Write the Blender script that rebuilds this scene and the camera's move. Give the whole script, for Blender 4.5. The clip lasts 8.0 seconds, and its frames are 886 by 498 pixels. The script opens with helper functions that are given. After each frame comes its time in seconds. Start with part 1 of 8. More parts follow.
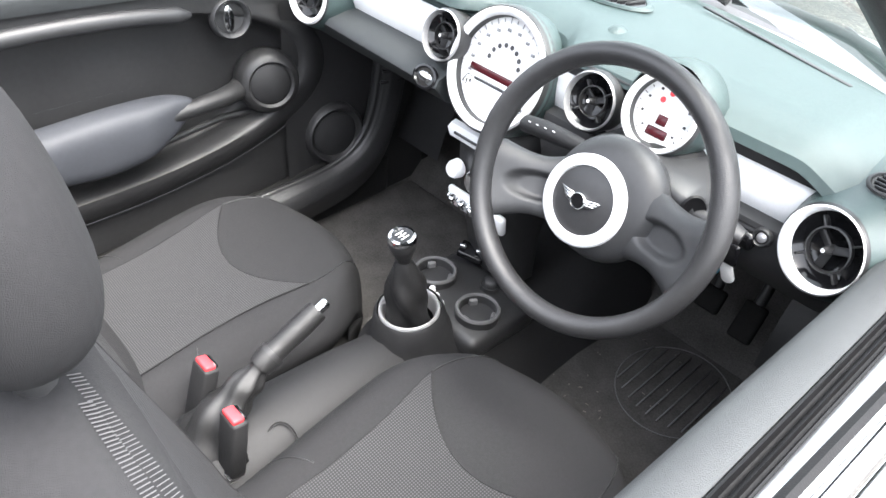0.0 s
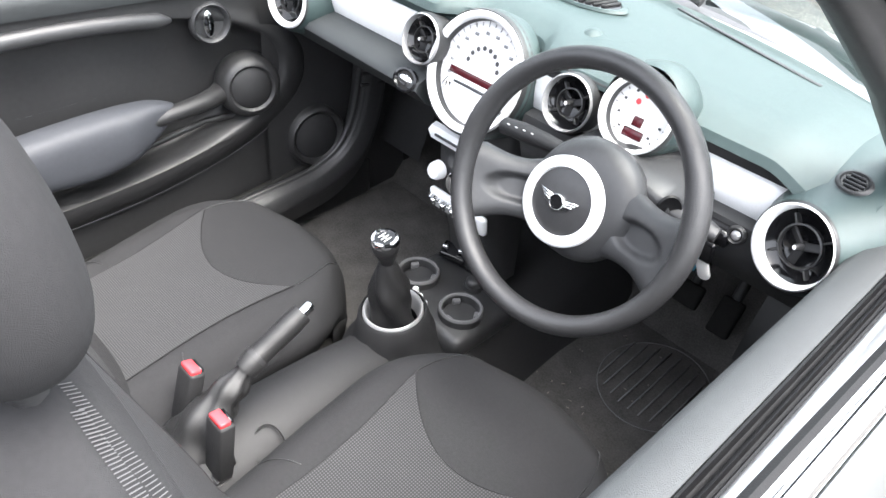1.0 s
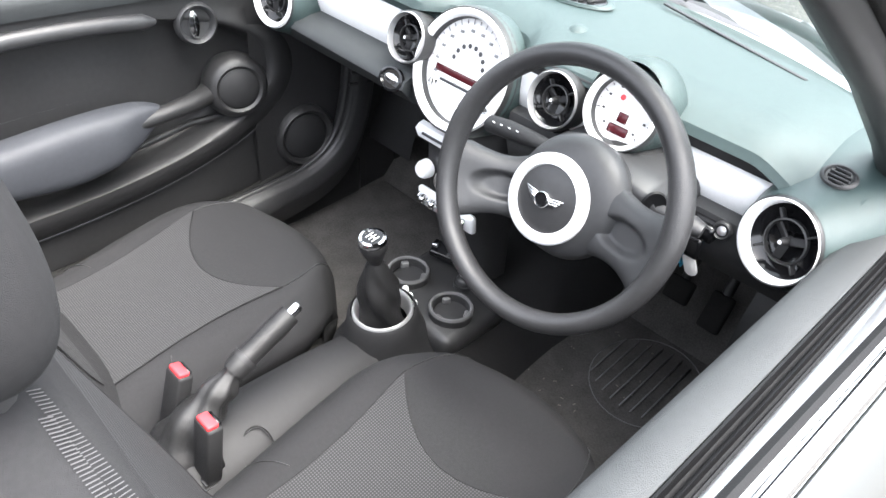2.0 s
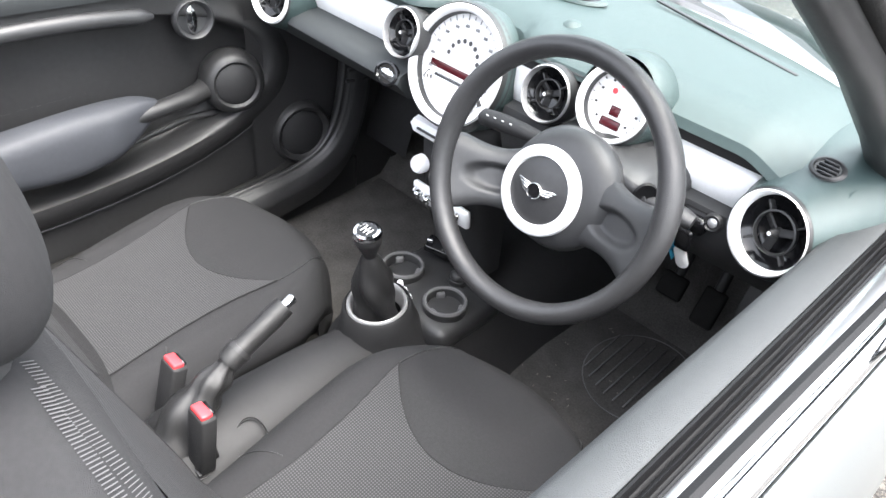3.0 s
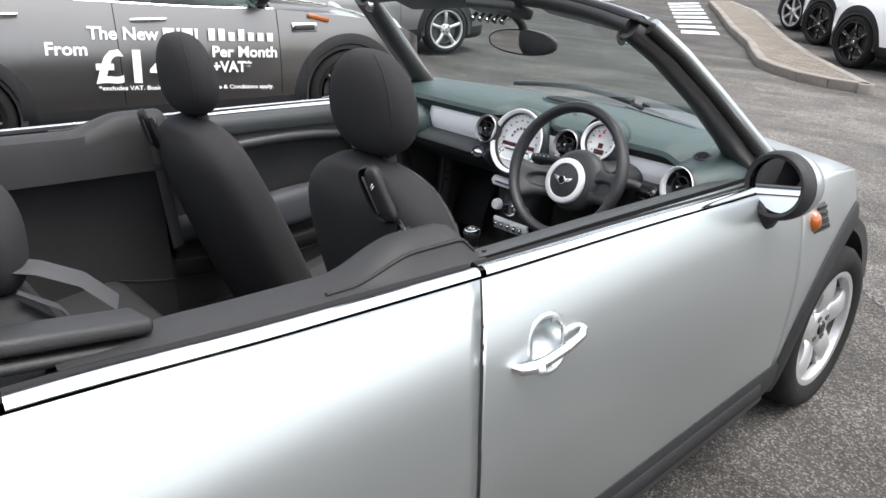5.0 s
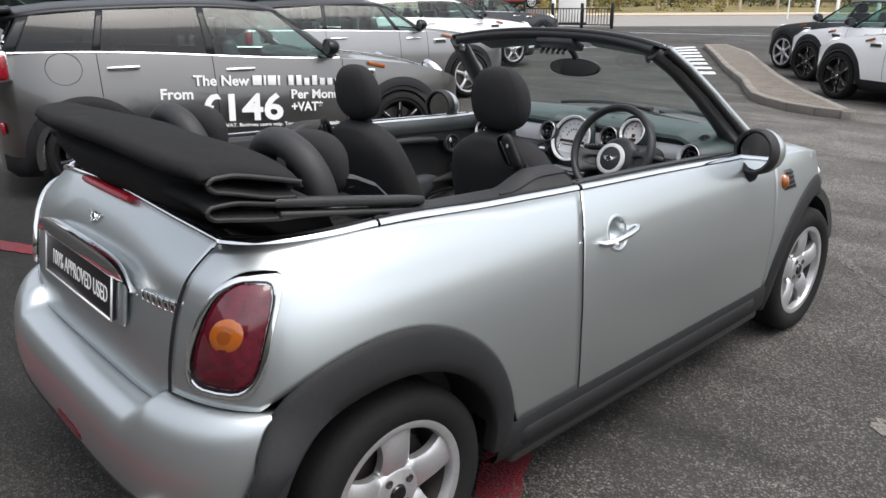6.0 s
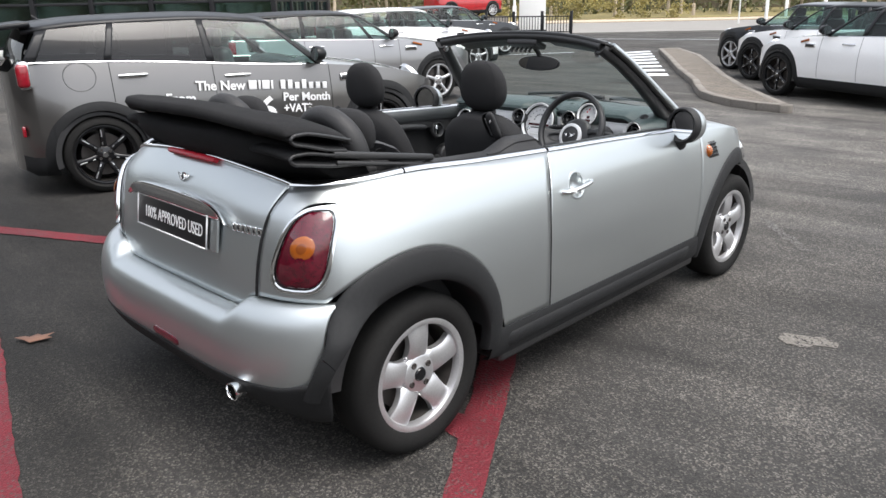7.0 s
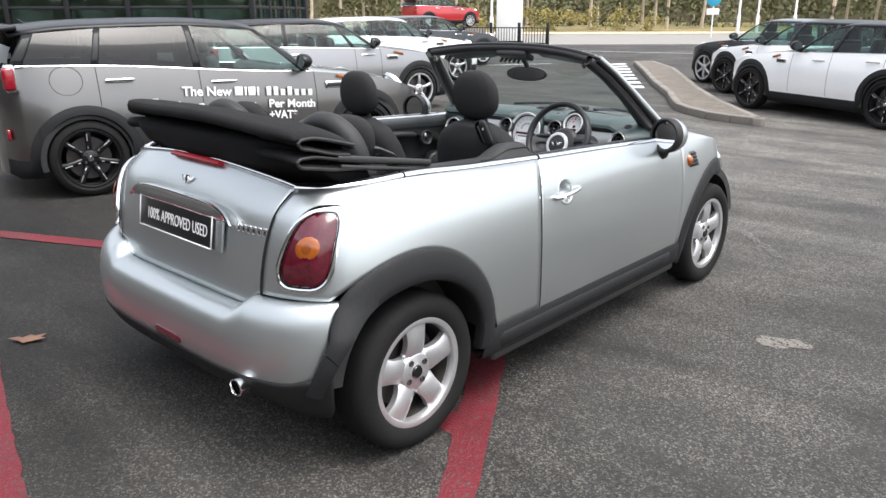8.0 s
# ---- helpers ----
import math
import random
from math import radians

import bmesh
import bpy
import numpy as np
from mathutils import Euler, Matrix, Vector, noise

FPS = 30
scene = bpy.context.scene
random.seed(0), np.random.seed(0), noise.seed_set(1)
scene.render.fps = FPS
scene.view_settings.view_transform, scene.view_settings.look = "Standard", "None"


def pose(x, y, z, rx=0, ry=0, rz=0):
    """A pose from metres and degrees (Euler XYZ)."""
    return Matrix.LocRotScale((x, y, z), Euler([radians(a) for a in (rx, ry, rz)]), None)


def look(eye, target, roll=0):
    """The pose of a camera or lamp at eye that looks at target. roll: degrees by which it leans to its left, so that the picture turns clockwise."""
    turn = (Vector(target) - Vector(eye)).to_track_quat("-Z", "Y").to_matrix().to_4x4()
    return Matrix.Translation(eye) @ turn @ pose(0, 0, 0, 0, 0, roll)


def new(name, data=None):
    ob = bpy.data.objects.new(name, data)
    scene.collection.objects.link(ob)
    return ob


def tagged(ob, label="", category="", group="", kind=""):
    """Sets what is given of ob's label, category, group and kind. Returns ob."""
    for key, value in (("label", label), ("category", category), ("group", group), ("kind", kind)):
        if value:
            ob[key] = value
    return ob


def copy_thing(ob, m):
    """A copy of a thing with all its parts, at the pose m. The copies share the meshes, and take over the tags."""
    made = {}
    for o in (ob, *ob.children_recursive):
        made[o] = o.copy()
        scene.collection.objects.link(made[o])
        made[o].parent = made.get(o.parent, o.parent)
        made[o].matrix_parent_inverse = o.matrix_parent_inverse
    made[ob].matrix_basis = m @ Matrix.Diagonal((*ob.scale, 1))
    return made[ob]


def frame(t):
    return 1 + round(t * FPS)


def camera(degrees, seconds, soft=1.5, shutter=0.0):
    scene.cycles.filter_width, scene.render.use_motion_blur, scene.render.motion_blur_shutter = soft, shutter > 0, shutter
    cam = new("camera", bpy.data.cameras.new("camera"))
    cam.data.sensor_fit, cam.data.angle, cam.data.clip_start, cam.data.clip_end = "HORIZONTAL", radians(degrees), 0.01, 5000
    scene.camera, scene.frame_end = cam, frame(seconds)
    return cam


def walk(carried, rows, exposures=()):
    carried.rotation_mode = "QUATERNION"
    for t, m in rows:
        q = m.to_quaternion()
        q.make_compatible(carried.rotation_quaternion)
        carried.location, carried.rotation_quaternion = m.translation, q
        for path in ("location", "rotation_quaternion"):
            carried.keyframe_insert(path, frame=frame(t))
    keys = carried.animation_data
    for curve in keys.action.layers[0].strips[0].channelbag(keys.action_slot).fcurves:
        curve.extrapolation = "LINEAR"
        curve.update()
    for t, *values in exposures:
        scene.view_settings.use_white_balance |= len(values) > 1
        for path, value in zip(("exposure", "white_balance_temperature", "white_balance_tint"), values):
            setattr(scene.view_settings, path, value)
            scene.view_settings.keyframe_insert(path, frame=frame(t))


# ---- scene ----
cam = camera(61.1, 8.0)
EXPOSURES = [(0, 3.31), (3.5, 3.26), (4.2, 2.99), (5.3, 1.34), (6, 1.11), (6.6, 1.23), (8, 1.55)]
PATH = [
    (0, (0.793, 0.81, 1.47), (-0.305, 1.944, 0.242), 5.6),
    (0.5, (0.799, 0.79, 1.498), (-0.271, 1.958, 0.278), 4.7),
    (1, (0.801, 0.804, 1.485), (-0.265, 1.968, 0.256), 5.7),
    (1.5, (0.803, 0.82, 1.486), (-0.256, 1.984, 0.251), 5.0),
    (3, (0.829, 0.812, 1.476), (-0.231, 1.986, 0.252), 5.5),
    (3.5, (0.856, 0.749, 1.472), (-0.186, 1.954, 0.263), 4.5),
    (4, (1.011, 0.588, 1.502), (-0.141, 1.851, 0.464), 4.7),
    (4.2, (1.125, 0.508, 1.515), (-0.111, 1.756, 0.558), 4.0),
    (5.3, (1.769, -0.367, 1.55), (0.393, 0.891, 0.827), -0.3),
    (5.5, (1.882, -0.537, 1.565), (0.483, 0.711, 0.869), -1.3),
    (6, (2.118, -1.045, 1.552), (0.726, 0.238, 0.908), -0.4),
    (6.5, (2.385, -1.42, 1.563), (1.03, -0.095, 0.924), -0.3),
    (7, (2.567, -1.653, 1.56), (1.23, -0.303, 0.937), -1.2),
    (7.5, (2.569, -1.776, 1.567), (1.274, -0.382, 0.951), -0.4),
    (8, (2.581, -1.785, 1.568), (1.288, -0.383, 0.967), -0.2),
]
walk(cam, [(t, look(eye, target, roll)) for t, eye, target, roll in PATH], EXPOSURES)

# ==== world and light ====
world = bpy.data.worlds.new("overcast_sky")
scene.world = world
world.use_nodes = True
wn = world.node_tree.nodes
wl = world.node_tree.links
sky = wn.new("ShaderNodeTexSky")
sky.sky_type = "NISHITA"
sky.sun_disc = False
sky.sun_elevation, sky.sun_rotation = radians(69), radians(82)
sky.air_density, sky.dust_density, sky.ozone_density = 1.0, 4.0, 1.0
pale = wn.new("ShaderNodeHueSaturation")
pale.inputs["Saturation"].default_value = 0.32
wl.new(sky.outputs[0], pale.inputs["Color"])
wl.new(pale.outputs[0], wn["Background"].inputs["Color"])
wn["Background"].inputs["Strength"].default_value = 0.14
sun = new("sun", bpy.data.lights.new("sun", "SUN"))
sun.data.energy, sun.data.angle, sun.data.color = 0.7, radians(40), (1.0, 0.97, 0.93)
sun.matrix_world = look((7, 1, 18), (0, 0, 0))


# ==== materials ====
def material(name, color, rough=0.5, metal=0.0, vary=0.0, scale=20.0, bump=0.0, bump_scale=200.0, spec=0.5, coat=0.0, fine=None, detail=3.0):
    """A principled material with a slow stain-like and a fine grain-like variation of its colour, and a fine relief."""
    m = bpy.data.materials.new(name)
    m.use_nodes = True
    n, l = m.node_tree.nodes, m.node_tree.links
    b = n["Principled BSDF"]
    b.inputs["Base Color"].default_value = (*color, 1)
    b.inputs["Roughness"].default_value = rough
    b.inputs["Metallic"].default_value = metal
    b.inputs["Specular IOR Level"].default_value = spec
    b.inputs["Coat Weight"].default_value = coat
    b.inputs["Coat Roughness"].default_value = 0.04
    co = n.new("ShaderNodeTexCoord")
    if vary:
        big, small = n.new("ShaderNodeTexNoise"), n.new("ShaderNodeTexNoise")
        big.inputs["Scale"].default_value, small.inputs["Scale"].default_value = scale, fine or scale * 14
        big.inputs["Detail"].default_value = detail
        for t in (big, small):
            l.new(co.outputs["Object"], t.inputs["Vector"])
        add = n.new("ShaderNodeMath")
        add.operation = "ADD"
        l.new(big.outputs["Fac"], add.inputs[0])
        l.new(small.outputs["Fac"], add.inputs[1])
        ramp = n.new("ShaderNodeMapRange")
        ramp.inputs["From Min"].default_value, ramp.inputs["From Max"].default_value = 0.6, 1.4
        ramp.inputs["To Min"].default_value, ramp.inputs["To Max"].default_value = 1 - vary, 1 + vary
        l.new(add.outputs[0], ramp.inputs["Value"])
        mul = n.new("ShaderNodeMix")
        mul.data_type, mul.blend_type = "RGBA", "MULTIPLY"
        mul.inputs["Factor"].default_value = 1
        mul.inputs[6].default_value = (*color, 1)
        l.new(ramp.outputs["Result"], mul.inputs[7])
        l.new(mul.outputs[2], b.inputs["Base Color"])
        rr = n.new("ShaderNodeMapRange")
        rr.inputs["From Min"].default_value, rr.inputs["From Max"].default_value = 0.3, 0.7
        rr.inputs["To Min"].default_value, rr.inputs["To Max"].default_value = rough * (1 - 0.5 * vary), min(1, rough * (1 + 0.5 * vary))
        l.new(big.outputs["Fac"], rr.inputs["Value"])
        l.new(rr.outputs["Result"], b.inputs["Roughness"])
    if bump:
        t, bp = n.new("ShaderNodeTexNoise"), n.new("ShaderNodeBump")
        t.inputs["Scale"].default_value, t.inputs["Detail"].default_value = bump_scale, 4
        bp.inputs["Strength"].default_value, bp.inputs["Distance"].default_value = bump, 0.002
        l.new(co.outputs["Object"], t.inputs["Vector"])
        l.new(t.outputs["Fac"], bp.inputs["Height"])
        l.new(bp.outputs["Normal"], b.inputs["Normal"])
    return m


def glass_material(name, tint, rough=0.0):
    m = bpy.data.materials.new(name)
    m.use_nodes = True
    n, l = m.node_tree.nodes, m.node_tree.links
    n.remove(n["Principled BSDF"])
    clear, gloss, mix, fres = n.new("ShaderNodeBsdfTransparent"), n.new("ShaderNodeBsdfGlossy"), n.new("ShaderNodeMixShader"), n.new("ShaderNodeLayerWeight")
    clear.inputs["Color"].default_value = (*tint, 1)
    gloss.inputs["Roughness"].default_value = rough
    curved, scaled = n.new("ShaderNodeMath"), n.new("ShaderNodeMath")
    curved.operation, curved.inputs[1].default_value = "POWER", 5.0
    scaled.operation, scaled.inputs[1].default_value, scaled.inputs[2].default_value = "MULTIPLY_ADD", 0.955, 0.045
    l.new(fres.outputs["Facing"], curved.inputs[0])
    l.new(curved.outputs[0], scaled.inputs[0])
    l.new(scaled.outputs[0], mix.inputs[0])
    l.new(clear.outputs[0], mix.inputs[1])
    l.new(gloss.outputs[0], mix.inputs[2])
    l.new(mix.outputs[0], n["Material Output"].inputs["Surface"])
    return m


def flake_paint(name, color, rough=0.3, metal=0.85, coat=0.9):
    """Metallic car paint: fine flake sparkle under a clear coat, a little road film."""
    m = material(name, color, rough, metal, vary=0.05, scale=1.5, fine=900, coat=coat)
    return m


SILVER = flake_paint("silver_paint", (0.565, 0.602, 0.610), 0.36, 0.92, 0.45)
GREY_PAINT = flake_paint("grey_brown_paint", (0.168, 0.163, 0.158), 0.30, 0.9)
PALE_SILVER = flake_paint("pale_silver_paint", (0.28, 0.28, 0.285), 0.30, 0.75)
WHITE_PAINT = material("white_paint", (0.94, 0.94, 0.94), 0.25, 0, 0.02, 2, coat=1.0)
BLACK_PAINT = material("black_paint", (0.010, 0.0105, 0.012), 0.4, 0, 0.1, 3, spec=0.25, coat=0.12)
DARK_PAINT = material("dark_grey_paint", (0.030, 0.033, 0.038), 0.3, 0.3, 0.1, 3, coat=0.5)
RED_PAINT = material("red_paint", (0.42, 0.015, 0.02), 0.2, 0, 0.05, 3, coat=1.0)
CLADDING = material("grey_black_plastic", (0.0155, 0.016, 0.017), 0.68, 0, 0.22, 6, 0.3, 700, spec=0.32)
PLASTIC = material("black_plastic", (0.030, 0.030, 0.031), 0.38, 0, 0.15, 8, 0.2, 900)
PLASTIC_SOFT = material("soft_black_plastic", (0.034, 0.0345, 0.036), 0.38, 0, 0.12, 8, 0.25, 1100)
CONSOLE = material("console_plastic", (0.022, 0.022, 0.023), 0.55, 0, 0.15, 8, 0.3, 1100, spec=0.32)
RING_GREY = material("grey_shift_ring", (0.50, 0.50, 0.51), 0.35, 0.5, 0.05, 20)
STITCH = material("pale_stitching", (0.085, 0.085, 0.088), 0.8, 0, 0.1, 60)
CUP_RIM = material("grey_cup_rim", (0.13, 0.13, 0.132), 0.3, 0, 0.1, 20)
# the teal tone puts the green-tinted light under the windscreen into the colour
DASH_SKIN = material("dash_skin", (0.042, 0.064, 0.0635), 0.36, 0, 0.10, 5, 0.4, 1300)
DOOR_TOP = material("door_top_skin", (0.031, 0.0345, 0.0362), 0.58, 0, 0.12, 7, 0.5, 750)
ARMREST = material("grey_blue_armrest", (0.040, 0.043, 0.050), 0.6, 0, 0.10, 9, 0.4, 900)
GLOSS_BLACK = material("gloss_black", (0.008, 0.008, 0.009), 0.12, 0, 0.05, 9)
RUBBER = material("tyre_rubber", (0.0110, 0.0108, 0.0105), 0.8, 0, 0.3, 7, 0.4, 400, spec=0.22)
SEAL = material("black_seal_rubber", (0.006, 0.006, 0.0065), 0.5, 0, 0.2, 20, 0.2, 500, spec=0.25)
DOOR_CARD = material("black_door_plastic", (0.024, 0.024, 0.0247), 0.40, 0, 0.2, 6, 0.35, 900, spec=0.55)
SILL_PLASTIC = material("scuffed_sill_plastic", (0.024, 0.024, 0.025), 0.36, 0, 0.3, 9, 0.3, 500, spec=0.6)
ALLOY = material("alloy", (0.62, 0.62, 0.63), 0.36, 0.8, 0.12, 12, 0.05, 600)
DARK_METAL = material("brake_metal", (0.10, 0.09, 0.085), 0.5, 0.7, 0.3, 20)
BORE_BLACK = material("exhaust_bore_black", (0.012, 0.011, 0.010), 0.9, 0, 0.3, 40, spec=0.1)
CHROME = material("chrome", (0.86, 0.87, 0.88), 0.08, 1.0, 0.03, 30)
BELT_CHROME = material("brushed_belt_trim", (0.88, 0.89, 0.90), 0.32, 1.0, 0.03, 30)
SATIN = material("satin_silver_trim", (0.86, 0.865, 0.87), 0.38, 0.05, 0.04, 20, 0.05, 900)
FABRIC = material("charcoal_seat_cloth", (0.023, 0.023, 0.0242), 0.92, 0, 0.14, 14, 0.5, 1500, spec=0.25)
ROOF_CLOTH = material("black_canvas", (0.019, 0.019, 0.0197), 0.92, 0, 0.25, 8, 0.5, 1400, spec=0.12)
CARPET = material("black_carpet", (0.080, 0.077, 0.074), 1.0, 0, 0.40, 18, 1.0, 500, spec=0.1)
HOOP = material("hoop_cover", (0.018, 0.018, 0.019), 0.6, 0, 0.15, 12, 0.5, 500)
WEBBING = material("belt_webbing", (0.034, 0.034, 0.036), 0.6, 0, 0.15, 20, 0.6, 700)
STEER = material("wheel_leather", (0.026, 0.026, 0.027), 0.33, 0, 0.15, 14, 0.35, 700)
LEATHER = material("black_leatherette", (0.017, 0.017, 0.0175), 0.42, 0, 0.12, 12, 0.5, 500)
LENS_ORANGE = material("orange_bulb_lens", (0.20, 0.048, 0.006), 0.12, 0, 0.1, 60, coat=1.0)
LENS_RED = material("red_lens", (0.26, 0.008, 0.018), 0.08, 0, 0.25, 30, coat=1.0)
BRAKE_RED = material("brake_lamp_red", (0.42, 0.008, 0.022), 0.35, 0, 0.15, 40, spec=0.4)
LENS_DARK = material("dark_red_lens", (0.085, 0.003, 0.012), 0.06, 0, 0.45, 45, coat=1.0)
LENS_AMBER = material("amber_lens", (0.30, 0.075, 0.006), 0.1, 0, 0.12, 60, coat=1.0)
LENS_CLEAR = material("clear_lens", (0.62, 0.64, 0.66), 0.08, 0.3, 0.1, 40, coat=1.0)
BUTTON_RED = material("buckle_red", (0.80, 0.05, 0.06), 0.35, 0, 0.05, 40)
WHITE_INK = material("white_lettering", (0.80, 0.80, 0.80), 0.5, 0, 0.02, 30)
DIAL = material("dial_face", (0.80, 0.80, 0.80), 0.4, 0, 0.02, 40)
INK = material("dial_ink", (0.05, 0.05, 0.055), 0.5)
TICK_GREY = material("dial_grey", (0.28, 0.28, 0.29), 0.5)
DISPLAY = material("dim_red_display", (0.055, 0.006, 0.010), 0.2, 0, 0.2, 60)
PLATE_BLACK = material("plate_black", (0.010, 0.010, 0.011), 0.3)
GLASS = glass_material("tinted_windscreen", (0.86, 0.91, 0.89))
GLASS_DARK = glass_material("privacy_glass", (0.09, 0.093, 0.097))
GLASS_SIDE = glass_material("green_side_glass", (0.62, 0.78, 0.74))
MIRROR = material("mirror_glass", (0.85, 0.86, 0.87), 0.02, 1.0)
BARK = material("grey_bark", (0.50, 0.42, 0.33), 0.9, 0, 0.4, 4, 0.8, 30)
LEAF = material("dark_leaves", (0.095, 0.100, 0.040), 0.7, 0, 0.5, 0.6, fine=9)
HEDGE_LEAF = material("hedge_leaves", (0.26, 0.22, 0.07), 0.7, 0, 0.5, 0.8, fine=9)
GRASS = material("verge_grass", (0.20, 0.165, 0.062), 0.9, 0, 0.55, 0.25, fine=6)
DEAD_LEAF = material("dry_leaf", (0.16, 0.085, 0.06), 0.8, 0, 0.25, 30)
KERB_STONE = material("kerb_concrete", (0.185, 0.168, 0.148), 0.85, 0, 0.22, 3, 0.4, 60)
PAVING = material("block_paving", (0.158, 0.142, 0.122), 0.9, 0, 0.22, 1.5, 0.4, 40, fine=9)
def laid_blocks(m, width, height, gap):
    """Recessed joints between small paving blocks, and a tone of its own for each block."""
    n, l = m.node_tree.nodes, m.node_tree.links
    b = n["Principled BSDF"]
    co = [x for x in n if x.type == "TEX_COORD"][0]
    brick, mul, bp = n.new("ShaderNodeTexBrick"), n.new("ShaderNodeMix"), n.new("ShaderNodeBump")
    brick.inputs["Scale"].default_value = 1.0
    brick.inputs["Brick Width"].default_value, brick.inputs["Row Height"].default_value, brick.inputs["Mortar Size"].default_value = width, height, gap
    brick.inputs["Color1"].default_value, brick.inputs["Color2"].default_value, brick.inputs["Mortar"].default_value = (1.15, 1.1, 1.05, 1), (0.75, 0.72, 0.70, 1), (0.35, 0.34, 0.32, 1)
    l.new(co.outputs["Object"], brick.inputs["Vector"])
    mul.data_type, mul.blend_type = "RGBA", "MULTIPLY"
    mul.inputs["Factor"].default_value = 1
    l.new(b.inputs["Base Color"].links[0].from_socket, mul.inputs[6])
    l.new(brick.outputs["Color"], mul.inputs[7])
    l.new(mul.outputs[2], b.inputs["Base Color"])
    bp.inputs["Strength"].default_value, bp.inputs["Distance"].default_value, bp.invert = 0.6, 0.004, True
    l.new(brick.outputs["Fac"], bp.inputs["Height"])
    l.new(bp.outputs["Normal"], b.inputs["Normal"])


laid_blocks(PAVING, 0.20, 0.10, 0.008)
SAND_PATH = material("pale_footway", (0.45, 0.375, 0.285), 0.95, 0, 0.15, 1.2)
ROAD_GREY = material("road_surface", (0.23, 0.22, 0.205), 0.9, 0, 0.12, 0.6, 0.3, 60)
LINE_WHITE = material("worn_white_paint", (0.66, 0.69, 0.72), 0.8, 0, 0.3, 5, fine=30)
FENCE_BLACK = material("fence_black", (0.02, 0.02, 0.022), 0.5, 0.2, 0.2, 9)
SIGN_BLUE = material("sign_blue", (0.04, 0.35, 0.55), 0.4, 0, 0.05, 9)
PANEL_WHITE = material("white_panel", (0.80, 0.80, 0.78), 0.5, 0, 0.04, 2)
WALL_RENDER = material("pale_cladding", (0.45, 0.45, 0.44), 0.7, 0, 0.1, 1)


def stones(m, scale, lo, hi, pale, mottled=1.3):
    """Lay pale stones of chance colour into a material, thicker in some patches than in others; gives the node of their strength."""
    n, l = m.node_tree.nodes, m.node_tree.links
    b = n["Principled BSDF"]
    co = [x for x in n if x.type == "TEX_COORD"][0]
    vor, patch, pick, sep = n.new("ShaderNodeTexVoronoi"), n.new("ShaderNodeTexNoise"), n.new("ShaderNodeMapRange"), n.new("ShaderNodeSeparateColor")
    vor.inputs["Scale"].default_value = scale
    patch.inputs["Scale"].default_value, patch.inputs["Detail"].default_value, patch.inputs["Roughness"].default_value = mottled, 6, 0.62
    l.new(co.outputs["Object"], vor.inputs["Vector"])
    l.new(co.outputs["Object"], patch.inputs["Vector"])
    l.new(vor.outputs["Color"], sep.inputs[0])
    add = n.new("ShaderNodeMath")
    add.operation = "ADD"
    l.new(sep.outputs[0], add.inputs[0])
    l.new(patch.outputs["Fac"], add.inputs[1])
    pick.inputs["From Min"].default_value, pick.inputs["From Max"].default_value = lo, hi
    l.new(add.outputs[0], pick.inputs["Value"])
    mix = n.new("ShaderNodeMix")
    mix.data_type = "RGBA"
    l.new(pick.outputs["Result"], mix.inputs["Factor"])
    l.new(b.inputs["Base Color"].links[0].from_socket, mix.inputs[6])
    tone = n.new("ShaderNodeMix")
    tone.data_type = "RGBA"
    l.new(sep.outputs[1], tone.inputs["Factor"])
    tone.inputs[6].default_value, tone.inputs[7].default_value = (*pale, 1), (pale[0] * 0.55, pale[1] * 0.52, pale[2] * 0.50, 1)
    l.new(tone.outputs[2], mix.inputs[7])
    l.new(mix.outputs[2], b.inputs["Base Color"])
    bp = n.new("ShaderNodeBump")
    bp.inputs["Strength"].default_value, bp.inputs["Distance"].default_value = 0.9, 0.004
    l.new(vor.outputs["Distance"], bp.inputs["Height"])
    l.new(bp.outputs["Normal"], b.inputs["Normal"])
    return pick


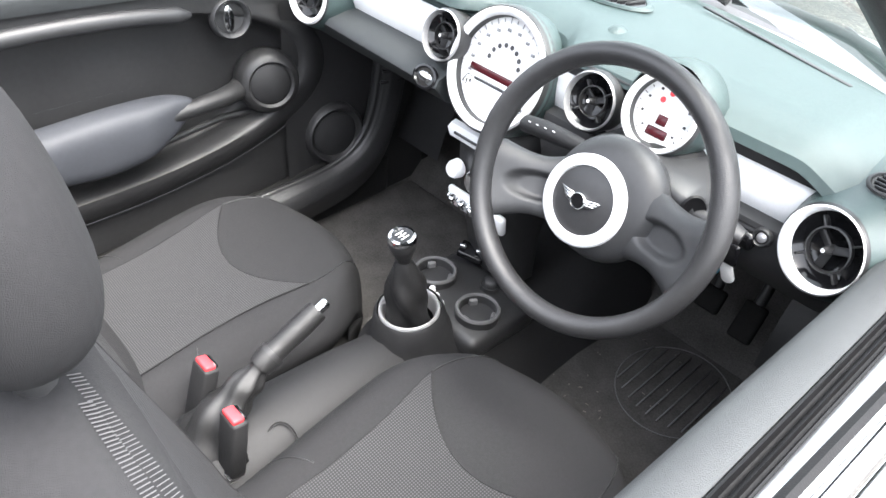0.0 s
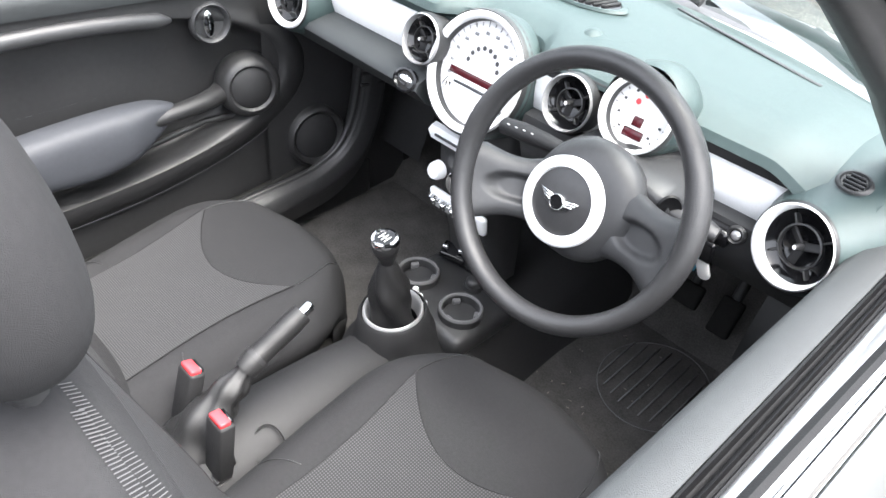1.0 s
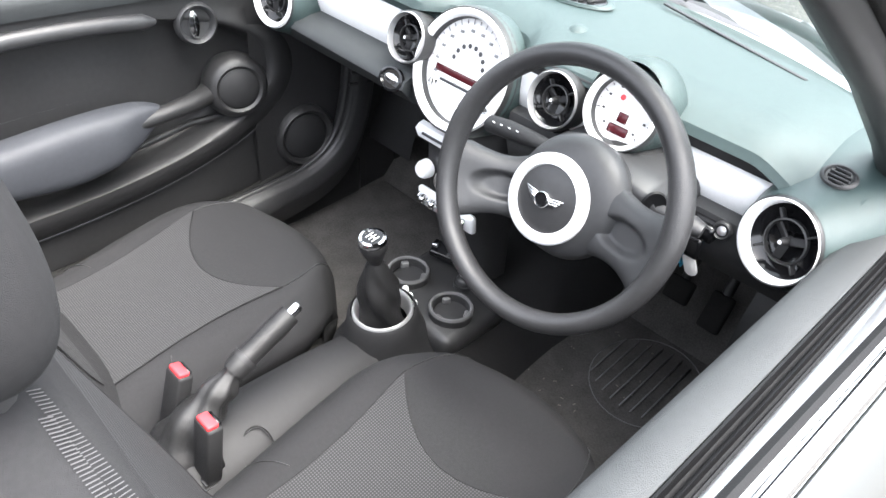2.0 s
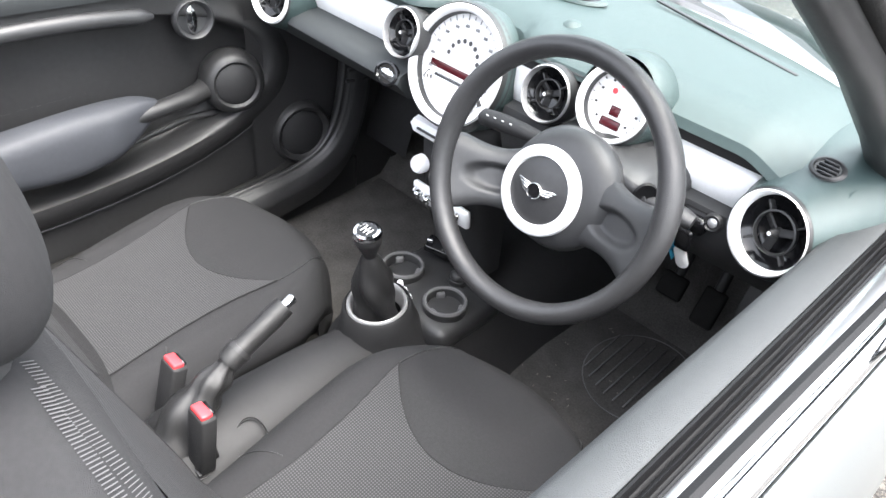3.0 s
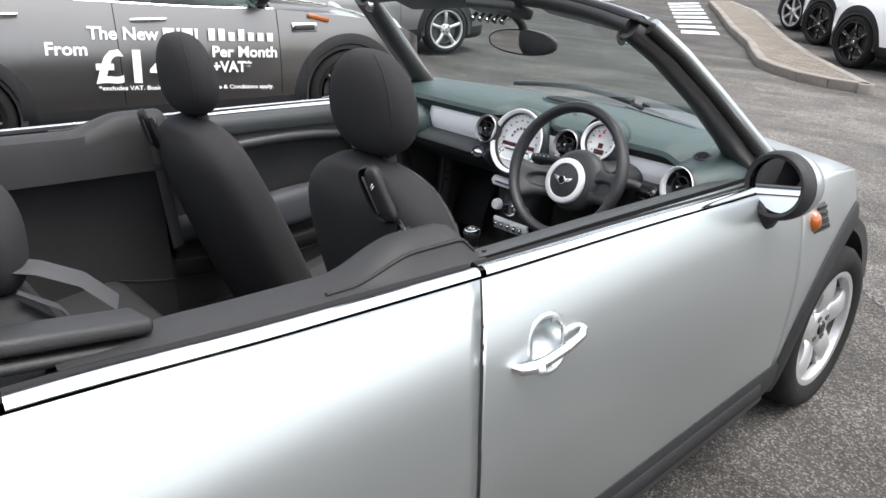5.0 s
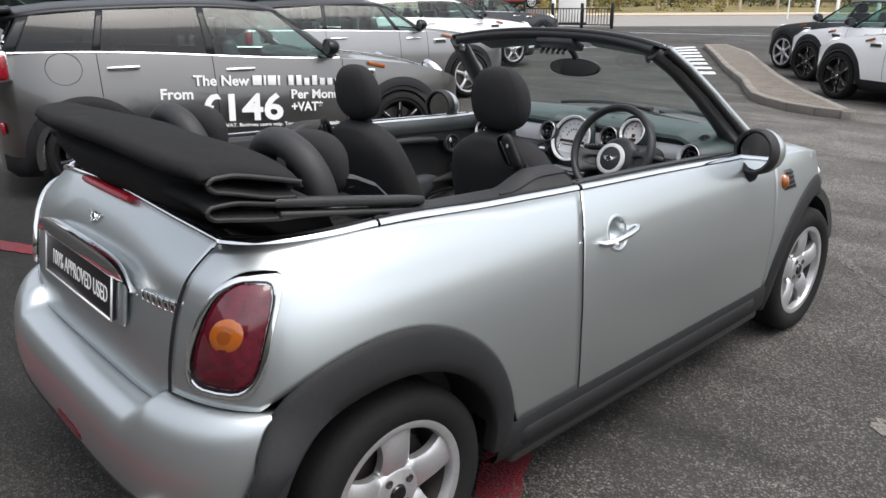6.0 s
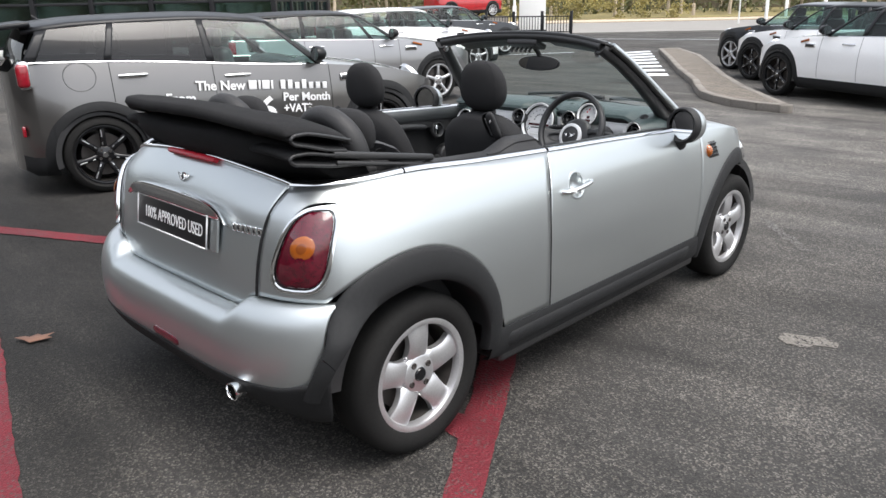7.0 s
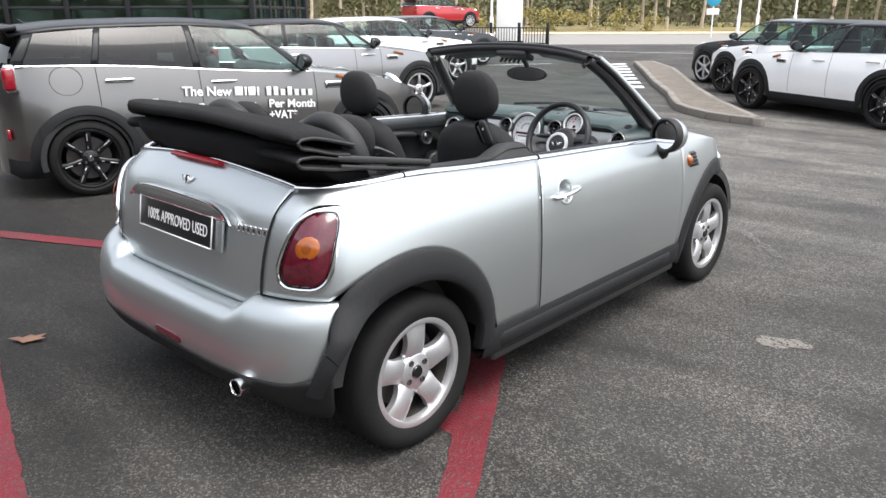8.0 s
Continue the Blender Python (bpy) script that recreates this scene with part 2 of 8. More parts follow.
def asphalt():
    m = material("asphalt", (0.0320, 0.0306, 0.0290), 0.80, 0, 0.50, 0.38, fine=45, detail=6, spec=0.30)
    stones(m, 150, 1.10, 1.50, (0.150, 0.141, 0.127))
    # a darker patch beside the bay, with an uneven edge
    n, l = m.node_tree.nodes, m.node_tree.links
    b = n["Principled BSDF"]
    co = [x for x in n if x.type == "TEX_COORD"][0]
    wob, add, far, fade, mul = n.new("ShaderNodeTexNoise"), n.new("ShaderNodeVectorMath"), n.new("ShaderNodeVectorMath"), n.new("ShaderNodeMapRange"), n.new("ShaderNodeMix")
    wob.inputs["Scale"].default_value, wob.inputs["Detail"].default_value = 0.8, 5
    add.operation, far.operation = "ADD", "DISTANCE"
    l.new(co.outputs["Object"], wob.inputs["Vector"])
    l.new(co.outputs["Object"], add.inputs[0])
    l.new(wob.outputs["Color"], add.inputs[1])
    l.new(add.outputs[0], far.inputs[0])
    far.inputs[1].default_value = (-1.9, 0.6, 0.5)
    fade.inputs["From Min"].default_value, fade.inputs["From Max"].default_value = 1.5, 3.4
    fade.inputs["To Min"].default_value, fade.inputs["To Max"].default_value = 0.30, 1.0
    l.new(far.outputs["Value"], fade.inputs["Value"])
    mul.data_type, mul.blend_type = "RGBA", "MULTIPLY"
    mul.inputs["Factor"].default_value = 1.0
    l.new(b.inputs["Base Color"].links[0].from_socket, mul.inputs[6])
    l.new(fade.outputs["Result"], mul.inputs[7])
    # swept tyre tracks and dusty patches, drawn out along the yard
    turn, sweep, span, dust = n.new("ShaderNodeMapping"), n.new("ShaderNodeTexNoise"), n.new("ShaderNodeMapRange"), n.new("ShaderNodeMix")
    turn.inputs["Rotation"].default_value, turn.inputs["Scale"].default_value = (0, 0, radians(28)), (0.35, 1.6, 1)
    sweep.inputs["Scale"].default_value, sweep.inputs["Detail"].default_value, sweep.inputs["Roughness"].default_value, sweep.inputs["Distortion"].default_value = 1.1, 7, 0.62, 0.8
    span.inputs["From Min"].default_value, span.inputs["From Max"].default_value = 0.34, 0.68
    span.inputs["To Min"].default_value, span.inputs["To Max"].default_value = 0.62, 1.50
    l.new(co.outputs["Object"], turn.inputs["Vector"])
    l.new(turn.outputs[0], sweep.inputs["Vector"])
    l.new(sweep.outputs["Fac"], span.inputs["Value"])
    dust.data_type, dust.blend_type = "RGBA", "MULTIPLY"
    dust.inputs["Factor"].default_value = 1.0
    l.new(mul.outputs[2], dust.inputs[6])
    l.new(span.outputs["Result"], dust.inputs[7])
    # a paler stretch by the island
    reach, paler, pale = n.new("ShaderNodeVectorMath"), n.new("ShaderNodeMapRange"), n.new("ShaderNodeMix")
    reach.operation = "DISTANCE"
    l.new(add.outputs[0], reach.inputs[0])
    reach.inputs[1].default_value = (1.5, 9.5, 0.5)
    paler.inputs["From Min"].default_value, paler.inputs["From Max"].default_value = 3.0, 7.0
    paler.inputs["To Min"].default_value, paler.inputs["To Max"].default_value = 1.9, 1.0
    l.new(reach.outputs["Value"], paler.inputs["Value"])
    pale.data_type, pale.blend_type = "RGBA", "MULTIPLY"
    pale.inputs["Factor"].default_value = 1.0
    l.new(dust.outputs[2], pale.inputs[6])
    l.new(paler.outputs["Result"], pale.inputs[7])
    l.new(pale.outputs[2], b.inputs["Base Color"])
    return m


def worn_red():
    """Red road paint, worn through to the stones in places."""
    m = material("worn_red_line", (0.115, 0.005, 0.012), 0.7, 0, 0.35, 2.5, fine=120)
    stones(m, 105, 1.28, 1.55, (0.09, 0.045, 0.045), 3.0)
    return m


def thin_wear(name, color, cover):
    """A worn film on the ground: only some of the stones carry it, the rest shows through."""
    m = material(name, color, 0.9, 0, 0.3, 12, fine=120)
    pick = stones(m, 105, 1.3, 1.5, tuple(c * 1.1 for c in color), 5.0)
    n, l = m.node_tree.nodes, m.node_tree.links
    pick.inputs["From Min"].default_value, pick.inputs["From Max"].default_value = cover, cover + 0.12
    clear, mix = n.new("ShaderNodeBsdfTransparent"), n.new("ShaderNodeMixShader")
    l.new(pick.outputs["Result"], mix.inputs[0])
    l.new(clear.outputs[0], mix.inputs[1])
    l.new(n["Principled BSDF"].outputs[0], mix.inputs[2])
    l.new(mix.outputs[0], n["Material Output"].inputs["Surface"])
    return m


def woven(name, dark, light, period, axis=0):
    """Seat cloth with a fine light thread pattern."""
    m = material(name, dark, 0.9, 0, 0.12, 14, 0.4, 1500, spec=0.25)
    n, l = m.node_tree.nodes, m.node_tree.links
    b = n["Principled BSDF"]
    co = [x for x in n if x.type == "TEX_COORD"][0]
    w1, w2 = n.new("ShaderNodeTexWave"), n.new("ShaderNodeTexWave")
    w1.bands_direction, w2.bands_direction = "X", "Y"
    for w in (w1, w2):
        w.inputs["Scale"].default_value = 0.314 / period
        w.inputs["Distortion"].default_value = 0.6
        l.new(co.outputs["Object"], w.inputs["Vector"])
    mul = n.new("ShaderNodeMath")
    mul.operation = "MULTIPLY"
    l.new(w1.outputs["Fac"], mul.inputs[0])
    l.new(w2.outputs["Fac"], mul.inputs[1])
    mix = n.new("ShaderNodeMix")
    mix.data_type = "RGBA"
    l.new(mul.outputs[0], mix.inputs["Factor"])
    l.new(b.inputs["Base Color"].links[0].from_socket, mix.inputs[6])
    mix.inputs[7].default_value = (*light, 1)
    l.new(mix.outputs[2], b.inputs["Base Color"])
    return m


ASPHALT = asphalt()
RED_LINE = worn_red()
MESH_CLOTH = woven("woven_seat_cloth", (0.022, 0.022, 0.023), (0.076, 0.076, 0.079), 0.0042)


# ==== mesh helpers ====
def shade(me):
    me.polygons.foreach_set("use_smooth", [True] * len(me.polygons))


def part(name, bm, mat, parent=None, label="", solid=0.0, sharp=50, loc=None):
    """Links a bmesh as one mesh object, under a thing or a part."""
    if sharp and not solid:
        bmesh.ops.recalc_face_normals(bm, faces=bm.faces)
    for e in bm.edges:
        if len(e.link_faces) == 2 and e.calc_face_angle(0) > radians(sharp or 180):
            e.smooth = False
    me = bpy.data.meshes.new(name)
    bm.to_mesh(me)
    bm.free()
    shade(me)
    me.materials.append(mat)
    ob = new(name, me)
    if loc is not None:
        ob.matrix_basis = loc
    ob.parent = parent
    if label:
        ob["label"] = label
    if solid:
        s = ob.modifiers.new("thickness", "SOLIDIFY")
        s.thickness, s.offset = solid, -1
    return ob


def thing(name, label, category, m=None, kind="", group=""):
    ob = new(name)
    ob.empty_display_size = 0.1
    if m is not None:
        ob.matrix_basis = m
    return tagged(ob, label, category, group, kind)


def half_pipe(r, depth, m, a0=-12, a1=192, n=26):
    """The upper part of a round lining, open below."""
    rows = []
    for a in np.linspace(radians(a0), radians(a1), n):
        rows.append([m @ Vector((-depth, r * math.cos(a), r * math.sin(a))), m @ Vector((0, r * math.cos(a), r * math.sin(a))), m @ Vector((0, (r - 0.045) * math.cos(a), (r - 0.045) * math.sin(a)))])
    return sheet(rows)


def sheet(rows, close=False, bm=None):
    """A skin through rows of points."""
    bm = bm or bmesh.new()
    vs = [[bm.verts.new(p) for p in r] for r in rows]
    for a, b in zip(vs, vs[1:]):
        k = len(a)
        for i in range(k if close else k - 1):
            j = (i + 1) % k
            try:
                bm.faces.new((a[i], a[j], b[j], b[i]))
            except ValueError:
                pass
    return bm


def loft(rings, bm=None, caps=True):
    """A closed tube through rings of points, with end caps."""
    bm = bm or bmesh.new()
    vs = [[bm.verts.new(p) for p in r] for r in rings]
    for a, b in zip(vs, vs[1:]):
        k = len(a)
        for i in range(k):
            j = (i + 1) % k
            bm.faces.new((a[i], a[j], b[j], b[i]))
    if caps:
        bm.faces.new(vs[0][::-1])
        bm.faces.new(vs[-1])
    return bm


def tube(path, radius, n=10, bm=None, flat=1.0, up=(0, 0, 1)):
    """A round rod along a path; radius may be a list; flat squeezes it along up."""
    path = [Vector(p) for p in path]
    rings = []
    for i, p in enumerate(path):
        d = (path[min(i + 1, len(path) - 1)] - path[max(i - 1, 0)]).normalized()
        s = d.cross(Vector(up))
        if s.length < 1e-3:
            s = d.cross(Vector((1, 0, 0)))
        s.normalize()
        t = s.cross(d)
        r = radius[i] if isinstance(radius, (list, tuple)) else radius
        rings.append([p + s * r * math.cos(6.2832 * k / n) + t * r * flat * math.sin(6.2832 * k / n) for k in range(n)])
    return loft(rings, bm)


def spin(profile, n=40, bm=None, m=None, close=False):
    """A turned body: profile of (radius, height) about the z axis of m."""
    bm = bm or bmesh.new()
    m = m or Matrix()
    rings = []
    for k in range(n):
        a = 2 * math.pi * k / n
        rings.append([bm.verts.new(m @ Vector((r * math.cos(a), r * math.sin(a), h))) for r, h in profile])
    for k in range(n):
        a, b = rings[k], rings[(k + 1) % n]
        for i in range(len(profile) if close else len(profile) - 1):
            j = (i + 1) % len(profile)
            bm.faces.new((a[i], b[i], b[j], a[j]))
    bmesh.ops.remove_doubles(bm, verts=bm.verts, dist=1e-6)
    return bm


def box(sx, sy, sz, m=None, bevel=0.0, seg=2, bm=None):
    b2 = bmesh.new()
    bmesh.ops.create_cube(b2, size=1)
    bmesh.ops.scale(b2, vec=(sx, sy, sz), verts=b2.verts)
    if bevel:
        bmesh.ops.bevel(b2, geom=list(b2.edges), offset=bevel, segments=seg, profile=0.5, affect="EDGES")
    if m is not None:
        bmesh.ops.transform(b2, matrix=m, verts=b2.verts)
    if bm is None:
        return b2
    tmp = bpy.data.meshes.new("tmp")
    b2.to_mesh(tmp)
    b2.free()
    bm.from_mesh(tmp)
    bpy.data.meshes.remove(tmp)
    return bm


def prism(outline, depth, m=None, bevel=0.0):
    """A flat shape of (x, y) points, depth thick along z."""
    bm = bmesh.new()
    lo = [bm.verts.new((x, y, 0)) for x, y in outline]
    hi = [bm.verts.new((x, y, depth)) for x, y in outline]
    k = len(lo)
    bm.faces.new(lo[::-1])
    top = bm.faces.new(hi)
    for i in range(k):
        bm.faces.new((lo[i], lo[(i + 1) % k], hi[(i + 1) % k], hi[i]))
    if bevel:
        bmesh.ops.bevel(bm, geom=list(top.edges), offset=bevel, segments=2, profile=0.5, affect="EDGES")
    if m is not None:
        bmesh.ops.transform(bm, matrix=m, verts=bm.verts)
    return bm


def curve(*knots):
    """A smooth function through (at, value) knots."""
    xs, ys = np.array([k[0] for k in knots], float), np.array([k[1] for k in knots], float)
    h = np.diff(xs)
    s = np.diff(ys) / h
    d = np.zeros(len(xs))
    d[0], d[-1] = s[0], s[-1]
    for i in range(1, len(xs) - 1):
        d[i] = 0 if s[i - 1] * s[i] <= 0 else 2 * s[i - 1] * s[i] / (s[i - 1] + s[i])

    def f(v):
        v = min(max(v, xs[0]), xs[-1])
        i = min(int(np.searchsorted(xs, v, "right")) - 1, len(xs) - 2)
        t = (v - xs[i]) / h[i]
        return float((2 * t**3 - 3 * t**2 + 1) * ys[i] + (t**3 - 2 * t**2 + t) * h[i] * d[i] + (3 * t**2 - 2 * t**3) * ys[i + 1] + (t**3 - t**2) * h[i] * d[i + 1])

    return f


def facing(p, way, up=(0, 0, 1)):
    """A pose at p whose z axis points along way and whose y axis is as near to up as can be."""
    z = Vector(way).normalized()
    x = Vector(up).cross(z).normalized()
    y = z.cross(x)
    return Matrix(((x.x, y.x, z.x, p[0]), (x.y, y.y, z.y, p[1]), (x.z, y.z, z.z, p[2]), (0, 0, 0, 1)))


def lettering(text, size, m, mat, parent, name="lettering", depth=0.002, width=0.0, bold=0.0):
    """Raised letters, their left end and base line at m; width stretches them to a length."""
    cu = bpy.data.curves.new(name, "FONT")
    cu.body, cu.size, cu.extrude, cu.offset, cu.resolution_u = text, size, depth, bold, 3
    ob = new(name, cu)
    me = bpy.data.meshes.new_from_object(ob.evaluated_get(bpy.context.evaluated_depsgraph_get()))
    bpy.data.objects.remove(ob)
    bpy.data.curves.remove(cu)
    if width:
        xs = [v.co.x for v in me.vertices]
        k = width / (max(xs) - min(xs))
        for v in me.vertices:
            v.co.x *= k
    me.transform(m)
    me.materials.clear()
    me.materials.append(mat)
    me.name = name
    out = new(name, me)
    out.parent = parent
    return out


def flip(bm):
    """Mirror across the car's middle."""
    bmesh.ops.scale(bm, vec=(-1, 1, 1), verts=bm.verts)
    bmesh.ops.reverse_faces(bm, faces=bm.faces)
    return bm


# ==== ground, road and distance ====
def rise(x, y):
    """The yard climbs a hand's width towards the parked row."""
    t = min(max((-x - 1.6) / 2.2, 0), 1)
    f = min(max((9 - y) / 3, 0), 1)
    return 0.05 * t * t * (3 - 2 * t) * f


def ground_sheet():
    xs = sorted({*np.linspace(-6, 4, 41).round(3), -300, -120, -60, -30, -15, -10, -8, 6, 10, 20, 60, 150, 300})
    ys = [-300, -100, -40, -15, -8, -4, 0, 4, 6, 6.75, 7.5, 8.25, 9, 15, 30, 60, 120, 300]
    return sheet([[(x, y, rise(x, y)) for x in xs] for y in ys])


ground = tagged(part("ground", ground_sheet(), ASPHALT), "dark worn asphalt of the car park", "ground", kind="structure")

AWAY, ACROSS = Vector((-0.678, 0.735, 0)), Vector((0.735, 0.678, 0))
STAND = Vector((2.59, -1.79, 0))


def afar(deg, dist, z=0.0):
    """A place by bearing to the right of the far view, and distance."""
    a = radians(deg)
    return STAND + (AWAY * math.cos(a) + ACROSS * math.sin(a)) * dist + Vector((0, 0, z))


def strip(name, near, far, mat, z, label, category, kind="structure", thick=0.0):
    """A band across the far view, between two distances."""
    p = [STAND + AWAY * d + ACROSS * s for d, s in ((near, -160), (near, 160), (far, 160), (far, -160))]
    bm = bmesh.new()
    lo = [bm.verts.new((v.x, v.y, 0.0)) for v in p]
    hi = [bm.verts.new((v.x, v.y, z)) for v in p]
    bm.faces.new(hi)
    for i in range(4):
        bm.faces.new((lo[i], lo[(i + 1) % 4], hi[(i + 1) % 4], hi[i]))
    return tagged(part(name, bm, mat), label, category, kind=kind)


strip("road", 38, 54, ROAD_GREY, 0.056, "grey public road beyond the yard", "road")
strip("pavement", 54, 60, SAND_PATH, 0.12, "pale sandy footway along the road", "pavement")
strip("verge", 60, 140, GRASS, 0.16, "rough grass verge under the trees", "grass")


def line(name, pts, mat, label, z=0.004, jag=0.006, seed=1):
    """A painted marking with slightly worn edges, lying on the ground."""
    rnd = random.Random(seed)
    out = []
    k = len(pts)
    for i in range(k):
        a, b = Vector(pts[i]), Vector(pts[(i + 1) % k])
        n = max(1, int((b - a).length / 0.05))
        for j in range(n):
            p = a.lerp(b, j / n)
            out.append((p.x + rnd.uniform(-jag, jag), p.y + rnd.uniform(-jag, jag)))
    bm = bmesh.new()
    top = [bm.verts.new((x, y, rise(x, y) + z)) for x, y in out]
    f = bm.faces.new(top)
    bmesh.ops.triangulate(bm, faces=[f])
    return tagged(part(name, bm, mat), label, "road marking", kind="structure")


line("bay_line", [(0.24, 1.06), (0.40, 1.12), (0.54, 0.90), (0.85, 0.41), (1.10, 0.02), (1.42, -0.47), (1.30, -0.53), (0.99, -0.04), (0.87, 0.12), (0.77, 0.14), (0.70, 0.24), (0.77, 0.27), (0.40, 0.80)], RED_LINE, "worn red painted bay line running under the car", seed=2)
line("bay_line", [(-6.2, -1.83), (-2.45, 0.30), (-2.50, 0.42), (-6.25, -1.70)], RED_LINE, "long red painted bay line on the asphalt", 0.006, seed=3)
line("bay_line", [(-2.1, -0.62), (-1.18, -0.83), (0.12, -1.16), (0.90, -1.36), (0.90, -1.62), (-0.2, -1.36), (-2.1, -0.90)], RED_LINE, "red painted line on the asphalt behind the car", seed=4)
line("scuff", [(1.39, 1.79), (1.45, 1.74), (1.53, 1.76), (1.57, 1.83), (1.63, 1.86), (1.62, 1.93), (1.55, 1.95), (1.50, 1.91), (1.44, 1.89), (1.40, 1.86)], thin_wear("pale_scuff", (0.17, 0.16, 0.145), 0.62), "pale worn patch on the asphalt", jag=0.015, seed=5)
line("scuff", [(0.45, 3.80), (0.56, 3.76), (1.05, 3.24), (0.98, 3.20)], thin_wear("faded_line", (0.15, 0.145, 0.14), 0.92), "faded pale line on the asphalt", jag=0.02, seed=6)


def island():
    """The kerbed island with its block paving; the kerb is a real step."""
    outline = [(-1.36, 9.20), (-1.85, 9.25), (-2.30, 9.42), (-2.75, 9.75), (-3.18, 10.2), (-3.70, 11.05), (-4.15, 11.85), (-5.6, 14.0), (-7.4, 16.9), (-9.3, 19.85), (-8.9, 20.4), (-6.95, 17.9), (-4.0, 13.0), (-2.85, 11.25), (-1.42, 9.36)]
    c = Vector((sum(p[0] for p in outline) / len(outline), sum(p[1] for p in outline) / len(outline)))
    root = thing("kerbed_island", "low kerbed traffic island with grey-brown block paving", "traffic island", kind="structure")
    k = len(outline)
    for i in range(k):
        a, b = Vector(outline[i]), Vector(outline[(i + 1) % k])
        n = max(1, int((b - a).length / 0.9))
        d = (b - a).normalized()
        nrm = Vector((-d.y, d.x))
        if (c - a).dot(nrm) < 0:
            nrm = -nrm
        for j in range(n):
            p, q = a.lerp(b, j / n) + d * 0.004, a.lerp(b, (j + 1) / n) - d * 0.004
            mid = (p + q) / 2 + nrm * 0.065
            m = Matrix.Translation((mid.x, mid.y, 0.030)) @ Matrix.Rotation(math.atan2(d.y, d.x), 4, "Z")
            part("kerbstone", box((q - p).length, 0.125, 0.17, None, 0.015), KERB_STONE, root, loc=m)
    bm = bmesh.new()
    f = bm.faces.new([bm.verts.new((p[0], p[1], 0.106)) for p in outline])
    bmesh.ops.inset_region(bm, faces=[f], thickness=0.12)
    part("paving", bm, PAVING, root)
    return root


island()
for i in range(8):
    t = i / 7
    o = Vector((-5.50, 13.45)).lerp(Vector((-9.65, 20.0)), t)
    a, w = Vector((-0.55, 0.84)), Vector((-0.56, -0.36)).lerp(Vector((-0.35, -1.0)), t)
    p = [o - a * 0.26, o + a * 0.26, o + a * 0.26 + w, o - a * 0.26 + w]
    line("crossing_stripe", [(v.x, v.y) for v in p], LINE_WHITE, "white painted crossing stripe", 0.006, 0.02, 10 + i)
for a, b in (((-9.5, 27.5), (-16, 26)), ((-6, 24.5), (-8.5, 29.5)), ((-14, 14.5), (-11.5, 18.6))):
    d = (Vector(b) - Vector(a)).normalized() * 0.07
    line("lane_line", [(a[0] - d.y, a[1] + d.x), (a[0] + d.y, a[1] - d.x), (b[0] + d.y, b[1] - d.x), (b[0] - d.y, b[1] + d.x)], LINE_WHITE, "faded white lane line", 0.006, 0.02, 30)


def dry_leaf(m):
    pts = [(-0.09, 0), (-0.05, 0.03), (-0.03, 0.02), (0.0, 0.055), (0.03, 0.03), (0.09, 0.04), (0.065, 0.005), (0.10, -0.02), (0.03, -0.03), (0.0, -0.05), (-0.03, -0.025)]
    bm = bmesh.new()
    mid = bm.verts.new((0, 0, 0.012))
    ring = [bm.verts.new((x, y, 0.006 + 0.02 * abs(math.sin(7 * x + 3 * y)))) for x, y in pts]
    for i in range(len(ring)):
        bm.faces.new((mid, ring[i], ring[(i + 1) % len(ring)]))
    ob = part("fallen_leaf", bm, DEAD_LEAF, solid=0.001)
    ob.matrix_basis = m
    return tagged(ob, "curled brown fallen leaf on the asphalt", "leaf")


dry_leaf(pose(-1.30, -0.66, 0.004, 0, 0, 50))
dry_leaf(pose(-1.9, 0.1, 0.006, 0, 0, 150) @ Matrix.Scale(0.5, 4))


# ==== trees and street things ====
def leaf_cloud(rnd, blobs, count, size):
    """Small leaf-like faces scattered in uneven clumps."""
    verts, faces = [], []
    for _ in range(count):
        c, r = blobs[rnd.randrange(len(blobs))]
        d = Vector((rnd.gauss(0, 1), rnd.gauss(0, 1), rnd.gauss(0, 1))).normalized() * r * rnd.uniform(0.45, 1.05)
        p = Vector(c) + d
        u = Vector((rnd.gauss(0, 1), rnd.gauss(0, 1), rnd.gauss(0, 1))).normalized() * size * rnd.uniform(0.6, 1.4)
        w = u.orthogonal().normalized() * size * 0.5
        k = len(verts)
        verts += [p - u, p + w, p + u, p - w]
        faces.append((k, k + 1, k + 2, k + 3))
    me = bpy.data.meshes.new("leaves")
    me.from_pydata(verts, [], faces)
    return me


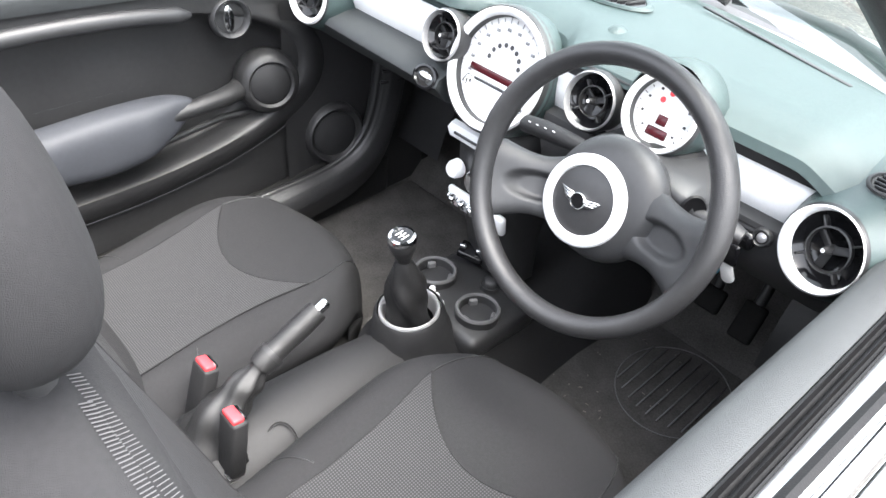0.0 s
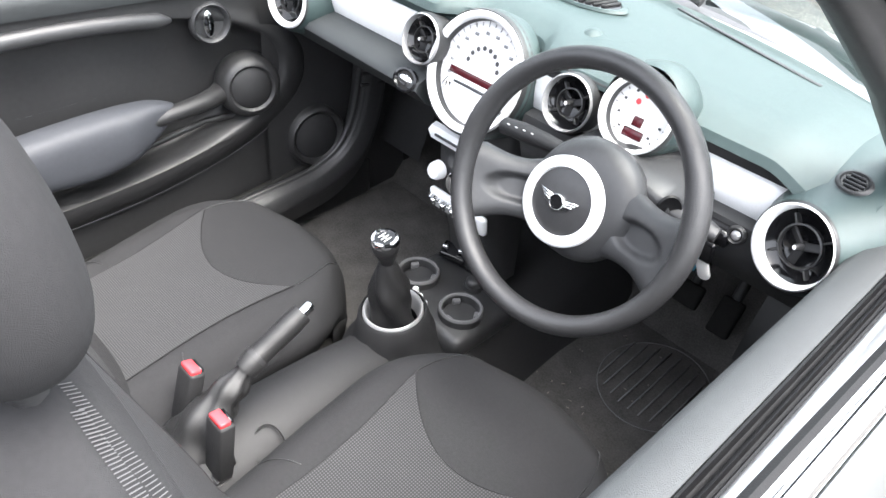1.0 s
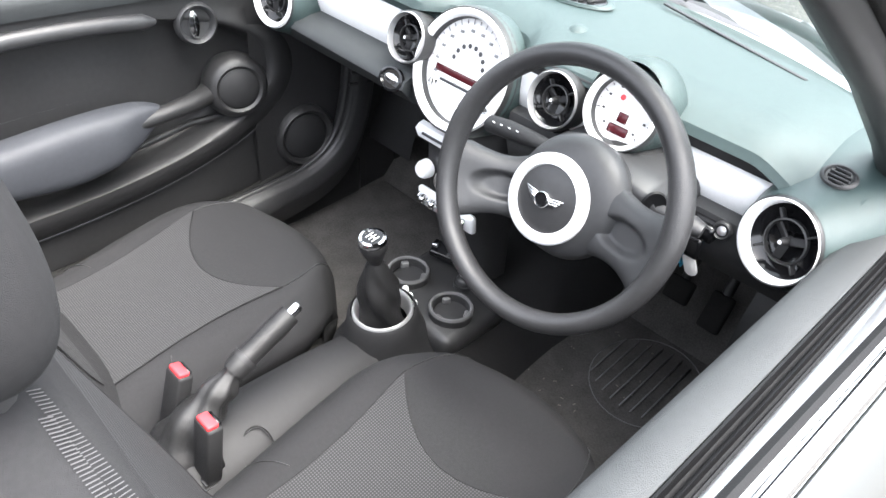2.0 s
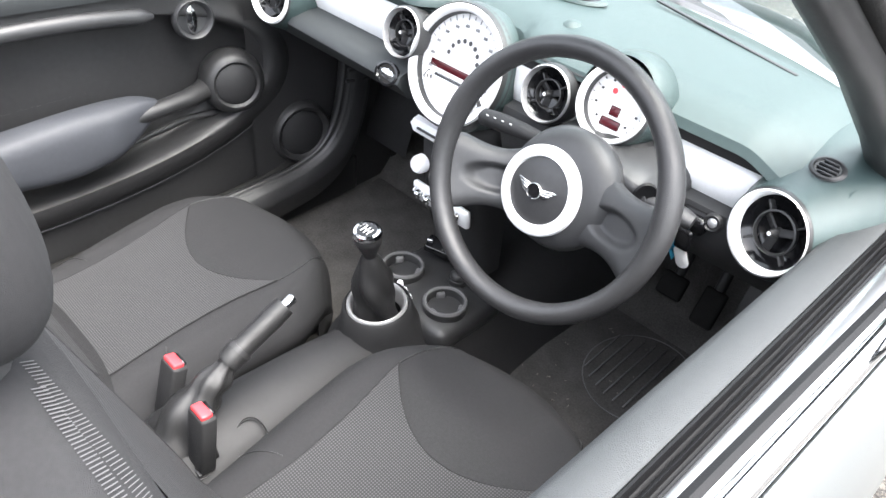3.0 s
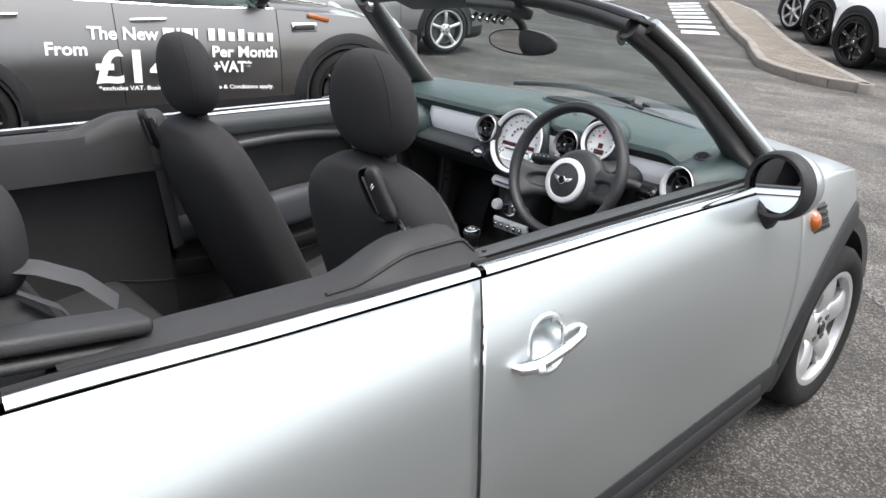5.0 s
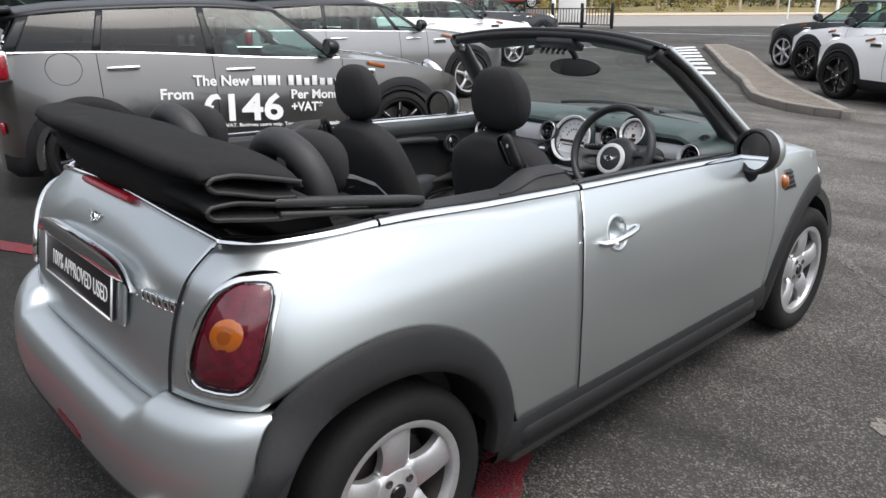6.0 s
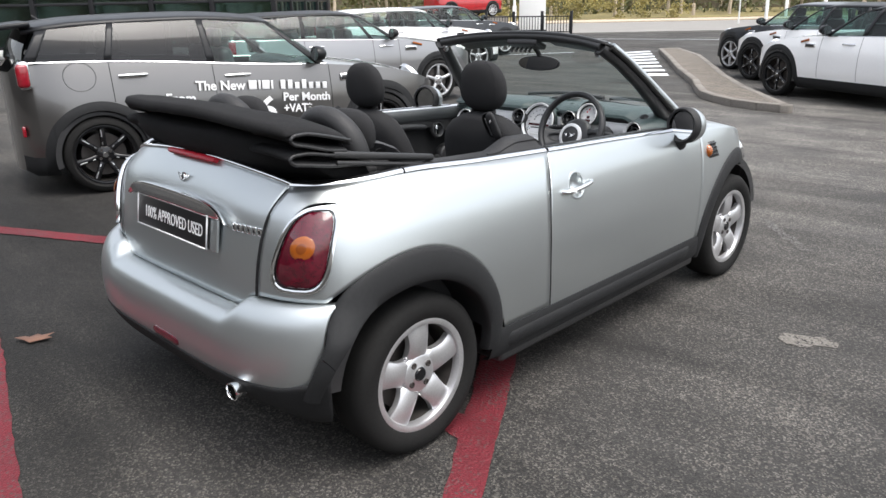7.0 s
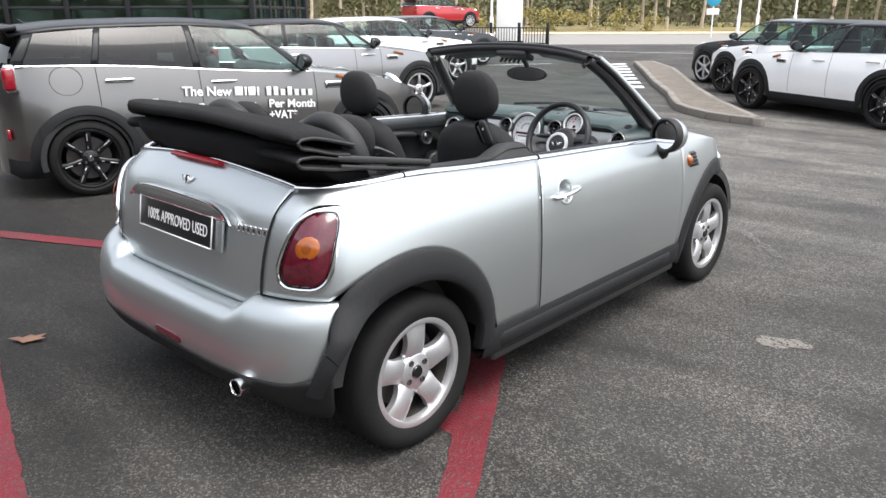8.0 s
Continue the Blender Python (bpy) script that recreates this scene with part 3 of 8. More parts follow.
def tree(seed, height, spread):
    rnd = random.Random(seed)
    root = thing("tree", "slender roadside tree with a pale trunk and dark leaves", "tree")
    lean = Vector((rnd.uniform(-0.5, 0.5), rnd.uniform(-0.3, 0.3), 0))
    path = [Vector((0, 0, -0.1)) + lean * (i / 8) ** 2 + Vector((rnd.uniform(-0.05, 0.05), 0, height * 0.75 * i / 8)) for i in range(9)]
    bm = tube(path, [0.17 - 0.016 * i for i in range(9)], 8)
    blobs = []
    for i in range(9):
        a, up = rnd.uniform(0, 6.28), rnd.uniform(0.30, 0.75) * height
        s = path[min(8, int(up / (height * 0.75) * 8))]
        e = s + Vector((math.cos(a), math.sin(a), 0.7)) * spread * rnd.uniform(0.4, 0.9)
        tube([s, s.lerp(e, 0.5) + Vector((0, 0, 0.12)), e], [0.06, 0.045, 0.02], 5, bm)
        blobs.append((e, spread * rnd.uniform(0.3, 0.55)))
    part("trunk", bm, BARK, root)
    for k in range(6):
        blobs.append((path[-1] + Vector((rnd.uniform(-1, 1), rnd.uniform(-1, 1), rnd.uniform(-0.6, 1))) * spread * 0.6, spread * rnd.uniform(0.35, 0.6)))
    me = leaf_cloud(rnd, blobs, 1500, 0.17)
    me.materials.append(LEAF)
    crown = new("crown", me)
    crown.parent = root
    return root


KINDS = [tree(1, 9, 2.2), tree(2, 8, 2.6), tree(3, 10, 2.0)]
trnd = random.Random(5)
for i in range(66):
    p = afar(-34 + 74 * i / 65 + trnd.uniform(-0.5, 0.5), trnd.uniform(64, 92), 0.16)
    m = Matrix.Translation(p) @ Matrix.Rotation(trnd.uniform(0, 6.28), 4, "Z")
    if i < 3:
        KINDS[i].matrix_basis = m
    else:
        tagged(copy_thing(KINDS[i % 3], m), group="trees along the road")


def thicket():
    """The far wood's undergrowth: an uneven mass of small leaves."""
    rnd = random.Random(8)
    blobs = []
    for i in range(150):
        p = afar(-36 + 78 * i / 149, rnd.uniform(78, 100), rnd.uniform(0.4, 3.2))
        blobs.append((p, rnd.uniform(1.2, 2.8)))
    me = leaf_cloud(rnd, blobs, 15000, 0.28)
    me.materials.append(LEAF)
    return tagged(new("thicket", me), "dense dark undergrowth and far wood behind the trees", "wood", kind="stuff")


thicket()


def hedge(deg0, deg1, dist, mat, top, label, seed):
    rnd = random.Random(seed)
    blobs = [(afar(deg0 + (deg1 - deg0) * rnd.random(), dist + rnd.uniform(-1, 1), 0.3 + rnd.uniform(0, top - 0.6)), rnd.uniform(0.35, 0.7)) for _ in range(60)]
    me = leaf_cloud(rnd, blobs, 5000, 0.10)
    me.materials.append(mat)
    return tagged(new("shrubs", me), label, "shrubs", kind="stuff")


hedge(-2, 17, 63, HEDGE_LEAF, 1.9, "yellow-green shrubs along the footway", 21)
hedge(-22, -3, 62, HEDGE_LEAF, 1.2, "low green shrubs along the verge", 22)


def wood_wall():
    """A backdrop sheet far behind the trunks, with the wood's inner shade in its colour."""
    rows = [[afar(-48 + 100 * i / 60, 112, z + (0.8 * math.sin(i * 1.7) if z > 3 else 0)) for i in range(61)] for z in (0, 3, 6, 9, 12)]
    return tagged(part("backdrop", sheet(rows), material("wood_shade", (0.12, 0.10, 0.065), 1.0, 0, 0.6, 0.35, fine=2.5)), "backdrop sheet coloured like the shaded depth of the wood", "wood", kind="structure")


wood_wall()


def street_sign():
    root = thing("street_sign", "round blue traffic sign with a small plate on a post", "traffic sign", Matrix.Translation(afar(19.0, 49.5, 0.06)))
    m = facing((0, -0.05, 0), -AWAY)
    part("post", tube([(0, 0, 0), (0, 0, 2.6)], 0.045, 8), PANEL_WHITE, root)
    part("disc", spin([(0, 0.02), (0.42, 0.02), (0.45, 0.0), (0.42, -0.02), (0, -0.02)], 28, m=Matrix.Translation((0, 0, 2.25)) @ m), SIGN_BLUE, root)
    part("plate", box(0.75, 0.36, 0.03, Matrix.Translation((0, 0, 1.5)) @ m, 0.006), PANEL_WHITE, root)
    part("cap", box(0.45, 0.22, 0.03, Matrix.Translation((0, 0, 2.85)) @ m, 0.006), SIGN_BLUE, root)


street_sign()


def totem():
    root = thing("sign_pillar", "tall white free-standing sign pillar", "sign pillar", Matrix.Translation(afar(4.9, 41)) @ Matrix.Rotation(radians(40), 4, "Z"))
    part("panel", box(1.35, 0.22, 2.6, Matrix.Translation((0, 0, 1.4)), 0.02), PANEL_WHITE, root)
    part("plinth", box(1.45, 0.30, 0.14, Matrix.Translation((0, 0, 0.07)), 0.01), FENCE_BLACK, root)


totem()


def railing():
    """Black railings beside the exit: posts, two rails and upright bars."""
    a, b = afar(1.6, 38.5), afar(7.7, 37)
    d = b - a
    root = thing("railing", "black metal railings with thin upright bars", "railing", Matrix.Translation(a) @ Matrix.Rotation(math.atan2(d.y, d.x), 4, "Z"))
    n = d.length
    for z in (0.16, 0.86):
        part("rail", box(n, 0.05, 0.05, Matrix.Translation((n / 2, 0, z)), 0.006), FENCE_BLACK, root)
    for i in range(4):
        part("post", box(0.12, 0.12, 1.1, Matrix.Translation((n * i / 3, 0, 0.55)), 0.01), FENCE_BLACK, root)
    bar = part("bar", box(0.028, 0.028, 0.74, None), FENCE_BLACK, root, loc=Matrix.Translation((0.14, 0, 0.51)))
    for i in range(1, int(n / 0.14)):
        o = new("bar", bar.data)
        o.parent, o.matrix_basis = root, Matrix.Translation((0.14 + 0.14 * i, 0, 0.51))


railing()


def lamp_post(deg, dist):
    root = thing("street_lamp", "tall pale grey street lamp post", "street lamp", Matrix.Translation(afar(deg, dist, 0.1)))
    part("post", tube([(0, 0, 0), (0, 0, 1.2), (0, 0, 1.25), (0, 0, 7.5)], [0.11, 0.11, 0.07, 0.05], 10), PANEL_WHITE, root)
    part("lantern", box(0.6, 0.22, 0.12, Matrix.Translation((0.25, 0, 7.5)), 0.03), PANEL_WHITE, root)


for deg, dist in ((20.7, 57), (21.9, 62), (24.2, 57), (30.5, 60), (3.6, 44)):
    lamp_post(deg, dist)


def showroom():
    """The glazed building beside the parked row."""
    p = STAND + AWAY * 26 - ACROSS * 27
    root = thing("showroom", "glazed showroom front with dark frames and pale cladding", "building", Matrix.Translation(p) @ Matrix.Rotation(math.atan2(0.9, 0.3) - 0.55, 4, "Z"), kind="structure")
    part("wall", box(38, 8, 1.6, Matrix.Translation((2, 4, 4.6)), 0.02), WALL_RENDER, root)
    part("back_wall", box(38, 0.3, 3.8, Matrix.Translation((2, 7.8, 1.9))), material("warm_interior_wall", (0.34, 0.24, 0.18), 0.8, 0, 0.3, 0.6, fine=4), root)
    part("floor_slab", box(38, 7.6, 0.06, Matrix.Translation((2, 3.9, 0.03))), PAVING, root)
    part("roof", box(38.6, 8.6, 0.25, Matrix.Translation((2, 4, 5.5)), 0.03), FENCE_BLACK, root)
    for i in range(20):
        part("mullion", box(0.16, 0.18, 3.8, Matrix.Translation((-17 + 2 * i, 0, 1.9)), 0.01), FENCE_BLACK, root)
    for i in range(19):
        part("pane", box(1.82, 0.02, 3.7, Matrix.Translation((-16 + 2 * i, 0, 1.9))), GLASS_SIDE, root)
    for i in range(1, 5):
        part("mullion", box(0.18, 0.16 if i < 4 else 0.5, 3.8, Matrix.Translation((21, 1.9 * i, 1.9)), 0.01), FENCE_BLACK, root)
        part("pane", box(0.02, 1.72, 3.7, Matrix.Translation((21, 1.9 * i - 0.95, 1.9))), GLASS_SIDE, root)
    for z in (0.40, 1.75):
        part("transom", box(38, 0.10, 0.09, Matrix.Translation((2, 0, z)), 0.01), FENCE_BLACK, root)
        part("transom", box(0.10, 7.6, 0.09, Matrix.Translation((21, 3.8, z)), 0.01), FENCE_BLACK, root)
    part("sill", box(38, 0.2, 0.35, Matrix.Translation((2, 0.02, 0.18))), WALL_RENDER, root)


showroom()


def unseen_wall():
    """An added wall, out of view, that darkens what the car's rear reflects."""
    rows = [[Vector((x, -15.0 - 0.12 * x, z)) for x in np.linspace(-34, 30, 17)] for z in (0, 3.3, 6.6)]
    return tagged(part("wall_south", sheet(rows), material("unseen_wall_brown", (0.125, 0.118, 0.108), 0.8, 0, 0.25, 0.5, fine=6), solid=0.3), "added grey-brown wall behind the view, darkening the rear reflections", "wall", kind="structure")


unseen_wall()


# ==== parked cars ====
def tyre_profile(r, w, rim):
    return [(rim, -w * 0.40), (rim + 0.012, -w * 0.46), (r - 0.055, -w * 0.52), (r - 0.022, -w * 0.49), (r - 0.004, -w * 0.38), (r, -w * 0.2), (r, w * 0.2), (r - 0.004, w * 0.38),
            (r - 0.022, w * 0.49), (r - 0.055, w * 0.52), (rim + 0.012, w * 0.46), (rim, w * 0.40)]


def road_wheel(parent, place, r, w, rim, spokes, rim_mat, side=1, wide=(0.05, 0.035), cap_mat=None, slim=False):
    """A wheel: tyre > rim, spoke, hub cap, brake disc. Its outer face looks along +x (side 1) or -x."""
    m = Matrix.Translation(place) @ Matrix.Rotation(radians(90 * side), 4, "Y")
    tyre = part("wheel", spin(tyre_profile(r, w, rim), 56, close=True), RUBBER, parent, loc=m)
    part("barrel", spin([(rim + 0.004, -w * 0.42), (rim - 0.012, -w * 0.40), (rim - 0.022, 0.0), (rim - 0.018, w * 0.27)], 56), DARK_METAL, tyre)
    t = [(rim + 0.002, w * 0.25), (rim - 0.018, w * 0.26), (rim - 0.016, w * 0.36), (rim - 0.012, w * 0.43), (rim + 0.002, w * 0.455), (rim + 0.010, w * 0.445), (rim + 0.006, w * 0.40)]
    part("rim", spin(t, 56, close=True), rim_mat, tyre)
    face = w * 0.34
    part("brake_disc", spin([(0.0, 0.0), (rim * 0.74, 0.0), (rim * 0.74, -0.02), (0, -0.02)], 36, close=False), DARK_METAL, tyre)
    part("hub", spin([(0.0, face + 0.004), (0.030, face + 0.003), (0.033, face + 0.001), (0.064, face + 0.002), (0.076, face - 0.006), (0.080, face - 0.018), (0.070, face - 0.05), (0, face - 0.05)], 40), rim_mat, tyre)
    for k in range(spokes):
        a = 2 * math.pi * k / spokes + math.pi
        rings = []
        for i in range(9):
            s = i / 8
            rr = 0.055 + (rim - 0.013 - 0.055) * s
            wd = wide[0] * (1 - s) ** 2 + wide[1] * 2 * s * (1 - s) * 0.9 + (wide[0] if not slim else wide[1]) * s * s
            wd = min(wd, rr * math.tan(math.pi / spokes) * 0.97)
            h = face - 0.006 + 0.012 * math.sin(math.pi * s) + 0.012 * s
            th = 0.034
            ring = [(rr, -wd, h - th), (rr, -wd, h - 0.010), (rr, -wd * 0.62, h), (rr, wd * 0.62, h), (rr, wd, h - 0.010), (rr, wd, h - th)]
            rings.append([Matrix.Rotation(a, 4, "Z") @ Vector(p) for p in ring])
        spoke = part("spoke", loft(rings), rim_mat, tyre)
        if rim_mat is GLOSS_BLACK:
            bar = Matrix.Rotation(a, 4, "Z") @ Matrix.Translation(((rim + 0.06) / 2, 0.010 * (-1) ** k, face + 0.010)) @ Matrix.Rotation(radians(-6), 4, "Y")
            part("spoke_edge", box(rim - 0.115, 0.009, 0.004, bar, 0.0015), ALLOY, spoke)
    part("hub_cap", spin([(0, face + 0.010), (0.022, face + 0.010), (0.027, face + 0.004), (0.027, face)], 24), cap_mat or GLOSS_BLACK, tyre)
    for k in range(4):
        a = 2 * math.pi * k / 4 + 0.6
        part("wheel_bolt", spin([(0, face + 0.001), (0.007, face + 0.001), (0.008, face + 0.005), (0.0115, face + 0.005), (0.0125, face - 0.006)], 12, m=Matrix.Translation((0.050 * math.cos(a), 0.050 * math.sin(a), 0.001))), DARK_METAL, tyre)
    return tyre


def parked_car(label, paint, roof_paint, m, base=2.67, front=0.80, rear=0.78, half=0.90, height=1.44, belt=(1.06, 0.99), wheel_r=0.325, bars=(), spokes=7, rim_mat=None, dark_rear=True, name="parked_car", door_at=(0.35, 1.45), screen=0.72, tail=0.10, rake=0.14, flap=None):
    """A parked two-box hatchback. Its rear axle's middle is the origin and it heads along +y. belt: window line behind and in front."""
    root = thing(name, label, "car", m)
    zb = curve((-rear, belt[0]), (0, belt[0] - 0.01), (base * 0.7, belt[1]), (base + front, belt[1] - 0.04))
    y0, y1 = -rear, base + front
    wz = curve((0.16, 0.90), (0.30, 0.962), (0.50, 1.0), (0.64, 1.0), (0.76, 0.988), (0.88, 0.962), (1.0, 0.925), (1.12, 0.880))
    ends = curve((y0, 0.62), (y0 + 0.05, 0.80), (y0 + 0.16, 0.91), (y0 + 0.45, 0.985), (0.3, 1.0), (base * 0.8, 1.0), (base + 0.1, 0.985), (y1 - 0.35, 0.90), (y1 - 0.12, 0.76), (y1 - 0.03, 0.62), (y1, 0.5))
    bon = curve((base * 0.72, 1.0), (base * 0.82, 0.985), (base + 0.1, 0.93), (y1 - 0.35, 0.85), (y1 - 0.1, 0.76), (y1, 0.68))
    back = curve((y0, 0.93), (y0 + 0.06, 1.0), (0, 1.0))
    R = wheel_r + 0.130

    def top(y):
        z = zb(y)
        if y > base * 0.72:
            z *= bon(y)
        if y < 0:
            z *= back(y)
        return z

    def low(y, radius, sill):
        for c in (0, base):
            d = abs(y - c)
            if d < radius:
                return max(sill, wheel_r + math.sqrt(radius * radius - d * d))
        return sill

    cols = sorted({*np.linspace(y0, y1, 60).round(4), *[round(c + R * math.cos(a), 4) for c in (0, base) for a in np.linspace(0, math.pi, 26)], *[round(c + (R - 0.1) * math.cos(a), 4) for c in (0, base) for a in np.linspace(0, math.pi, 26)]})
    for s in (1, -1):
        rows = []
        for y in cols:
            lo, hi = low(y, R, 0.34), top(y)
            rows.append([Vector((s * half * wz(z) * ends(y), y, z)) for z in [lo + (hi - lo) * i / 12 for i in range(13)]])
        part("side_panel", sheet(rows), paint, root)
        rows = []
        for y in cols:
            hi, lo = low(y, R, 0.34) + 0.002, low(y, R - 0.1, 0.17)
            if y < y0 + 0.02 or y > y1 - 0.02:
                lo, hi = 0.2, 0.345
            rows.append([Vector((s * (half * wz(z) * ends(y) + 0.008 * math.sin(math.pi * i / 4) + (0.0 if i else -0.05)), y, z)) for i, z in enumerate([lo + (hi - lo) * i / 4 for i in range(5)])])
        part("cladding", sheet(rows), CLADDING, root)
        part("wheel_arch", half_pipe(R - 0.07, s * 0.28, Matrix.Translation((s * (half - 0.03), 0, wheel_r))), PLASTIC, root)
        part("wheel_arch", half_pipe(R - 0.07, s * 0.28, Matrix.Translation((s * (half - 0.03), base, wheel_r))), PLASTIC, root)
    for c in (0, base):
        for s in (1, -1):
            road_wheel(root, (s * (half - 0.115), c, wheel_r), wheel_r, 0.20, wheel_r - 0.080, spokes, rim_mat or GLOSS_BLACK, s, (0.028, 0.018), CHROME)
    # bonnet, and closing panels at both ends
    ys = [y for y in cols if y > base * 0.72]
    part("bonnet", sheet([[Vector((half * wz(top(y)) * ends(y) * k, y, top(y) + 0.045 * (1 - k * k) * min(1, (y1 - y) / 0.25 + 0.1))) for k in np.linspace(-1, 1, 17)] for y in ys]), paint, root)
    for yy, nm, s in ((y1, "nose", 1), (y0, "tail", -1)):
        rows = []
        for i in range(9):
            z = 0.2 + (top(yy) - 0.2) * i / 8
            hw = half * wz(z) * ends(yy)
            rows.append([Vector((hw * k, yy + s * 0.05 * (1 - k**4), z)) for k in np.linspace(-1, 1, 15)])
        part(nm, sheet(rows), paint if s < 0 else PLASTIC, root)
    # greenhouse: roof, pillars, panes
    wy, ry = base * screen, base * screen - 0.50
    tb, tr = y0 + tail, y0 + tail + rake
    hw = lambda y, z: half * wz(z) * ends(y)
    bw = lambda y: half * wz(zb(y)) * min(1.0, ends(max(y, y0 + 0.25)))
    rw = half * 0.70
    rz = curve((tr - 0.1, height - 0.07), (tr + 0.35, height - 0.02), (base * 0.33, height), (ry, height - 0.045), (ry + 0.08, height - 0.08))
    rows = []
    for i in range(13):
        y = tr - 0.10 + (ry + 0.04 - tr + 0.10) * i / 12
        k0 = rw * (0.94 if i in (0, 12) else 1.0)
        rows.append([Vector((k0 * k, y, rz(y) - 0.06 * abs(k) ** 3)) for k in np.linspace(-1, 1, 15)])
    part("roof", sheet(rows), roof_paint, root, solid=0.03)

    def rim_at(y):
        """Foot and head of the glass at a place along the car."""
        t = (y - tb) / (wy - tb)
        f = Vector((bw(y) - 0.015, y, zb(y)))
        yy = y + rake * (1 - t) ** 2 - (wy - ry) * t**4
        return f, Vector((rw + 0.012, yy, rz(yy) - 0.075))

    stops = [tb, tb + 0.10, door_at[0] - 0.03, door_at[0] + 0.03, door_at[1] - 0.035, door_at[1] + 0.035, wy - 0.10, wy]
    for s in (1, -1):
        for i in range(0, 7):
            a, b = rim_at(stops[i]), rim_at(stops[i + 1])
            quad = [a[0], b[0], b[1], a[1]]
            rows = [[(quad[0].lerp(quad[3], v)).lerp(quad[1].lerp(quad[2], v), u) + Vector((0.018 * math.sin(math.pi * v), 0, 0)) for u in np.linspace(0, 1, 5)] for v in np.linspace(0, 1, 6)]
            rows = [[Vector((s * p.x, p.y, p.z)) for p in r] for r in rows]
            if i % 2 == 0:
                part("pillar", sheet(rows), BLACK_PAINT, root, solid=0.012)
            else:
                g = part("window", sheet(rows), GLASS_DARK if (i < 5 and dark_rear) else GLASS_SIDE, root)
                g.visible_shadow = False
        f = [rim_at(tb + (wy - tb) * i / 20)[0] for i in range(21)]
        part("window_trim", tube([(s * (p.x + 0.012), p.y, p.z - 0.004) for p in f], 0.0075, 6), CHROME, root)
        part("door_handle", tube([(s * (hw(door_at[1] + 0.1, 0.9) + 0.004), door_at[1] + 0.10, zb(1) - 0.12), (s * (hw(1.4, 0.9) + 0.022), door_at[1] + 0.17, zb(1) - 0.118), (s * (hw(1.4, 0.9) + 0.022), door_at[1] + 0.27, zb(1) - 0.118), (s * (hw(1.4, 0.9) + 0.004), door_at[1] + 0.33, zb(1) - 0.12)], 0.013, 8), CHROME, root)
        part("door_handle", tube([(s * (hw(0.5, 0.9) + 0.004), door_at[0] + 0.06, zb(0.4) - 0.11), (s * (hw(0.5, 0.9) + 0.022), door_at[0] + 0.13, zb(0.4) - 0.108), (s * (hw(0.5, 0.9) + 0.022), door_at[0] + 0.23, zb(0.4) - 0.108), (s * (hw(0.5, 0.9) + 0.004), door_at[0] + 0.29, zb(0.4) - 0.11)], 0.013, 8), CHROME, root)
        for y in (door_at[0], door_at[1], wy + 0.02):
            rows = [[Vector((s * (hw(y + dy, z) + 0.0015), y + dy, z)) for dy in (-0.003, 0.003)] for z in np.linspace(max(0.36, low(y, R, 0.34) + 0.01), zb(y) - 0.01, 14)]
            part("shut_line", sheet(rows), ROOF_CLOTH, root)
        body = part("mirror", spin([(0, 0.06), (0.05, 0.055), (0.080, 0.025), (0.090, -0.02), (0.084, -0.045), (0, -0.045)], 20, m=Matrix.Translation((s * (half + 0.07), wy - 0.12, zb(wy) + 0.10)) @ Matrix.Rotation(radians(-90), 4, "X") @ Matrix.Diagonal((1.15, 0.8, 1, 1))), BLACK_PAINT, root)
        part("mirror_glass", spin([(0, -0.047), (0.076, -0.047)], 20, m=Matrix.Translation((s * (half + 0.07), wy - 0.12, zb(wy) + 0.10)) @ Matrix.Rotation(radians(-90), 4, "X") @ Matrix.Diagonal((1.15, 0.8, 1, 1))), MIRROR, body)
        part("mirror_arm", tube([(s * (half - 0.10), wy - 0.06, zb(wy) + 0.02), (s * (half + 0.06), wy - 0.10, zb(wy) + 0.06)], 0.028, 8), BLACK_PAINT, root)
        hl = Matrix.Translation((s * half * 0.66, y1 - 0.30, top(y1 - 0.3) - 0.02)) @ Matrix.Rotation(radians(-52), 4, "X")
        part("headlamp", spin([(0, 0.06), (0.08, 0.052), (0.13, 0.02), (0.14, -0.01), (0.12, -0.04)], 28, m=hl), LENS_CLEAR, root)
        part("headlamp_ring", spin([(0.130, 0.015), (0.142, 0.024), (0.150, 0.010), (0.146, -0.02)], 28, m=hl), CHROME, root)
        part("side_repeater", box(0.016, 0.17, 0.035, Matrix.Translation((s * (hw(wy + 0.34, 0.86) + 0.006), wy + 0.34, zb(wy) - 0.075)) @ Matrix.Rotation(radians(-14), 4, "X"), 0.007), LENS_AMBER, root)
        part("side_vent", box(0.02, 0.20, 0.07, Matrix.Translation((s * (hw(wy + 0.22, 0.82) + 0.004), wy + 0.22, zb(wy) - 0.14)), 0.008), CHROME, root)
        part("side_vent", box(0.02, 0.16, 0.04, Matrix.Translation((s * (hw(wy + 0.22, 0.82) + 0.010), wy + 0.22, zb(wy) - 0.14)), 0.006), PLASTIC, root)
        lamp = Matrix.Translation((s * (hw(y0 + 0.12, 0.9) - 0.035), y0 + 0.095, belt[0] - 0.10))
        part("tail_lamp", box(0.13, 0.095, 0.19, lamp @ Matrix.Translation((s * 0.028, -0.006, 0)), 0.03, 3), LENS_RED, root)
        part("tail_lamp_surround", box(0.16, 0.09, 0.235, lamp @ Matrix.Translation((-s * 0.002, 0.008, 0)), 0.03, 3), CHROME, root)
        part("bumper_reflector", box(0.05, 0.03, 0.09, Matrix.Translation((s * (hw(y0 + 0.05, 0.5) - 0.02), y0 + 0.03, 0.56)), 0.01), LENS_RED, root)
    sp = Matrix.Translation((0, tr - 0.15, rz(tr) - 0.030)) @ Matrix.Rotation(radians(6), 4, "X")
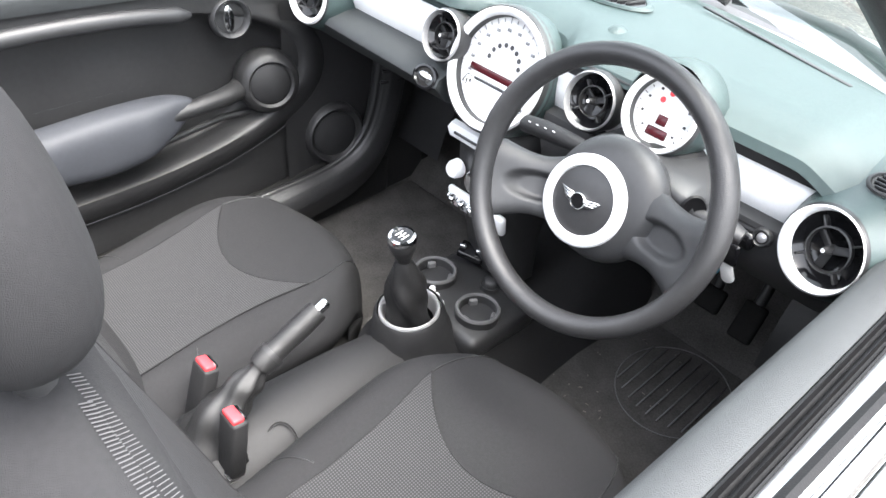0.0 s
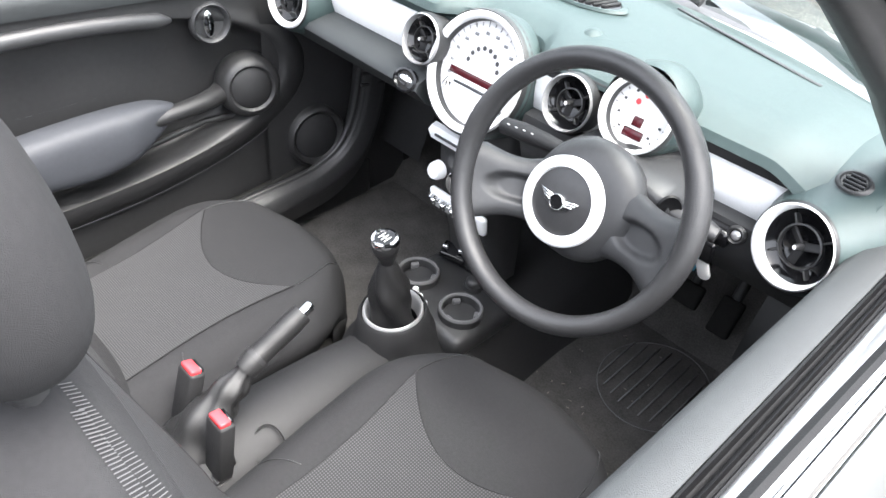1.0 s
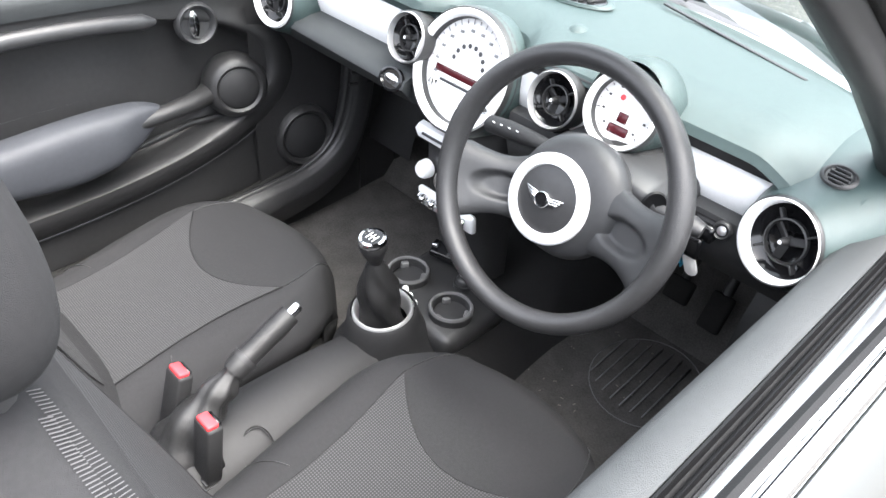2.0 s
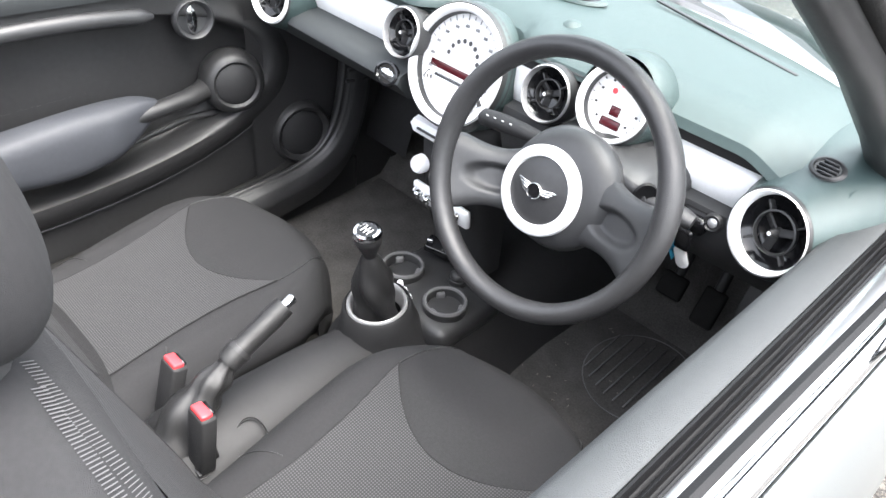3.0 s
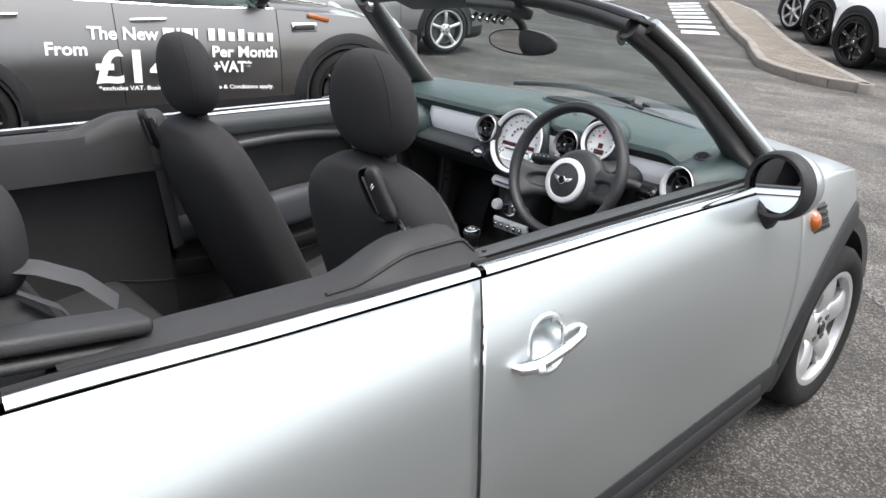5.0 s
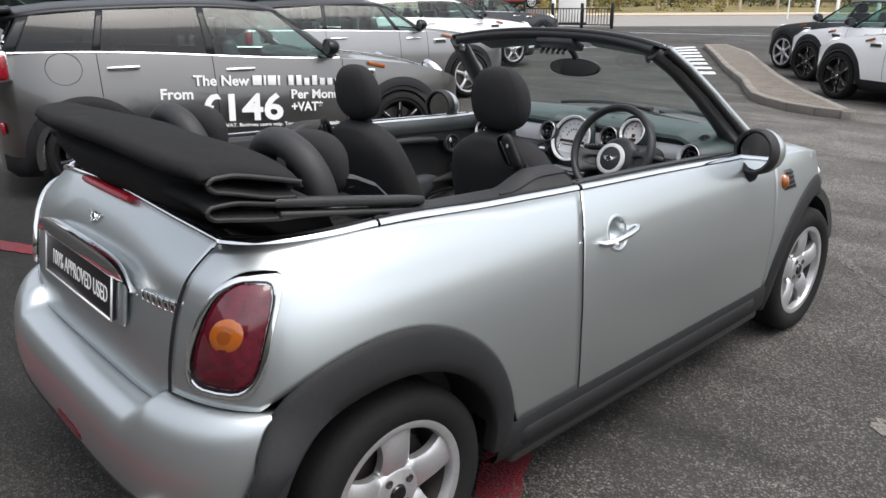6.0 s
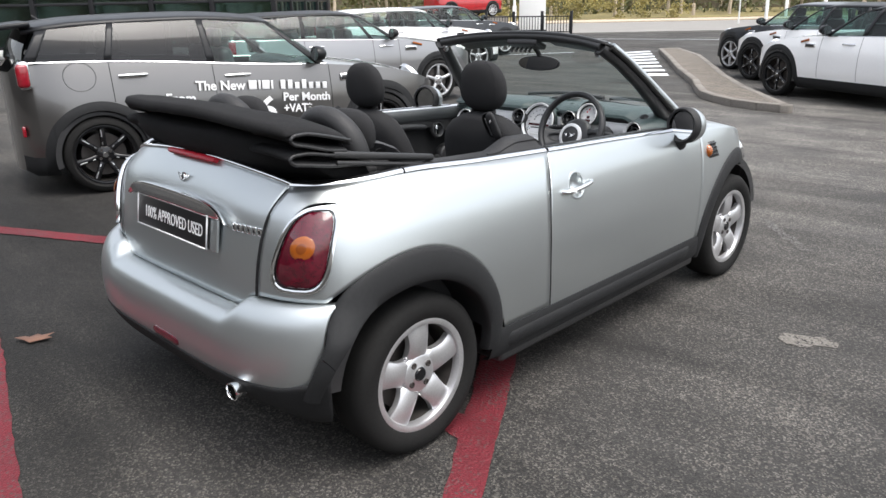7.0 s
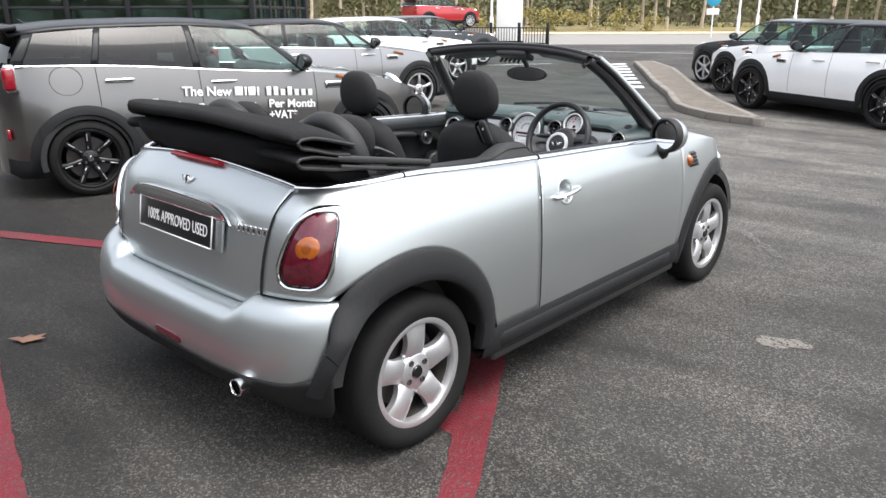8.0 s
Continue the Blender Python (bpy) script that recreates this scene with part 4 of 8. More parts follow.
    part("roof_spoiler", box(2 * rw * 0.98, 0.26, 0.045, sp, 0.018, 3), BLACK_PAINT if dark_rear else roof_paint, root)
    part("aerial", tube([(0, tr + 0.12, rz(tr) - 0.01), (0, tr + 0.04, rz(tr) + 0.05)], [0.012, 0.005], 8), PLASTIC, root)
    if flap:
        for s in (1,):
            ring = [(hw(flap[0] + 0.125 * math.cos(a), flap[1] + 0.115 * math.sin(a)) + 0.0015, flap[0] + 0.125 * math.cos(a), flap[1] - 0.0 + 0.115 * math.sin(a)) for a in np.linspace(0, 2 * math.pi, 40)]
            part("fuel_flap_joint", tube(ring, 0.003, 5), PLASTIC, root)
    for nm, (ya, za, wa), (yb, zc, wb), gm in (("windscreen", (wy - 0.005, zb(wy) + 0.01, bw(wy) - 0.05), (ry + 0.02, rz(ry) - 0.065, rw - 0.01), GLASS_SIDE), ("rear_window", (tb + 0.005, zb(tb) + 0.02, bw(tb) - 0.08), (tr - 0.02, rz(tr) - 0.06, rw - 0.03), GLASS_DARK)):
        s = 1 if nm == "windscreen" else -1
        rows = []
        for v in np.linspace(0, 1, 8):
            rows.append([Vector(((wa + (wb - wa) * v) * k, ya + (yb - ya) * v + s * 0.10 * (1 - k * k) + s * 0.02 * math.sin(math.pi * v), za + (zc - za) * v)) for k in np.linspace(-1, 1, 13)])
        g = part(nm, sheet(rows), gm, root)
        g.visible_shadow = False
    part("cabin_floor", box(2 * half - 0.3, wy - tb - 0.1, 0.04, Matrix.Translation((0, (wy + tb) / 2, 0.62))), PLASTIC, root)
    part("dashboard", box(2 * half - 0.36, 0.35, 0.35, Matrix.Translation((0, wy - 0.12, 0.84)), 0.08, 3), PLASTIC, root)
    for x in (0.37, -0.37):
        for y in (0.35, base * 0.47):
            seat = part("seat", box(0.48, 0.14, 0.60, Matrix.Translation((x, y, 0.86)) @ Matrix.Rotation(radians(12), 4, "X"), 0.06, 3), PLASTIC_SOFT, root)
            part("headrest", box(0.26, 0.09, 0.17, Matrix.Translation((x, y - 0.09, 1.24)), 0.04, 3), PLASTIC_SOFT, seat)
    part("underbody", box(2 * half - 0.5, base + 0.6, 0.2, Matrix.Translation((0, base / 2, 0.30))), PLASTIC, root)
    return root


# ==== the open car: outside ====
BASE, WR = 2.467, 0.30
car = thing("convertible_car", "silver open-top convertible with its black roof folded down", "car")
WZ = curve((0.18, 0.790), (0.26, 0.815), (0.34, 0.832), (0.50, 0.848), (0.62, 0.852), (0.74, 0.846), (0.84, 0.831), (0.92, 0.803), (0.97, 0.775), (1.00, 0.757), (1.06, 0.735))
YR = curve((0.18, -0.46), (0.26, -0.535), (0.34, -0.560), (0.45, -0.572), (0.54, -0.566), (0.60, -0.545))
YB = curve((0.58, -0.468), (0.70, -0.462), (0.80, -0.450), (0.90, -0.428), (0.97, -0.398), (1.02, -0.365), (1.06, -0.335))
BELT = curve((-0.5, 1.000), (-0.28, 1.008), (-0.12, 1.017), (0.0, 1.022), (0.4, 1.002), (0.78, 0.985), (1.2, 0.968), (1.73, 0.942), (2.0, 0.93), (2.467, 0.875), (2.8, 0.78), (3.1, 0.66))
KY = curve((-0.6, 0.950), (0.0, 0.978), (0.5, 0.993), (0.9, 1.0), (1.8, 1.0), (2.2, 0.99), (3.0, 0.97))
CORNER = curve((0.18, 4.4), (0.54, 4.4), (0.66, 4.2), (0.92, 4.25), (1.00, 3.5), (1.06, 3.2))
YS, YE, YF = 0.20, 2.05, 3.09


def wrap(u, z, rear):
    """A point of the body's skin: u 0..1 round the back corner, 1..2 along the side, 2..3 round the nose."""
    n = CORNER(z)
    w = WZ(z)
    if u <= 1:
        f = u**1.5 / (u**1.5 + (1 - u) ** 1.5)
        a = f * math.pi / 2
        x, y = w * math.sin(a) ** (2 / n), YS - (YS - rear(z)) * max(0.0, math.cos(a)) ** (2 / n)
    elif u <= 2:
        x, y = w, YS + (YE - YS) * (u - 1)
    else:
        v = u - 2
        f = v**1.5 / (v**1.5 + (1 - v) ** 1.5)
        a = f * math.pi / 2
        yf = YF - 0.10 * max(0, z - 0.6) - 0.30 * max(0, z - 0.72)
        x, y = w * max(0.0, math.cos(a)) ** (2 / 2.6), YE + (yf - YE) * math.sin(a) ** (2 / 2.6)
    k = KY(y)
    x *= 1 + (k - 1) * min(1, max(0, (z - 0.55) / 0.35))
    return Vector((x, y, z))


def u_at(y, rear, z=0.5, lo=0.0, hi=3.0):
    """The place along the skin at which it reaches y."""
    for _ in range(40):
        mid = (lo + hi) / 2
        if wrap(mid, z, rear)[1] < y:
            lo = mid
        else:
            hi = mid
    return (lo + hi) / 2


ARCH_Z = 0.305
# wheel arches: middle y, middle z, reach forwards, reach back, rise
LIP_OUT = ((-0.03, 0.33, 0.440, 0.462, 0.455), (BASE, 0.305, 0.450, 0.450, 0.450))
LIP_IN = ((-0.03, 0.33, 0.362, 0.385, 0.335), (BASE, 0.305, 0.358, 0.358, 0.358))


def arch(y, less, sill):
    """Height of the arch's outer edge over y, or the sill's."""
    for c, cz, f, b, up in LIP_OUT:
        d = (y - c) / ((f if y > c else b) - less)
        if abs(d) < 1:
            return max(sill, cz + (up - less) * math.sqrt(1 - d * d))
    return sill


def smooth(t):
    t = min(max(t, 0.0), 1.0)
    return t * t * (3 - 2 * t)


def arch_point(e, a):
    """A point on an arch's edge; past the half circle it runs straight down."""
    c, cz, f, b, up = e
    k = min(max(a, 0.0), math.pi)
    if b > 0.455:
        b -= 0.042 * smooth((k - 1.9) / 0.6)
    tuck = 0.22 * max(0.0, a - math.pi) * (1 if b > 0.4 else 0)
    return c + (f if math.cos(k) > 0 else b) * math.cos(k) + tuck, cz + up * math.sin(k) - 0.48 * abs(a - k)


def boot_u(z):
    """Where the boot lid's edge runs round the corner: far out at the top, further in below."""
    want = 0.508 + 0.040 * min(1, max(0, (z - 0.62) / 0.40)) ** 1.6
    lo, hi = 0.0, 1.0
    for _ in range(30):
        mid = (lo + hi) / 2
        if wrap(mid, z, YB)[0] < want:
            lo = mid
        else:
            hi = mid
    return lo


def side_rows(ua, ub, lower, upper, rear, nz=14, extra=(), out=0.0):
    """Columns of the skin between two places; lower and upper give heights by y."""
    us = sorted({*np.linspace(ua, ub, 44).round(5), *[round(e, 5) for e in extra if ua < e < ub]})
    rows = []
    for u in us:
        y = wrap(u, 0.5, rear)[1]
        lo, hi = lower(y), upper(y)
        rows.append([wrap(u, lo + (hi - lo) * i / nz, rear) for i in range(nz + 1)])
    return rows


ARC_U = [u_at(arch_point(e, a)[0], YB) for e in LIP_OUT for a in np.linspace(0, math.pi, 34)]
GAP = 0.0028
SKIN = 0.0066


def both(name, make, mat, parent=None, label="", solid=0.006, sharp=40):
    """A part on the right and its mirror on the left."""
    r = part(name, make(), mat, parent or car, label, solid, sharp)
    l = part(name, flip(make()), mat, parent or car, label, -solid if solid else 0, sharp)
    return r, l


SHUT = curve((0.34, 0.719), (0.45, 0.704), (0.60, 0.692), (0.72, 0.694), (0.84, 0.709), (0.92, 0.735), (1.0, 0.772))


def shut_y(z):
    """The door's rear edge, bowed back at the waist."""
    return SHUT(z)


def u_shut(z, d=0.0):
    return 1 + (shut_y(z) + d - YS) / (YE - YS)


def quarter():
    """Rear wing: from the boot lid's edge to the door."""
    ud = u_at(0.775 - GAP, YB, 0.7)
    cs = sorted({*np.linspace(0, 1, 64).round(4)})
    extra = [(e - 0.6) / (ud - 0.6) for e in ARC_U if e < ud]
    rows = []
    for c in sorted({*cs, *[round(e, 4) for e in extra if 0 < e < 1]}):
        row = []
        for i in range(19):
            t = i / 18
            z = 0.8
            for _ in range(4):
                u = boot_u(z) + 0.004 + (u_shut(z, -GAP) - boot_u(z) - 0.004) * c
                y = wrap(u, z, YB)[1]
                lo, hi = arch(y, 0.006, 0.345 if y > 0 else 0.660), BELT(y) - 0.006
                z = lo + (hi - lo) * t
            row.append(wrap(u, z, YB))
        rows.append(row)
    return sheet(rows)


both("rear_wing", quarter, SILVER)


def shelf_z(x):
    """The bumper's upper edge: a low shelf under the boot lid, raised at the corners."""
    return 0.602 + 0.050 * smooth((abs(x) - 0.40) / 0.10) + 0.006 * smooth((abs(x) - 0.5) / 0.3)


def lid_top(c):
    return 1.044 - 0.046 * abs(c) ** 2.2


def boot_lid():
    rows = []
    for i in range(21):
        row = []
        for c in np.linspace(-1, 1, 61):
            lo = shelf_z(0.515 * c) + 0.003
            z = lo + (lid_top(c) - lo) * i / 20
            p = wrap(abs(c) * (boot_u(z) - 0.0045), z, YB)
            row.append(p if c >= 0 else Vector((-1, 1, 1)) * p)
        rows.append(row)
    # the rounded upper lip
    for dz, dy in ((0.010, 0.010), (0.013, 0.030)):
        rows.append([p + Vector((0, dy, dz)) for p in rows[20]])
    return sheet(rows)


lid = part("boot_lid", boot_lid(), SILVER, car, solid=0.006, sharp=40)


CUP = (0.885, 0.836)


def door_skin():
    ub = u_at(1.985, YB, 0.7)
    rows = []
    for c in np.linspace(0, 1, 130):
        row = []
        for i in range(61):
            z = 0.6
            for _ in range(4):
                u = u_shut(z, GAP) + (ub - u_shut(z, GAP)) * c
                y = wrap(u, z, YB)[1]
                lo, hi = arch(y, 0.006, 0.345), BELT(y) - 0.006
                z = lo + (hi - lo) * i / 60
            row.append(wrap(u, z, YB))
        rows.append(row)
    bm = sheet(rows)
    hole = [f for f in bm.faces if math.hypot(f.calc_center_median().y - CUP[0], f.calc_center_median().z - CUP[1]) < 0.046]
    bmesh.ops.delete(bm, geom=hole, context="FACES")
    return bm


door_r = part("door", door_skin(), SILVER, car, "closed silver driver's door", 0.006, 40)
door_l = part("door", flip(door_skin()), SILVER, car, "closed silver passenger's door", -0.006, 40)


def blend_rear(z):
    """The corner's line where the wing runs down into the bumper."""
    t = min(max((z - 0.55) / 0.10, 0), 1)
    return YR(min(z, 0.6)) * (1 - t) + YB(z) * t


def fender():
    ua = u_at(1.985 + 2 * GAP, YB, 0.7)
    return sheet(side_rows(ua, 2.99, lambda y: arch(y, 0.006, 0.345), BELT, YB, 14, ARC_U))


both("front_wing", fender, SILVER)


def bonnet():
    """The bonnet and scuttle, arched across the car."""
    rows = []
    for i in range(26):
        u = 2.0 + 0.02 + 0.95 * i / 25
        p = wrap(u, 0.80, YB)
        z = BELT(p.y)
        p = wrap(u, z, YB)
        rows.append([Vector((p.x * k, p.y - 0.0 * k, z + 0.06 * (1 - k * k) * min(1, (3.15 - p.y) / 0.5))) for k in np.linspace(-1, 1, 21)])
    return sheet(rows)


part("bonnet", bonnet(), SILVER, car, solid=0.006, sharp=40)


def bumper():
    """The rear bumper: a shelf under the boot lid, full rounded corners running to the arches."""
    ue = u_at(-0.30, YB, 0.66)
    rows = []
    for c in np.linspace(-1, 1, 161):
        u = abs(c) * ue
        q = Vector((1 if c >= 0 else -1, 1, 1))
        top = shelf_z(wrap(u, 0.62, YB)[0])
        k = smooth((top - 0.602) / 0.05)
        a_, b_ = wrap(u, top, YB), wrap(u, 0.47, YR)
        p = 2 / (2.9 - 0.6 * k)
        row = [Vector((a_.x * 0.985, a_.y + 0.03, top - 0.006))]
        for i in range(17):
            a = math.pi / 2 * i / 16
            h, v = math.sin(a) ** p, max(0.0, math.cos(a)) ** p
            row.append(Vector((a_.x + (b_.x - a_.x) * h, a_.y + (b_.y - a_.y) * h, 0.47 + (top - 0.47) * v)))
        row += [wrap(u, 0.47 - (0.47 - 0.385) * i / 7, YR) for i in range(1, 8)]
        rows.append([q * v for v in row])
    bm = sheet(rows)
    c, cz, f, b, up = LIP_OUT[0]
    inside = [g for g in bm.faces if math.hypot((g.calc_center_median().y - c) / (b - 0.075), (g.calc_center_median().z - cz) / (up - 0.025)) < 1 and g.calc_center_median().z > cz - 0.1]
    bmesh.ops.delete(bm, geom=inside, context="FACES")
    return bm


part("rear_bumper", bumper(), SILVER, car, solid=0.005, sharp=50)


def low_bumper():
    """The plastic valance: shallow in the middle, climbing to the arches at its ends."""
    rows = []
    e = u_at(-0.37, YR, 0.33)
    for c in np.linspace(-1, 1, 101):
        q = Vector((1 if c >= 0 else -1, 1, 1))
        k = smooth((abs(c) - 0.72) / 0.28)
        zt, zl = 0.391 + 0.030 * k, 0.275 - 0.050 * smooth((abs(c) - 0.40) / 0.50)
        row = []
        for i in range(12):
            z = zt - (zt - zl) * i / 11
            p, r = wrap(abs(c) * e, max(z, 0.285), YR), wrap(abs(c) * e + 0.01, max(z, 0.285), YR)
            n = Vector((r.y - p.y, -(r.x - p.x), 0)).normalized()
            row.append(q * (Vector((p.x, p.y, z)) + n * ((0.0 if i == 0 else 0.007) + 0.026 * smooth((abs(c) - 0.78) / 0.22) - 0.0035 * i - 0.010 * max(0, i - 8))))
        rows.append(row)
    return sheet(rows)


part("lower_bumper", low_bumper(), CLADDING, car, "matt grey plastic valance", 0.006, 40)


def side_x(y, z):
    """How far out the skin lies over y and z."""
    w, n, back = WZ(z), CORNER(z), blend_rear(z)
    if y < YS:
        c = min((YS - y) / (YS - back), 0.985)
        w *= (1 - c**n) ** (1 / n)
    elif y > YE:
        c = min((y - YE) / (YF - YE), 0.985)
        w *= (1 - c**2.6) ** (1 / 2.6)
    return w * (1 + (KY(y) - 1) * min(1, max(0, (z - 0.55) / 0.35)))


def arch_band(i, a0, a1, steps):
    """A stretch of plastic arch lip, proud of the paint and turned into the wheel well."""
    rows = []
    for a in np.linspace(a0, a1, steps):
        (yi, zi), (yo, zo) = arch_point(LIP_IN[i], a), arch_point(LIP_OUT[i], a)
        flare = 0.034 * smooth((a - 1.9) / 0.8) * (1 - 0.5 * smooth((a - math.pi + 0.35) / 0.35)) if i == 0 else 0.0
        row = []
        xi = side_x(yi, zi) + flare
        row.append(Vector((xi - (0.17 if 0.15 < a < math.pi - 0.15 else 0.03), yi, zi + 0.004)))
        row.append(Vector((xi - 0.012, yi, zi)))
        for t, out in ((0.0, 0.006), (0.06, 0.013), (0.3, 0.018), (0.6, 0.018), (0.85, 0.014), (0.96, 0.010), (1.0, 0.004), (1.0, -0.006)):
            y, z = yi + (yo - yi) * t, zi + (zo - zi) * t
            row.append(Vector((side_x(y, z) + out + flare, y, z)))
        rows.append(row)
    return sheet(rows)


both("arch_cladding", lambda: arch_band(0, -0.10, math.pi - 0.405, 60), CLADDING, solid=0)
both("arch_foot", lambda: arch_band(0, math.pi - 0.398, math.pi - 0.04, 18), CLADDING, solid=0)
both("arch_cladding", lambda: arch_band(1, -0.20, math.pi + 0.20, 60), CLADDING, solid=0)


def sill_band():
    rows = []
    for y in np.linspace(0.36, BASE - 0.38, 30):
        w = WZ(0.33) - 0.010 * (1 - smooth((y - 0.36) / 0.08)) - 0.010 * smooth((y - BASE + 0.46) / 0.08)
        rows.append([Vector((w + o, y, z)) for o, z in ((-0.05, 0.356), (0.012, 0.352), (0.016, 0.335), (0.013, 0.305), (0.008, 0.270), (0.0, 0.240), (-0.012, 0.222), (-0.05, 0.212))])
    return sheet(rows)


both("sill_cladding", sill_band, CLADDING, solid=0)


def sill_step():
    rows = []
    for y in np.linspace(0.40, 1.98, 24):
        w = WZ(0.28) - 0.026 * (1 - smooth((y - 0.40) / 0.06)) - 0.026 * smooth((y - 1.92) / 0.06)
        rows.append([Vector((w + o, y, z)) for o, z in ((0.010, 0.332), (0.022, 0.326), (0.029, 0.314), (0.031, 0.296), (0.026, 0.272), (0.014, 0.250), (-0.004, 0.236), (-0.06, 0.222))])
    return sheet(rows)


both("side_skirt", sill_step, CLADDING, solid=0)
for s in (1, -1):
    for c in (0, BASE):
        part("wheel_well", half_pipe(0.395, s * 0.30, Matrix.Translation((s * 0.79, c, ARCH_Z)), 10, 170), PLASTIC, car)
        w = road_wheel(car, (s * 0.738, c, WR - 0.002), WR, 0.178, 0.203, 5, ALLOY, s, (0.056, 0.036), GLOSS_BLACK)
part("underbody", box(1.2, 2.6, 0.04, Matrix.Translation((0, 1.2, 0.160)), 0.01), PLASTIC, car)
part("axle_cover", box(1.25, 0.5, 0.16, Matrix.Translation((0, 0, 0.29)), 0.03), PLASTIC, car)


def belt_strip(off, drop, r, a, b, lift=0.0):
    """Path along the window line."""
    path = []
    for u in np.linspace(a, b, 60):
        y = wrap(u, 0.98, YB)[1]
        z = BELT(y) + lift
        p, q = wrap(u, z - drop, YB), wrap(u + 0.01, z - drop, YB)
        n = Vector((q.y - p.y, -(q.x - p.x), 0)).normalized()
        path.append((p.x + off * n.x, p.y + off * n.y, z))
    return path


ug, uj, ud = boot_u(1.0) - 0.002, u_at(0.012, YB, 1.0), u_at(0.775, YB, 1.0)
uf = u_at(1.80, YB, 0.95)
for a, b, nm in ((ug, uj - 0.004, "belt_chrome"), (uj + 0.004, ud - 0.004, "belt_chrome"), (ud + 0.004, uf, "belt_chrome")):
    both(nm, lambda: tube(belt_strip(-0.010, 0.0, 0, a, b, 0.0), 0.0135, 10, flat=0.85), CHROME, solid=0)
    both("belt_seal", lambda: tube(belt_strip(-0.030, 0.0, 0, a, b, 0.002), 0.009, 8), SEAL, solid=0)


def rear_rim():
    rows = []
    for c in np.linspace(-1, 1, 61):
        q = Vector((1 if c >= 0 else -1, 1, 1))
        z = lid_top(c)
        p = q * wrap(abs(c) * (boot_u(z) - 0.003), z, YB)
        rows.append((p.x, p.y + 0.012, z + 0.012))
    return tube(rows, 0.009, 8)


part("boot_rim_chrome", rear_rim(), CHROME, car)
part("high_brake_lamp", tube([(x, -0.362 + 0.22 * x * x, 1.053 - 0.12 * x * x) for x in np.linspace(-0.17, 0.17, 15)], [0.012] + [0.0145] * 13 + [0.012], 8, flat=0.8), BRAKE_RED, car, "red high-level brake lamp")


def lid_gap():
    """Dark joint round the boot lid's side."""
    rows = []
    for z in np.linspace(0.655, 0.998, 24):
        p, r = wrap(boot_u(z) - 0.0055, z, YB), wrap(boot_u(z) + 0.0055, z, YB)
        n = Vector((r.y - p.y, -(r.x - p.x), 0)).normalized() * -SKIN
        rows.append([p - n, r - n])
    return sheet(rows)


both("lid_shut", lid_gap, ROOF_CLOTH, solid=0)


def door_gap():
    rows = []
    for z in np.linspace(0.35, BELT(0.775) - 0.004, 20):
        p = wrap(u_shut(z), z, YB)
        rows.append([Vector((p.x + SKIN, p.y - 0.0040, z)), Vector((p.x + SKIN, p.y + 0.0040, z))])
    return sheet(rows)


both("door_shut", door_gap, ROOF_CLOTH, solid=0)


def deck():
    """Black trim closing the edge inside the window line, round the back of the cabin."""
    rows = []
    for c in np.linspace(-1, 1, 101):
        q = Vector((1 if c >= 0 else -1, 1, 1))
        u = abs(c) * u_at(0.80, YB, 1.0)
        y = wrap(u, 1.0, YB)[1]
        b_ = boot_u(1.0)
        z = BELT(y) if u > b_ else lid_top(u / b_) + 0.008
        p, r = wrap(u, z, YB), wrap(u + 0.01, z, YB)
        n = Vector((r.y - p.y, -(r.x - p.x), 0)).normalized()
        rows.append([q * (p - n * d + Vector((0, 0, dz))) for d, dz in ((0.018, -0.002), (0.05, -0.004), (0.10, -0.030), (0.15, -0.06))])
    return sheet(rows)


part("deck_trim", deck(), PLASTIC, car)

# tail lamps
ARCS = {}


def arc_table(z):
    """Lengths along the back corner's skin at a height, and the skin's points."""
    key = round(z, 3)
    if key not in ARCS:
        pts = [wrap(u, z, YB) for u in np.linspace(0, 1, 500)] + [wrap(1 + 0.02 * i, z, YB) for i in range(1, 12)]
        lens, tot = [0.0], 0.0
        for p, q in zip(pts, pts[1:]):
            tot += (q - p).length
            lens.append(tot)
        ARCS[key] = (np.array(lens), pts)
    return ARCS[key]


def on_back(s, z, out=0.0):
    """A point on the skin s metres round from the car's middle, moved outwards."""
    lens, pts = arc_table(z)
    i = int(min(max(np.searchsorted(lens, s) - 1, 0), len(pts) - 2))
    t = (s - lens[i]) / (lens[i + 1] - lens[i])
    p = pts[i].lerp(pts[i + 1], t)
    d = pts[min(i + 9, len(pts) - 1)] - pts[max(i - 8, 0)]
    n = Vector((d.y, -d.x, 0)).normalized()
    return p + n * out, n


LAMP_S = 0.672


def lamp_outline(k, n=36):
    """The lamp's shape: broad below, narrowing and leaning to the top."""
    out = []
    for i in range(n):
        a = 2 * math.pi * i / n
        ex = math.copysign(abs(math.cos(a)) ** 0.56, math.cos(a))
        ez = math.copysign(abs(math.sin(a)) ** 0.66, math.sin(a))
        z = 0.826 + 0.138 * k * ez
        half = (0.1115 - 0.0315 * (ez * 0.5 + 0.5)) * k**1.35
        x = LAMP_S + 0.0135 + 0.0183 * ez * min(1, k * 1.1) + half * ex
        out.append((x, z))
    return out


def lamp_ring(k, out):
    return [on_back(x, z, out)[0] for x, z in lamp_outline(k)]


def lens(k0, out0, dome):
    rings = [lamp_ring(k0 * t, out0 + dome * (1 - t * t)) for t in (1.0, 0.9, 0.75, 0.55, 0.35, 0.15)]
    bm = loft(rings, caps=False)
    bm.faces.new([v for v in list(bm.verts)[-36:]])
    return bm


